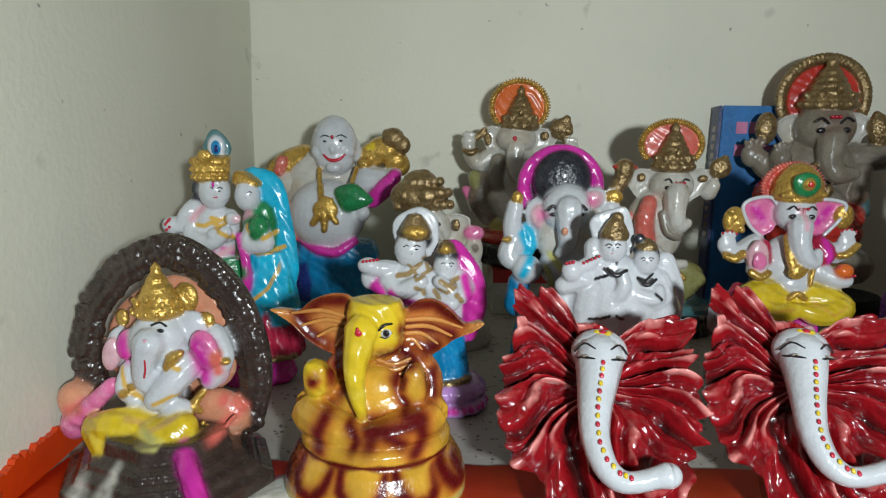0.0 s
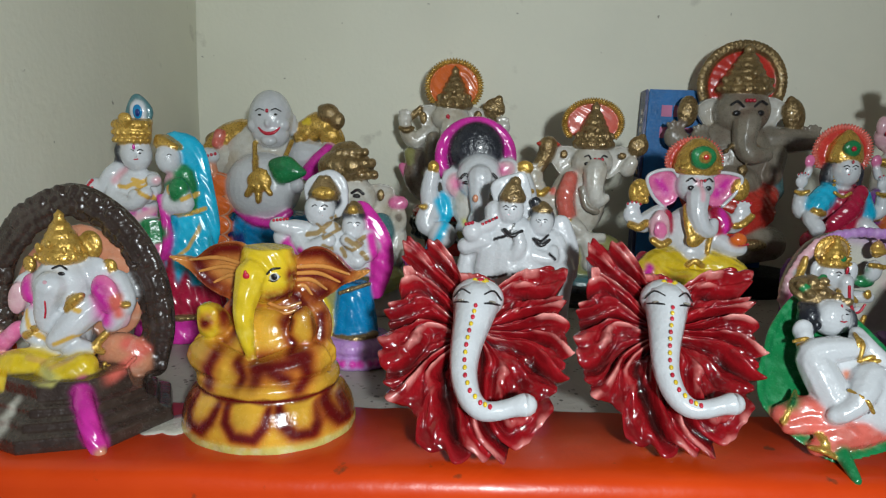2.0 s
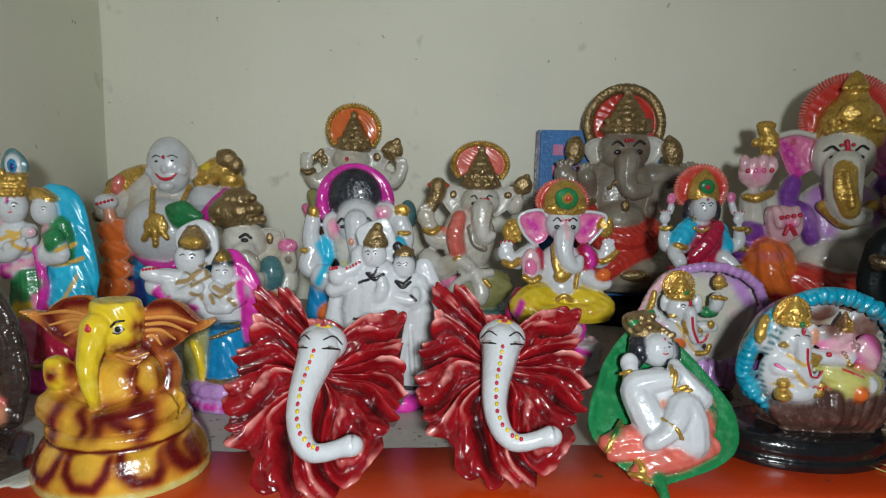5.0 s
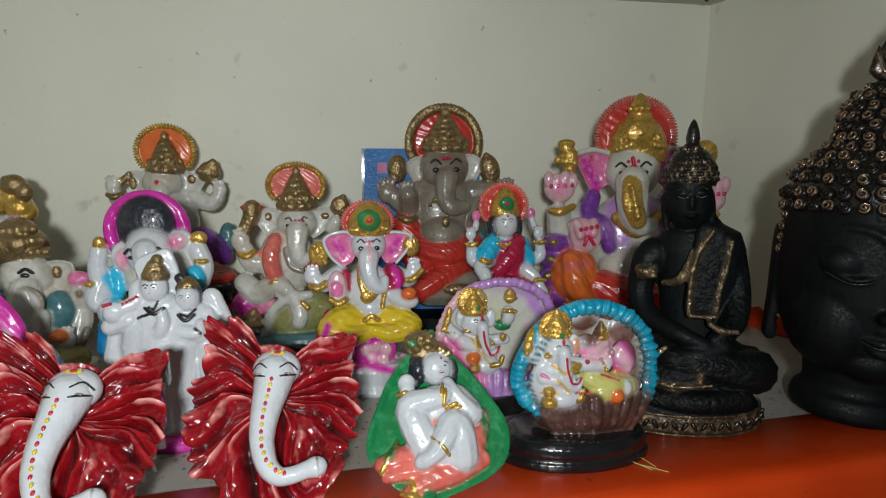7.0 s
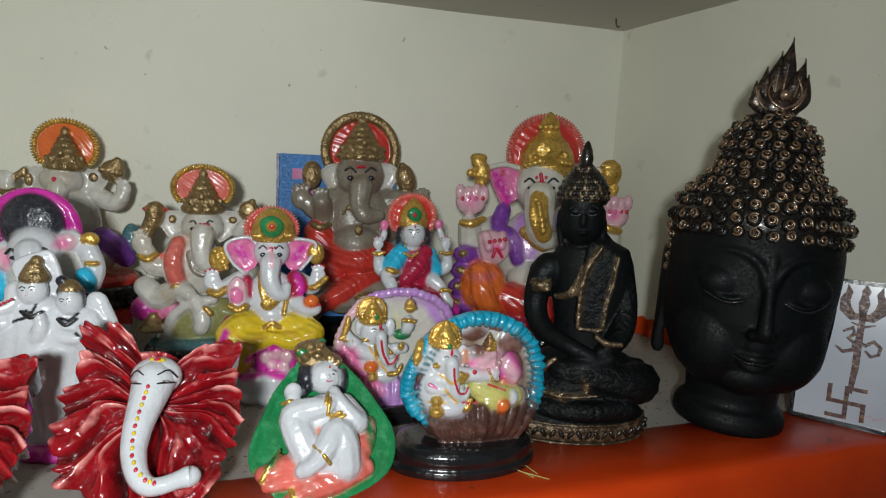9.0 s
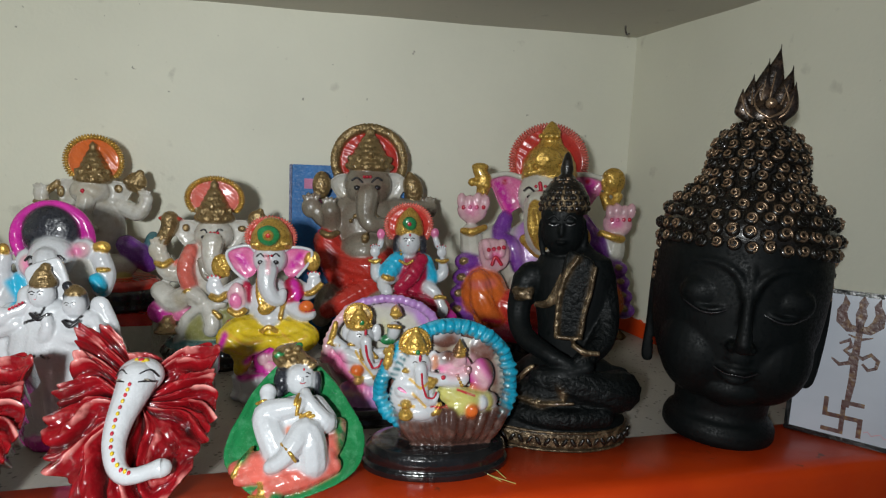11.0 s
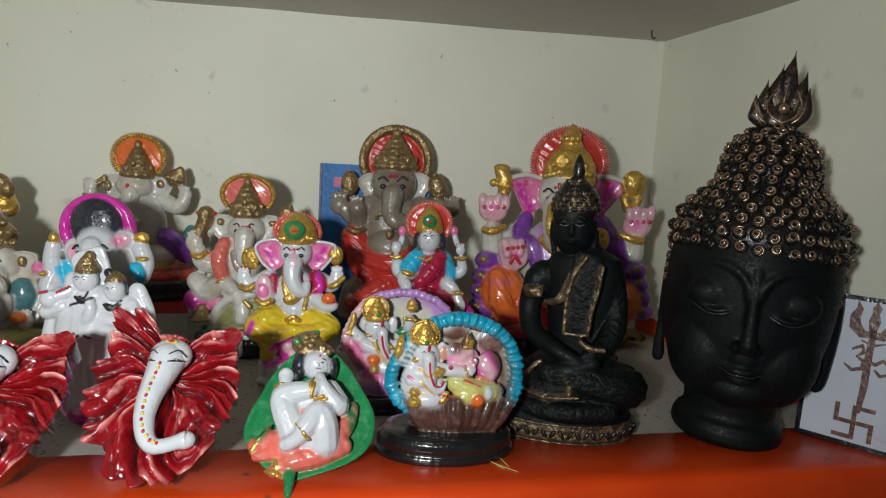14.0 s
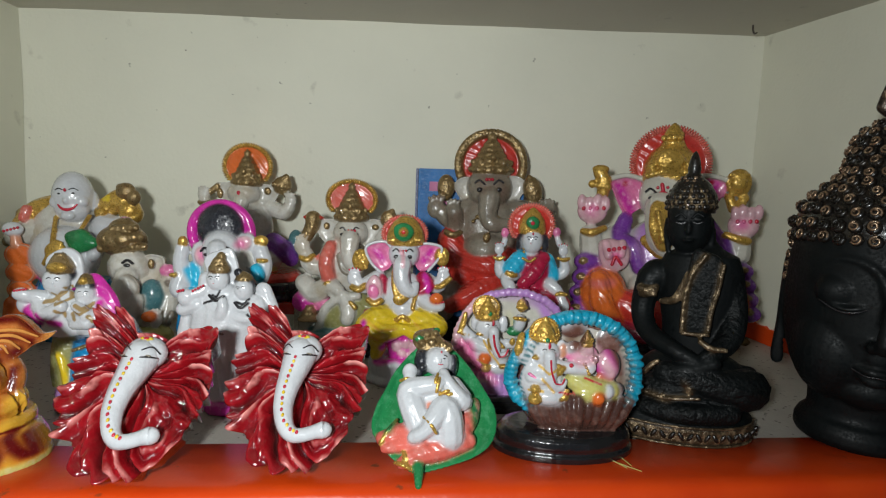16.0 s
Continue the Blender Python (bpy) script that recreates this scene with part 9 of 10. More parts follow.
s.tube("yellow", [(-3.6, -5.4, 68.5, 16.2), (-28.3, -13.5, 71.3, 15.6), (-40.1, -18.8, 65.2, 13.5)])
s.tube("yellow", [(-1.1, -5.4, 68.5, 16.2), (21.6, -13.5, 70, 15.1), (34.2, -18.8, 65.8, 12.9)])
s.tube("yellow", [(-37.6, -21.5, 63.3, 14.5), (-20.6, -26.9, 59.1, 10.8), (-3.6, -26.9, 63.8, 7)])
s.tube("yellow", [(31.5, -21.5, 63.9, 13.5), (13.7, -26.9, 60.7, 9.7), (1.3, -26.9, 63.7, 6.5)])
s.tube("yellow", [(-32.8, -21.5, 58, 10.8), (-27.9, -21.5, 44.7, 9.2), (-30.3, -18.8, 33.4, 7)])
s.tube("crimson", [(-41.2, 0, 73.4, 6.5), (-47.1, -2.7, 60.9, 6.5), (-50.8, -2.7, 53.1, 4.8)])
s.ball("white", (-13.3, -29.6, 59.7), (8.6, 4.8, 4.3))
s.plate("hot", [(-15.8, 51.3), (-3.5, 56.2), (16.6, 52.9), (21.8, 41.9), (14.5, 23.3), (2, 15.8), (-10.6, 21.8), (-18.2, 38.2)], -18.8, 8.1, dome=3.8)
s.ball("blush", (-8.3, -23.2, 44.5), (5.4, 2.7, 6.5))
s.ball("blush", (1.5, -23.2, 48.1), (5.4, 2.7, 6.5))
s.ball("blush", (11.6, -23.2, 43.7), (5.4, 2.7, 6.5))
s.ball("blush", (-2, -23.2, 33.6), (5.4, 2.7, 6.5))
s.ball("blush", (9.2, -23.2, 33.1), (5.4, 2.7, 6.5))
s.tube("blush", [(-28.5, -3.5, 30.9, 4.8), (-28.2, -8.9, 13.7, 7)])
s.tube("blush", [(-18.9, -5.9, 31.3, 4.8), (-18.6, -11.3, 14.1, 7)])
s.tube("blush", [(-9.3, -8.3, 31.7, 4.8), (-9.1, -13.7, 14.5, 7)])
s.tube("blush", [(0.3, -10.8, 32.1, 4.8), (0.5, -16.2, 14.9, 7)])
s.tube("blush", [(10.1, -8.3, 30.9, 4.8), (10.2, -13.7, 13.5, 7)])
s.tube("blush", [(20, -5.9, 29.6, 4.8), (20.1, -11.3, 12.1, 7)])
s.tube("blush", [(30.1, -3.5, 28.4, 4.8), (30.1, -8.9, 10.7, 7)])
s.brush("hot", [(-34, -2.7, 144.7, 6.5), (-26.6, -2.7, 134.4, 6.5)], 0.95, 21.5)
s.brush("hot", [(26, -2.7, 145.4, 6.5), (18.5, -2.7, 134.7, 6.5)], 0.95, 21.5)
s.brush("hot", [(20.9, -10.8, 120.1, 5.9), (25, -10.8, 104.2, 5.9)], 0.9, 40.4)
s.brush("hot", [(-43, -10.8, 70.9, 5.9), (-49, -10.8, 55.4, 5.9)], 0.9, 40.4)
s.brush("hot", [(-23.3, -10.8, 43.8, 5.9), (-13.4, -10.8, 51.5, 5.9), (1.6, -10.8, 53.7, 5.9)], 0.9, 40.4)
s.brush("hot", [(-30.6, -10.8, 25.3, 5.9), (-8.3, -10.8, 32.4, 5.9), (22.5, -10.8, 22.9, 5.9)], 0.9, 40.4)
s.brush("amber", [(-37.5, -24.2, 71.8, 2.4), (-25.5, -24.2, 63.7, 2.4), (-8.5, -24.2, 65.8, 2.4)], 0.9, 32.3)
s.brush("amber", [(11.1, -24.2, 70.5, 2.4), (23.8, -24.2, 62.2, 2.4), (33.8, -24.2, 69.9, 2.4)], 0.9, 32.3)
s.brush("amber", [(-39.8, -24.2, 59, 2.4), (-27.8, -24.2, 53.4, 2.4)], 0.9, 32.3)
s.brush("blush", [(-6.9, -21.5, 147.6, 3.8), (-3.3, -21.5, 142.6, 3.8), (-3.1, -21.5, 132.4, 3.8)], 0.9, 21.5)
s.stand("pink_eared_figurine", (0.316, 0.562, 0.0), "white pink-eared elephant-headed figurine in yellow on a lotus seat", "figurine", voxel=1.1)

s = Figure()
s.turned("purple", (0, 0, 0), [(36, 0), (38, 4), (34, 20), (37, 40), (38, 60), (33, 72)], 0.7, flutes=12, bite=0.1)
s.halo("coral", "red", (1.7, 6.5, 175.6), 24.9, 22.8, 3.6, 40, 3.6, 1.0, -40, 220)
s.turned("gold", (1.9, 0, 166.1), [(15, 0), (15.5, 5.2), (13.5, 15.5), (7.8, 24.6), (2.1, 29.8)], 0.8)
s.plate("green", [(-7.5, 178.4), (-5.3, 184.6), (0.9, 186.7), (6.9, 182.4), (6.5, 175), (0.3, 172.4)], -13.5, 3.1, dome=1.8)
s.ball("rouge", (-0.6, -16, 179), (2.3, 1.3, 2.3))
s.ball("hair", (3.6, 3.9, 159.4), (15, 11.4, 16))
s.ball("hair", (-10.3, 3.9, 152.8), (5.7, 6.7, 12.4))
s.ball("hair", (17.2, 3.9, 153.3), (5.2, 6.7, 12.4))
s.ball("white", (1.7, -4.7, 157.8), (11.9, 11.9, 14.5))
s.tube("line", [(-6.6, -16, 162.9, 0.4), (-4.3, -16, 164.1, 0.4), (-1.8, -16, 162.8, 0.4)])
s.ball("line", (-4, -16, 161), (1.2, 0.5, 0.6))
s.tube("line", [(5.7, -16, 163.2, 0.4), (3.3, -16, 164.3, 0.4), (0.9, -16, 162.8, 0.4)])
s.ball("line", (3.3, -16, 161.1), (1.2, 0.5, 0.6))
s.ball("white", (-0.3, -16.2, 158.9), (1.1, 1.2, 2.1))
s.tube("rouge", [(-1.9, -15.7, 156.1, 0.5), (0, -15.7, 155.7, 0.5), (1.8, -15.7, 156.2, 0.5)])
s.dots("gold", (-7.9, -6.2, 152.9), (-7.6, -6.2, 145.3), 3, 1.6, 0)
s.dots("gold", (11.7, -6.2, 155.7), (11.9, -6.2, 150.6), 3, 1.6, 0)
s.tube("white", [(1.9, -2.6, 146.2, 6.2), (1.7, -2.6, 138.6, 7.2)])
s.ball("rouge", (0.3, -16.6, 167.3), (1, 0.8, 1.6))
s.turned("crimson", (6.6, 0, 97.1), [(18.6, -5.2), (17.1, 5.2), (19.2, 20.7), (20.7, 33.7), (17.1, 42.7), (7.2, 47.9)], 0.65)
s.tube("sky", [(-12.3, -2.6, 136, 10.4), (-20.1, -5.2, 126.2, 10.9), (-21.4, -6.2, 121.4, 9.8)])
s.tube("sky", [(20.6, 0, 135.9, 8.8), (27.2, -2.6, 120.8, 7.8), (27.3, -3.6, 113.3, 6.7)])
s.tube("crimson", [(15.2, -10.4, 139.9, 7.2), (4.1, -17.1, 123.3, 8.8), (-7.9, -16.6, 110.7, 7.8)], flat=0.6)
s.tube("gold", [(-9.5, -12.9, 138.8, 1.6), (-1.8, -12.9, 135.1, 1.6), (4.4, -12.9, 138.9, 1.6)])
s.tube("gold", [(-26.7, -14.5, 121.5, 2.6), (-22, -16, 120.1, 2.8), (-16.5, -14, 119, 2.3)])
s.tube("white", [(-18.5, -5.2, 118.7, 8.3), (-26.9, -10.4, 114.6, 7.2), (-23.1, -18.1, 106, 7.2)])
s.plate("white", [(-28.9, 101.6), (-28.7, 111.5), (-23.9, 115.2), (-18.8, 111.5), (-18.5, 101.5), (-23.3, 97.8)], -20.7, 4.1, dome=2.1)
s.tube("white", [(-22.5, 0, 115.2, 7.2), (-33, -1.3, 120.5, 6.7), (-34.9, -2.1, 135.7, 5.2)])
s.ball("white", (-35.5, -3.1, 147.1), (5.7, 3.4, 6.3))
s.tube("white", [(-37.9, -3.7, 149.8, 1.4), (-40.1, -4.5, 153.5, 1.1)])
s.ball("rouge", (-40.4, -5.5, 153.8), (0.7, 0.6, 0.9))
s.tube("white", [(-36.5, -3.7, 150.4, 1.4), (-37.5, -4.5, 154.7, 1.1)])
s.ball("rouge", (-37.7, -5.5, 155.1), (0.7, 0.6, 0.9))
s.tube("white", [(-34.9, -3.7, 150.4, 1.4), (-34.5, -4.5, 154.8, 1.1)])
s.ball("rouge", (-34.7, -5.5, 155.2), (0.7, 0.6, 0.9))
s.tube("white", [(-33.5, -3.7, 149.9, 1.4), (-31.8, -4.5, 153.6, 1.1)])
s.ball("rouge", (-31.8, -5.5, 154), (0.7, 0.6, 0.9))
s.tube("gold", [(-41.6, -7.2, 137.9, 2.1), (-35.8, -7.2, 136.5, 2.1), (-30.2, -7.2, 138.5, 2.1)])
s.tube("white", [(-29.1, 0, 158, 3.6), (-30.2, 0, 153, 3.6)])
s.ball("pink", (-29.4, 0, 166), (4.7, 3.1, 6.2))
s.tube("white", [(30.7, 0, 117.8, 7.2), (40.8, -1.3, 123.2, 6.7), (39.9, -2.1, 136.3, 5.2)])
s.ball("white", (38.2, -3.1, 147.3), (5.7, 3.4, 6.3))
s.tube("white", [(35.6, -3.7, 150.1, 1.4), (33.1, -4.5, 153.9, 1.1)])
s.ball("rouge", (32.6, -5.5, 154.2), (0.7, 0.6, 0.9))
s.tube("white", [(37.1, -3.7, 150.6, 1.4), (35.9, -4.5, 155.1, 1.1)])
s.ball("rouge", (35.5, -5.5, 155.5), (0.7, 0.6, 0.9))
s.tube("white", [(38.7, -3.7, 150.7, 1.4), (39, -4.5, 155.2, 1.1)])
s.ball("rouge", (38.8, -5.5, 155.6), (0.7, 0.6, 0.9))
s.tube("white", [(40.2, -3.7, 150.2, 1.4), (41.9, -4.5, 154, 1.1)])
s.ball("rouge", (41.8, -5.5, 154.4), (0.7, 0.6, 0.9))
s.tube("gold", [(31.7, -7.2, 139.1, 2.1), (38.3, -7.2, 137.6, 2.1), (44.3, -7.2, 139.2, 2.1)])
s.ball("pink", (30.4, 0, 168), (4.7, 3.1, 6.2))
s.tube("white", [(31.3, 0, 161.6, 3.6), (34.3, 0, 154, 3.6)])
s.tube("white", [(23.8, -7.8, 108.9, 7.8), (31.9, -12.9, 102.1, 6.7), (37.7, -18.1, 87.7, 6.2)])
s.ball("white", (38.2, -19.7, 85.5), (6.7, 4.1, 8.8))
s.tube("gold", [(29.1, -21.7, 99.9, 2.1), (34.7, -21.7, 101.3, 2.1), (40.5, -21.7, 99.8, 2.1)])
s.tube("crimson", [(-18, -7.8, 91.3, 12.9), (3.3, -15.5, 90.2, 14.5), (36.8, -7.8, 85.4, 12.4)])
s.tube("hot", [(44.8, 0, 78.3, 7.8), (53.2, 0, 72.8, 6.2)])
s.stand("lady_in_red_figurine", (0.456, 0.592, 0.0), "lady figurine in a red sari with coral halo on lotus", "figurine", voxel=1.1)

s = Figure()
s.turned("black", (0, 0, 0), [(46, 0), (47, 3), (44, 8), (46, 12), (40, 16), (3, 16)], 0.62)
s.plate("cream", [(-40.6, 58.9), (-37.9, 76.1), (-30.1, 93.1), (-20, 105.7), (-5.4, 113), (11.6, 116.1), (29.1, 115.5), (47.1, 109.2), (58.8, 100.1), (65.2, 86.6), (62.9, 64.1), (50.5, 37.3), (24.1, 22.7), (-6.7, 22.1), (-30.5, 34.5)], -2.2, 7.8, dome=5.2, cup=True, lean=0.12)
s.ball("lilac", (11.5, 0, 15.7), (37, 19.6, 19.6))
s.tube("lilac", [(-20.9, -9.1, 34.3, 4.8), (-16.6, -11.3, 21.7, 5.2), (-10.1, -13.1, 8.8, 3.9)])
s.tube("lilac", [(-12.7, -10.9, 34.5, 4.8), (-9.7, -13.1, 22, 5.2), (-4.6, -13.1, 8.4, 3.9)])
s.tube("lilac", [(-4.5, -12.6, 34.7, 4.8), (-2.8, -14.8, 22.2, 5.2), (1, -13.1, 8.1, 3.9)])
s.tube("lilac", [(3.7, -14.4, 34.9, 4.8), (4.1, -16.5, 22.5, 5.2), (6.6, -13.1, 7.7, 3.9)])
s.tube("lilac", [(12.3, -14.4, 34.4, 4.8), (11.5, -16.5, 22.1, 5.2), (12.3, -13.1, 7.3, 3.9)])
s.tube("lilac", [(21.4, -12.6, 33.3, 4.8), (19.2, -14.8, 21, 5.2), (18, -13.1, 7, 3.9)])
s.tube("lilac", [(30.6, -10.9, 32.2, 4.8), (27.1, -13.1, 19.8, 5.2), (23.7, -13.1, 6.6, 3.9)])
s.tube("lilac", [(39.9, -9.1, 31.1, 4.8), (35.1, -11.3, 18.7, 5.2), (29.4, -13.1, 6.2, 3.9)])
s.ball("blush", (-40.9, -4.8, 59.7), (4.8, 3.9, 4.4))
s.ball("blush", (-40, -4.8, 65.5), (4.8, 3.9, 4.4))
s.ball("blush", (-39.1, -4.8, 71.2), (4.8, 3.9, 4.4))
s.ball("blush", (-38.2, -4.8, 76.8), (4.8, 3.9, 4.4))
s.ball("blush", (-35.6, -4.8, 82.5), (4.8, 3.9, 4.4))
s.ball("blush", (-33, -4.8, 88.1), (4.8, 3.9, 4.4))
s.ball("blush", (-30.4, -4.8, 93.7), (4.8, 3.9, 4.4))
s.ball("blush", (-27.1, -4.8, 97.9), (4.8, 3.9, 4.4))
s.ball("blush", (-23.7, -4.8, 102.1), (4.8, 3.9, 4.4))
s.ball("blush", (-20.4, -4.8, 106.3), (4.8, 3.9, 4.4))
s.ball("blush", (-15.6, -4.8, 108.7), (4.8, 3.9, 4.4))
s.ball("lilac", (-10.7, -4.8, 111.2), (4.8, 3.9, 4.4))
s.ball("lilac", (-5.9, -4.8, 113.6), (4.8, 3.9, 4.4))
s.ball("lilac", (-0.3, -4.8, 114.6), (4.8, 3.9, 4.4))
s.ball("lilac", (5.4, -4.8, 115.6), (4.8, 3.9, 4.4))
s.ball("lilac", (11.1, -4.8, 116.7), (4.8, 3.9, 4.4))
s.ball("lilac", (16.8, -4.8, 116.5), (4.8, 3.9, 4.4))
s.ball("lilac", (22.6, -4.8, 116.3), (4.8, 3.9, 4.4))
s.ball("lilac", (28.4, -4.8, 116.1), (4.8, 3.9, 4.4))
s.ball("lilac", (34.4, -4.8, 114), (4.8, 3.9, 4.4))
s.ball("lilac", (40.3, -4.8, 111.9), (4.8, 3.9, 4.4))
s.ball("lilac", (46.4, -4.8, 109.8), (4.8, 3.9, 4.4))
s.ball("lilac", (50.2, -4.8, 106.8), (4.8, 3.9, 4.4))
s.ball("lilac", (54.1, -4.8, 103.8), (4.8, 3.9, 4.4))
s.ball("lilac", (58, -4.8, 100.8), (4.8, 3.9, 4.4))
s.ball("lilac", (60.1, -4.8, 96.3), (4.8, 3.9, 4.4))
s.ball("lilac", (62.3, -4.8, 91.8), (4.8, 3.9, 4.4))
s.ball("lilac", (64.4, -4.8, 87.3), (4.8, 3.9, 4.4))
s.ball("lilac", (63.6, -4.8, 79.8), (4.8, 3.9, 4.4))
s.ball("lilac", (62.9, -4.8, 72.4), (4.8, 3.9, 4.4))
s.ball("lilac", (62.1, -4.8, 64.9), (4.8, 3.9, 4.4))
s.ball("lilac", (58, -4.8, 56), (4.8, 3.9, 4.4))
s.ball("lilac", (53.9, -4.8, 47.1), (4.8, 3.9, 4.4))
s.ball("lilac", (49.7, -4.8, 38.2), (4.8, 3.9, 4.4))
s.ball("lilac", (40.9, -4.8, 33.3), (4.8, 3.9, 4.4))
s.ball("lilac", (32.2, -4.8, 28.5), (4.8, 3.9, 4.4))
s.ball("lilac", (23.5, -4.8, 23.7), (4.8, 3.9, 4.4))
s.ball("lilac", (13.2, -4.8, 23.5), (4.8, 3.9, 4.4))
s.ball("lilac", (3, -4.8, 23.3), (4.8, 3.9, 4.4))
s.ball("lilac", (-7.1, -4.8, 23.1), (4.8, 3.9, 4.4))
s.ball("blush", (-15.1, -4.8, 27.3), (4.8, 3.9, 4.4))
s.ball("blush", (-23, -4.8, 31.4), (4.8, 3.9, 4.4))
s.brush("purple", [(12.6, 1.7, 110.9, 2.6), (12.3, 1.7, 91.2, 2.6), (18.1, 1.7, 82.2, 2.6)], 0.9, 8.7)
s.brush("purple", [(41.4, 1.7, 108.4, 2.6), (33.3, 1.7, 90.8, 2.6), (22.5, 1.7, 82.1, 2.6)], 0.9, 8.7)
s.brush("purple", [(55.5, 1.7, 97, 2.6), (40.3, 1.7, 83.9, 2.6), (27.1, 1.7, 77.5, 2.6)], 0.9, 8.7)
s.halo("gold", "gold", (-11.2, -8.7, 100.7), 12.6, 12.2, 1.7, 26, 2.6, 1.0, -40, 220)
s.crown("gold", (-10, -11.3, 90.7), 10.9, 22.8, 4)
s.ball("green", (-8.3, -20, 97.5), (2.2, 1.3, 2.4))
s.ball("white", (-9.2, -12, 82.3), (12.2, 8.7, 11.3))
s.ball("white", (-6.7, -8.7, 55.3), (19.6, 10.9, 19.6))
s.ball("white", (6.1, -8.7, 85.3), (4.8, 3, 8.7))
s.ball("white", (-21.4, -8.7, 86), (4.4, 3, 7.8))
s.tube("white", [(-4.4, -20.9, 80.4, 5.7), (-2.8, -22.6, 68.1, 4.6), (1.3, -22.6, 57.3, 3.7), (8.8, -21.8, 58.9, 2.6)])
s.tube("rouge", [(-4.8, -27, 77.9, 1.1), (-2.9, -27, 67.3, 1.1), (1.6, -27, 57.6, 1.1)])
s.tube("rouge", [(1.9, -25.2, 56.4, 0.9), (7.1, -25.2, 57.9, 0.9), (10, -25.2, 63.8, 0.9)])
s.ball("rouge", (-4.8, -21.3, 88.9), (1.3, 0.9, 3))
s.tube("line", [(-12.3, -20.9, 86.7, 0.4), (-10.5, -20.9, 87.6, 0.4), (-8.4, -20.9, 86.4, 0.4)])
s.ball("line", (-10.2, -20.9, 84.9), (1, 0.4, 0.5))
s.tube("line", [(-2.2, -20.9, 86.4, 0.4), (-4.2, -20.9, 87.5, 0.4), (-6.2, -20.9, 86.3, 0.4)])
s.ball("line", (-4.2, -20.9, 84.7), (1, 0.4, 0.5))
s.ball("white", (-7.2, -21, 83), (0.9, 1, 1.7))
s.tube("white", [(-23.7, -6.5, 68.3, 7.4), (-30.4, -8.7, 75.6, 5.7), (-33.7, -8.7, 82.1, 4.4)])
s.tube("gold", [(-35.3, -10.9, 78.5, 3), (-32.7, -11.3, 89.1, 3), (-31.7, -11.3, 95.4, 2.2)])
s.dots("gold", (-38.1, -12.6, 76.9), (-28.8, -12.6, 74.5), 4, 2, 0)
s.ball("gold", (-17.1, -17, 76.5), (4.4, 2.2, 1.7))
s.tube("white", [(-20.3, -13.1, 65.8, 7.4), (-10.1, -15.2, 61.8, 6.5)])
s.tube("gold", [(-8.3, -21.3, 72.1, 2.6), (-6.2, -22.6, 65.1, 2.4)])
s.tube("gold", [(1.4, -20, 69.3, 2), (5.6, -20.9, 65.1, 2)])
s.ball("pink", (-25.1, -4.4, 54.7), (8.7, 6.5, 10.9))
s.ball("blush", (-31.3, -2.2, 60.7), (8.7, 5.2, 10.9))
s.tube("white", [(9.2, -13.1, 66.9, 5.2), (17.3, -15.2, 67.3, 4.8)])
s.ball("gold", (14.6, -19.1, 70.7), (2.6, 2.2, 3.9))
s.ball("orange", (-11.8, -20, 52.7), (6.1, 4.8, 5.7))
s.turned("gold", (-11, -20, 39.4), [(2.6, 0), (4.8, 1.7), (5.2, 4.8), (3, 7.4), (3.9, 8.7)], 1.0)
s.tube("gold", [(4.4, -20, 45.5, 2.2), (11.6, -20.9, 46.6, 2.2), (14.8, -19.6, 52.5, 2)])
s.ball("white", (1.5, -13.1, 43.3), (13.1, 7.8, 7.8))
s.ball("green", (17.6, -6.5, 77.9), (8.3, 5.2, 5.2))
s.ball("white", (22.2, -8.7, 87.1), (6.5, 5.2, 8.7))
s.ball("gold", (24.2, -6.5, 103.9), (5.7, 3.9, 7))
s.dots("gold", (16.7, -13.1, 92.7), (27.6, -13.1, 91.3), 5, 2, 0)
s.ball("gold", (24, -9.6, 102.5), (6.5, 3, 3))
s.ball("blush", (-5.8, -8.7, 28.9), (23.9, 8.7, 6.5))
s.brush("white", [(-27.7, -2.2, 84.4, 8.7), (-13.5, -2.2, 101.3, 8.7), (3.3, -2.2, 107.6, 8.7)], 0.95, 7.8)
s.brush("lilac", [(31.7, -2.2, 105, 13.1), (52.4, -2.2, 91.4, 13.1), (58.1, -2.2, 68.8, 13.1)], 0.95, 7.8)
s.brush("pink", [(-27.7, -6.5, 64.1, 9.6), (-23, -6.5, 46.6, 9.6), (-3.3, -6.5, 30.2, 9.6)], 0.95, 19.6)
s.brush("gold", [(-13.1, -19.6, 69.7, 1.5), (-6.5, -19.6, 58.8, 1.5), (2.2, -19.6, 47.7, 1.5)], 0.6, 19.6)
s.brush("gold", [(-18.7, -19.6, 50.8, 1.5), (-6.1, -19.6, 45.9, 1.5)], 0.6, 19.6)
s.brush("lilac", [(4, 4, 111, 9), (25, 4, 109, 10), (46, 4, 102, 10), (58, 4, 84, 9)], 0.9, 9.0)
s.brush("purple", [(2, 4, 100, 3), (6, 4, 84, 3)], 0.9, 8.0)
s.brush("pink", [(-36, -6, 62, 9), (-26, -8, 48, 10), (-8, -8, 36, 8)], 0.95, 16.0)
s.brush("lemon", [(14, 3, 92, 7), (22, 3, 78, 7)], 0.95, 9.0)
s.brush("green", [(18, -3, 88, 4.5), (26, -3, 84, 5)], 0.95, 10.0)
s.brush("blush", [(38, -2, 88, 9), (46, -2, 74, 9)], 0.95, 12.0)
s.stand("purple_shell_figurine", (0.409, 0.492, 0.0), "purple and pink shell with a gold-crowned white figure", "figurine", voxel=1.0)

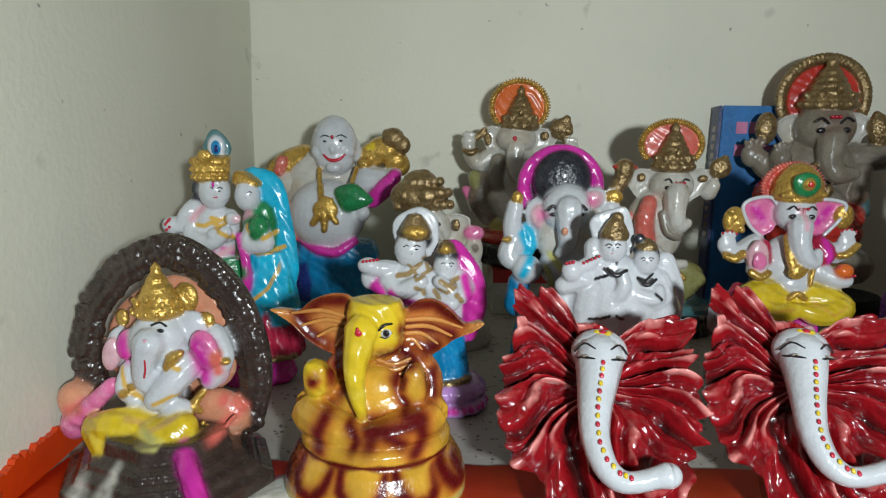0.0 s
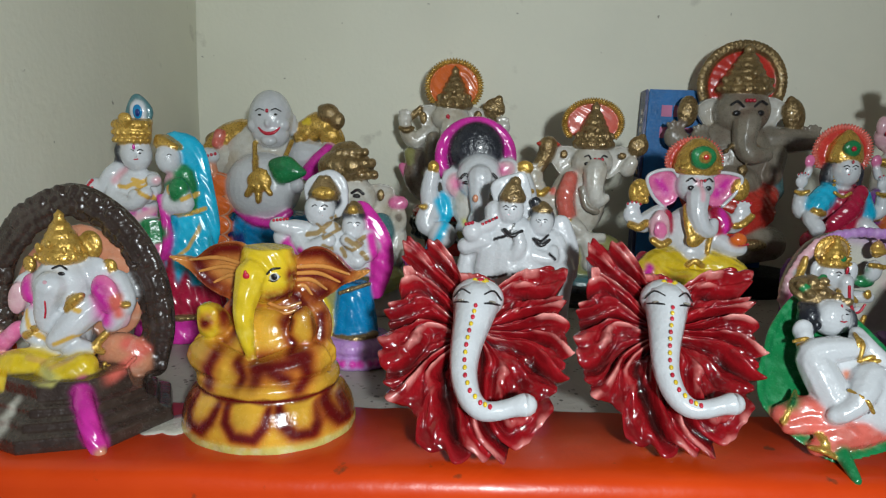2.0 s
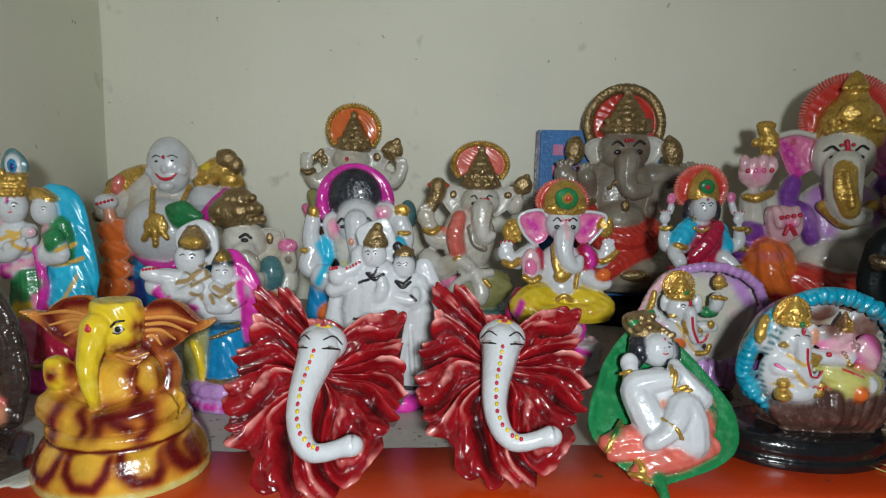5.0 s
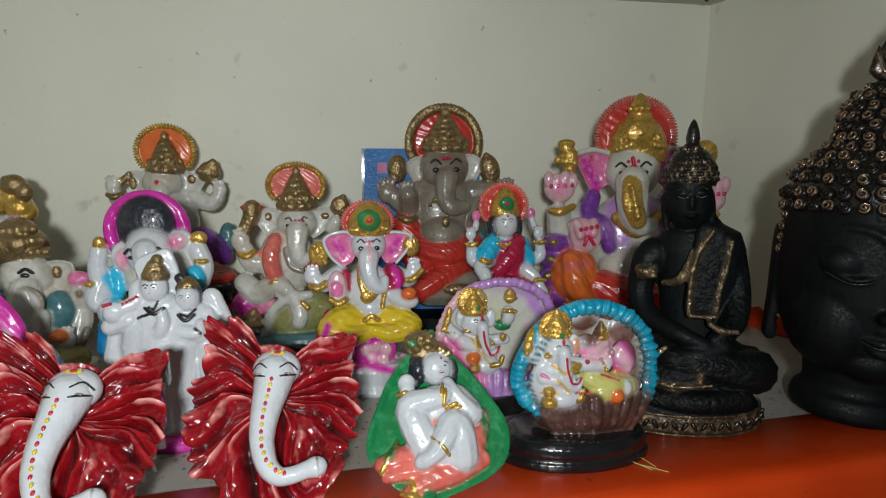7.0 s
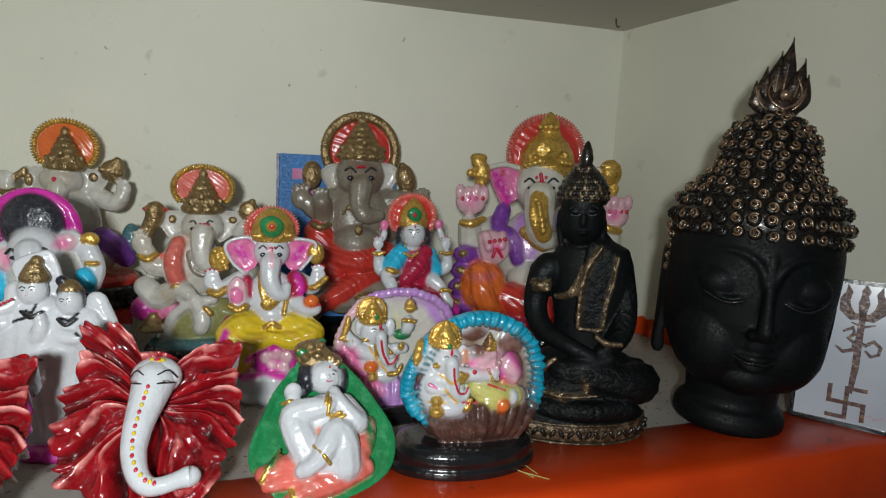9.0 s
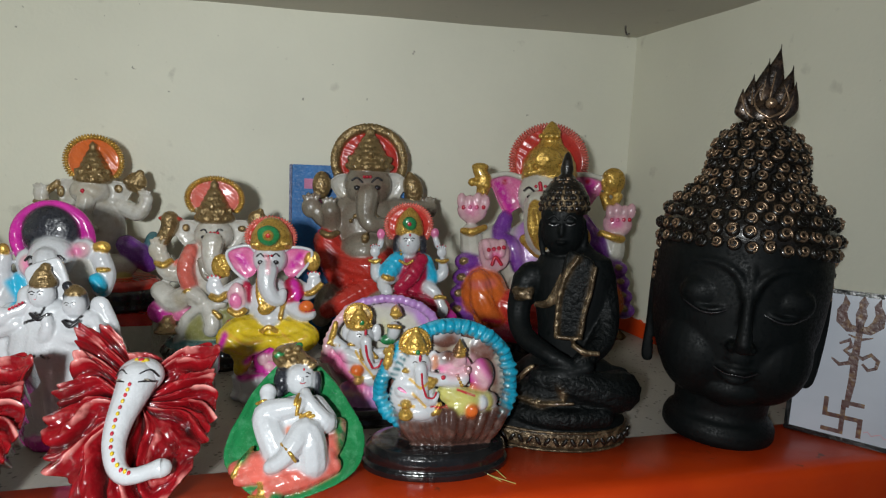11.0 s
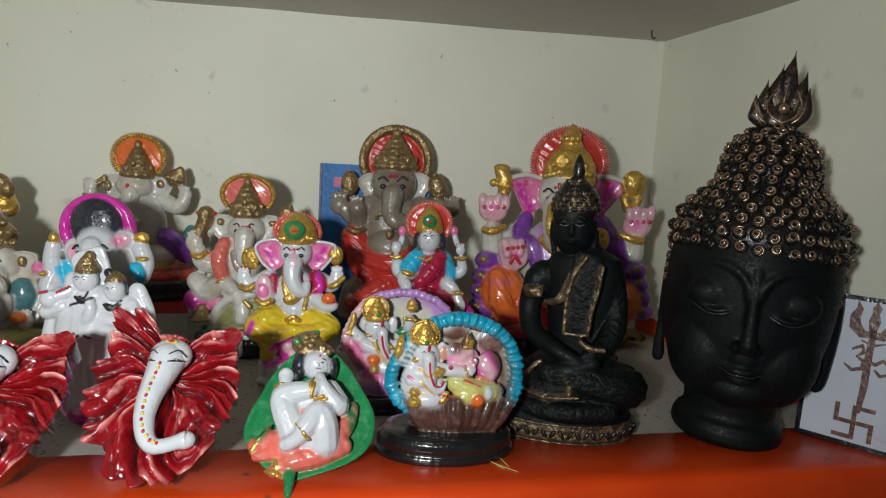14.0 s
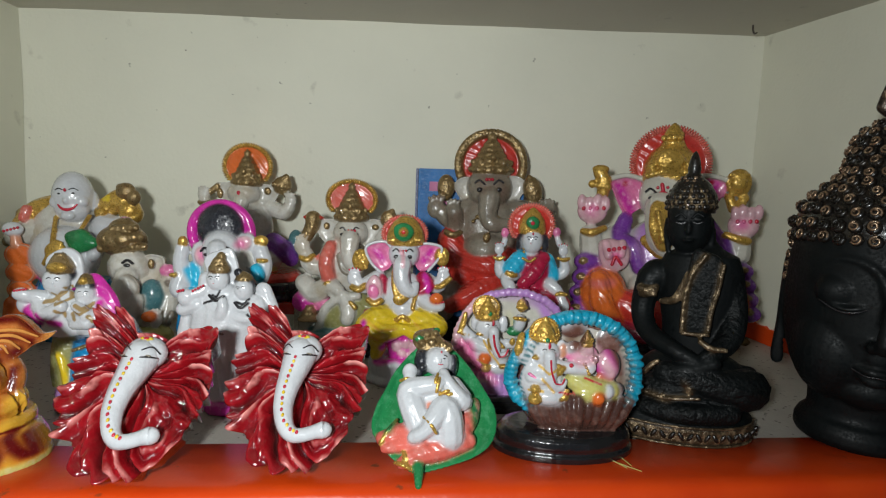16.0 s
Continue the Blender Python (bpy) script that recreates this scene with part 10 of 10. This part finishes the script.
s = Figure()
s.turned("black", (-4, 0, 0), [(88, 0), (92, 5), (86, 14), (92, 24), (88, 34), (80, 38), (4, 38)], 0.62, flutes=24, bite=0.05)
s.turned("crimson", (-6, 0, 37), [(92, 0), (95, 5), (90, 14), (82, 20), (4, 21)], 0.62)
s.halo("coral", "red", (9.4, 13.7, 253.1), 46.3, 44, 5.5, 60, 7.1, 1.0, -40, 220)
s.turned("gold", (8.1, 0, 230.4), [(33, -7.9), (34.5, 3.9), (32.2, 21.6), (25.1, 35.3), (15.7, 44), (14.1, 47.9), (11, 54.2), (12.6, 58.9), (5.5, 69.1), (1.2, 73)], 0.8)
s.ball("gold", (-0.8, -29.4, 255.9), (16.5, 6.3, 14.1))
s.ball("gold", (-1.7, -34.5, 255.8), (5.5, 3.1, 5.5))
s.dots("gold", (-26.4, -27.5, 236.8), (27.9, -27.5, 240.9), 11, 4.3, -3.9)
s.dots("gold", (-21.4, -25.9, 247.8), (22, -25.9, 250.8), 7, 4.7, -9.8)
s.dots("gold", (-6.9, -11.8, 283.4), (13.4, -11.8, 284.2), 4, 3.9, 0)
s.ball("cream", (0.5, -7.9, 211.6), (31.4, 25.9, 33.4))
s.plate("pink", [(-23.9, 232.8), (-41.2, 237), (-63.6, 231.1), (-61.6, 217.2), (-45.8, 188.1), (-32.6, 190.6), (-18.3, 204.6)], 2, 7.9, dome=5.5, cup=True)
s.plate("pink", [(32.6, 237.1), (51.3, 239.8), (78, 235.3), (75.6, 218.2), (55, 190.7), (39.4, 195.7), (28.8, 210.5)], 2, 7.9, dome=5.5, cup=True)
s.tube("cream", [(-65.6, 0.8, 232.1, 3.5), (-45.1, 0.8, 236.8, 3.5), (-23.2, 0.8, 231.7, 3.5)])
s.tube("cream", [(77.7, 0.8, 234.5, 3.5), (54.8, 0.8, 239.6, 3.5), (32.4, 0.8, 236.4, 3.5)])
s.tube("line", [(-28.3, -33.8, 217.6, 1.3), (-22.7, -33.8, 221.5, 1.3), (-15.9, -33.8, 216.7, 1.3)])
s.ball("line", (-21.3, -33.8, 209.9), (3.4, 1.8, 2.4))
s.tube("line", [(12.2, -33.8, 219.4, 1.3), (6.2, -33.8, 222.7, 1.3), (0, -33.8, 217.4, 1.3)])
s.ball("line", (6.2, -33.8, 211.1), (3.4, 1.8, 2.4))
s.tube("rouge", [(-10.1, -36.1, 226.8, 2.4), (-8.5, -36.1, 219.6, 2.4)])
s.dots("rouge", (-14.9, -36.1, 223), (-3.4, -36.1, 223.5), 3, 2.0, 0)
s.ball("rouge", (-8.3, -36.1, 216), (5.5, 2, 3.1))
s.tube("cream", [(-8.2, -31.4, 199.5, 19.6), (-9.7, -40.8, 170.9, 17.3), (-3, -40.8, 153, 14.1), (12, -39.3, 149.8, 10.2)])
s.tube("gold", [(-13.7, -48.7, 196.7, 11.8), (-14.9, -55.7, 175.8, 11.8), (-7.4, -54.2, 158, 10.2)], flat=0.5)
s.dots("gold", (-17.7, -59.7, 193.7), (-11, -63.6, 162.5), 6, 3.9, 0)
s.ball("cream", (6.2, 3.9, 128.3), (55, 31.4, 58.9))
s.ball("cream", (1.7, -11.8, 99.6), (39.3, 27.5, 27.5))
s.tube("purple", [(-43.3, 3.9, 180.4, 10.2), (-50.4, -3.9, 157.8, 11.8), (-36, -15.7, 148.3, 10.2), (-27.4, -19.6, 122.7, 8.6)])
s.tube("purple", [(52.6, 3.9, 177, 15.7), (68.9, 0, 151.1, 18.1), (86.3, 0, 124.8, 17.3)])
s.tube("gold", [(-23.8, -31.4, 158.3, 7.1), (-2, -39.3, 141.8, 7.1), (23.7, -31.4, 160.4, 7.1)])
s.ball("gold", (47.5, -23.6, 160.6), (11.8, 7.9, 15.7))
s.tube("cream", [(-53, 7.9, 156.4, 17.3), (-79.5, 0, 136.7, 17.3), (-86.7, -3.9, 160, 14.1)])
s.ball("blush", (-86.5, -5.5, 190.6), (18.8, 11, 16.5))
s.ball("blush", (-100.6, -10.2, 201.6), (5.9, 6.3, 10.2))
s.ball("rouge", (-98.6, -18.1, 193.9), (2.4, 1.6, 2.7))
s.ball("blush", (-90.7, -10.2, 199.1), (5.9, 6.3, 10.2))
s.ball("rouge", (-90.5, -18.1, 194.3), (2.4, 1.6, 2.7))
s.ball("blush", (-81.1, -10.2, 202.5), (5.9, 6.3, 10.2))
s.ball("rouge", (-82.3, -18.1, 194.6), (2.4, 1.6, 2.7))
s.ball("blush", (-71.2, -10.2, 199.9), (5.9, 6.3, 10.2))
s.ball("rouge", (-74.1, -18.1, 195), (2.4, 1.6, 2.7))
s.tube("gold", [(-97.8, -15.7, 165.3, 4.3), (-86.1, -20.4, 164.7, 5.1), (-71.8, -15.7, 170.2, 4.3)])
s.tube("gold", [(-75.6, 0, 206, 7.1), (-72.9, 0, 225.1, 9.4), (-79.4, 0, 239.8, 8.6)])
s.ball("gold", (-78.4, 0, 243.6), (11, 7.1, 5.5))
s.dots("gold", (-88.2, -3.1, 224.5), (-69.4, -6.3, 221.6), 3, 5.5, 0)
s.tube("cream", [(70.4, 7.9, 158, 16.5), (92.7, 0, 140.6, 16.5), (95.6, -3.9, 160.5, 13.3)])
s.ball("blush", (97.4, -5.5, 179.8), (18.8, 11, 17.3))
s.ball("blush", (85.6, -10.2, 192.9), (5.9, 6.3, 10.2))
s.ball("rouge", (85.9, -18.1, 184.9), (2.4, 1.6, 2.7))
s.ball("blush", (94.3, -10.2, 195.5), (5.9, 6.3, 10.2))
s.ball("rouge", (93.3, -18.1, 185.2), (2.4, 1.6, 2.7))
s.ball("blush", (103.5, -10.2, 193.7), (5.9, 6.3, 10.2))
s.ball("rouge", (100.7, -18.1, 185.6), (2.4, 1.6, 2.7))
s.ball("blush", (112.2, -10.2, 196.3), (5.9, 6.3, 10.2))
s.ball("rouge", (108, -18.1, 185.9), (2.4, 1.6, 2.7))
s.tube("gold", [(74.9, -15.7, 168.5, 4.3), (87.2, -19.6, 163.8, 5.1), (101.5, -15.7, 161.4, 4.3)])
s.ball("gold", (89.8, 0, 232.1), (15.7, 6.3, 17.3))
s.ball("gold", (88.2, -5.5, 232.1), (9.4, 4.7, 10.2))
s.tube("gold", [(79.3, 0, 212.8, 5.5), (88, 0, 198, 7.1), (98.1, 0, 213.6, 5.5)])
s.dots("gold", (77.4, -5.5, 241), (97.9, -5.5, 241.9), 5, 3.1, 0)
s.plate("blush", [(-76.9, 133.5), (-78.7, 152.1), (-68, 158.1), (-53.1, 156.2), (-41.5, 146.3), (-42.2, 127.6), (-54.6, 117.7), (-69.6, 120.7)], -31.4, 10.2, dome=5.5)
s.dots("rouge", (-68.1, -41.6, 145.7), (-50.1, -41.6, 149.1), 4, 2.7, 0)
s.tube("rouge", [(-63.6, -42.4, 128.3, 2), (-59.7, -42.4, 137.7, 2), (-52.6, -42.4, 128.8, 2)])
s.tube("blush", [(-71.5, -33, 152.6, 5.5), (-67.5, -38.5, 138.7, 5.5)])
s.tube("blush", [(-51.3, -33, 153.5, 5.5), (-53, -38.5, 141.2, 5.5)])
s.ball("orange", (-69.2, -23.6, 90.9), (28.3, 23.6, 31.4))
s.tube("orange", [(-76.6, -35.3, 107.9, 13.3), (-71.9, -43.2, 79.7, 14.9), (-55.7, -39.3, 60.7, 10.2)])
s.ball("orange", (81.8, -15.7, 81), (25.9, 22, 28.3))
s.tube("red", [(-44.4, -27.5, 77.6, 19.6), (3.7, -35.3, 66.4, 23.6), (58.1, -23.6, 70, 19.6)])
s.ball("cream", (-7.9, -35.3, 73.4), (15.7, 11.8, 19.6))
s.ball("purple", (-89.2, -11.8, 126.3), (17.3, 15.7, 11.8))
s.ball("bronze", (-95.6, -24.3, 128.6), (6.3, 3.9, 4.7))
s.ball("purple", (97.6, -7.9, 122.7), (15.7, 15.7, 11))
s.ball("bronze", (97.5, -20.4, 125.5), (5.5, 3.9, 4.3))
s.ball("purple", (-91.2, -11.8, 106.2), (17.3, 15.7, 11.8))
s.ball("bronze", (-97.6, -24.3, 108.8), (6.3, 3.9, 4.7))
s.ball("purple", (102.1, -7.9, 105.1), (15.7, 15.7, 11))
s.ball("bronze", (101.2, -20.4, 108.2), (5.5, 3.9, 4.3))
s.ball("purple", (-93.2, -11.8, 85.9), (17.3, 15.7, 11.8))
s.ball("bronze", (-99.6, -24.3, 88.9), (6.3, 3.9, 4.7))
s.ball("purple", (106.6, -7.9, 87.5), (15.7, 15.7, 11))
s.ball("bronze", (104.9, -20.4, 90.8), (5.5, 3.9, 4.3))
s.ball("purple", (-95.2, -11.8, 65.5), (17.3, 15.7, 11.8))
s.ball("bronze", (-101.6, -24.3, 68.8), (6.3, 3.9, 4.7))
s.ball("purple", (111.1, -7.9, 69.7), (15.7, 15.7, 11))
s.ball("bronze", (108.6, -20.4, 73.2), (5.5, 3.9, 4.3))
s.tube("purple", [(-84.1, -11.8, 64.4, 15.7), (-75.6, -11.8, 49.1, 14.1)])
s.ball("hot", (-25.1, -35.3, 51.7), (19.6, 11.8, 10.2))
s.brush("hot", [(-53.8, 0, 222.1, 10.2), (-43.2, 0, 203.6, 10.2), (-36.8, 0, 192.5, 10.2)], 0.9, 31.4)
s.brush("hot", [(63.1, 0, 227.2, 10.2), (57, 0, 208, 10.2), (50.3, 0, 196.3, 10.2)], 0.9, 31.4)
s.brush("rouge", [(-46.4, 0, 226.2, 5.5), (-46.4, 0, 226.2, 5.5)], 0.8, 31.4)
s.brush("rouge", [(59, 0, 230.7, 5.5), (59, 0, 230.7, 5.5)], 0.8, 31.4)
s.brush("lilac", [(-20.2, -16, 176.2, 15.7), (-25.9, -16, 149.8, 15.7), (-13.6, -16, 131.5, 15.7)], 0.9, 16.0)
s.brush("lilac", [(24.6, -16, 170.8, 15.7), (33.8, -16, 145, 15.7)], 0.9, 16.0)
s.brush("pink", [(-87.7, -23.6, 191.8, 13.3), (-87.7, -23.6, 191.8, 13.3)], 0.95, 47.1)
s.brush("pink", [(92, -23.6, 181.2, 13.3), (92, -23.6, 181.2, 13.3)], 0.95, 47.1)
s.brush("pink", [(-58.7, -23.6, 137, 13.3), (-58.7, -23.6, 137, 13.3)], 0.95, 47.1)
for k in range(4):
    s.tube("orange", [(-90 + 3 * k, -34, 92 - 10 * k, 2.4), (-70, -47.5 + k, 80 - 9 * k, 3.0), (-48 - 2 * k, -38, 90 - 10 * k, 2.4)])
    s.tube("orange", [(60 + 2 * k, -30, 82 - 8 * k, 2.2), (80, -37.5 + k, 72 - 8 * k, 2.8), (99 - 3 * k, -28, 82 - 8 * k, 2.2)])
s.brush("coral", [(-84, -36, 104, 9), (-62, -40, 106, 9)], 0.95, 30.0)
s.brush("rouge", [(-70, -44, 62, 7), (-52, -44, 60, 7)], 0.95, 30.0)
s.stand("large_pink_eared_figurine", (0.632, 0.66, 0.0), "large pink-eared elephant-headed figurine with gold crown on a black base", "figurine", turn=-8, voxel=1.7)



def small_things():
    """The loose bits between the figurines."""
    carton = new("small_carton")
    part("carton_body", block(bmesh.new(), (-0.05, -0.035, 0), (0.05, 0.035, 0.05), 0.001), M["cream"], carton, "dusty white card sides")
    part("carton_band", block(bmesh.new(), (-0.0505, -0.0355, 0.036), (0.0505, 0.0355, 0.0515), 0.001), M["red"], carton, "red printed band")
    carton.matrix_world = pose(0.108, 0.735, 0.0, 0, 0, 6) @ Matrix.Scale(1.0, 4)
    tagged(carton, "small white card carton with a red band", "carton")

    s = Figure()
    s.tube("brown", [(0, 0, 0, 1.3), (0.5, 0, -7, 1.2), (2.5, -1, -12, 1.2), (5, -2, -11, 1.0)])
    s.stand("bent_nail", (0.775, 0.755, TOP + 0.001), "bent rusty nail stuck in the ceiling near the corner", "nail", group="loose bits of the niche")

    tag = new("price_tag")
    card = bmesh.new()
    block(card, (-0.014, 0, 0), (0.014, 0.0012, 0.02))
    part("card", card, M["cream"], tag, "yellowed paper card")
    bars = bmesh.new()
    for k in range(3):
        block(bars, (-0.010, -0.0004, 0.004 + 0.005 * k), (0.009 - 0.004 * (k % 2), 0.0002, 0.0055 + 0.005 * k))
    part("print_bars", bars, M["smoke"], tag, "faded brown print bars")
    tag.matrix_world = pose(0.043, 0.807, 0.136, -3, 2, 3)
    tagged(tag, "yellowed paper tag stuck to the back wall", "tag")

    bm, n, rows = bmesh.new(), 14, []
    for i in range(n + 1):
        rows.append([bm.verts.new((0.07 * i / n, 0.05 * j / 8, 0.012 + 0.011 * math.sin(i * 0.9 + j * 0.7) * (0.4 + 0.6 * j / 8) + 0.004 * noise.noise(Vector((i, j, 2))))) for j in range(9)])
    for a, b in zip(rows, rows[1:]):
        for j in range(8):
            bm.faces.new((a[j], b[j], b[j + 1], a[j + 1]))
    bmesh.ops.solidify(bm, geom=bm.faces[:], thickness=0.0012)
    cloth = link_mesh("gold_cloth_scrap", bm, [M["bronze"]])
    cloth.matrix_world = pose(0.725, 0.69, 0.0005, 0, 0, 20)
    tagged(cloth, "crumpled gold cloth scrap lying in the corner", "cloth")

    for k, (x, y, turn, long) in enumerate(((0.502, 0.352, 118, 0.03), (0.512, 0.347, 135, 0.034), (0.507, 0.356, 100, 0.026))):
        s = Figure()
        s.tube("lemon", [(0, 0, 0.5, 0.35), (long * 500, 1.5, 0.9, 0.4), (long * 1000, 0, 0.5, 0.25)])
        s.stand("straw", (x, y, 0.0022), "thin dry straw lying on the orange shelf edge", "straw", turn=turn, group="straws on the edge")

    s = Figure()
    s.turned("cream", (0, 0, 0), [(19, 0), (18.6, 0.4), (1, 0.5)], 0.62, flutes=7, bite=0.4)
    s.turned("cream", (16, 6, 0), [(9, 0), (8.6, 0.4), (1, 0.5)], 0.5, flutes=5, bite=0.4)
    chip = s.stand("paint_chip", (-0.062, 0.333, 0.0021), "bare white patch where the orange enamel has chipped", "paint chip", turn=15)
    tagged(chip, "bare white patch where the orange enamel has chipped", "paint chip", kind="structure")


small_things()
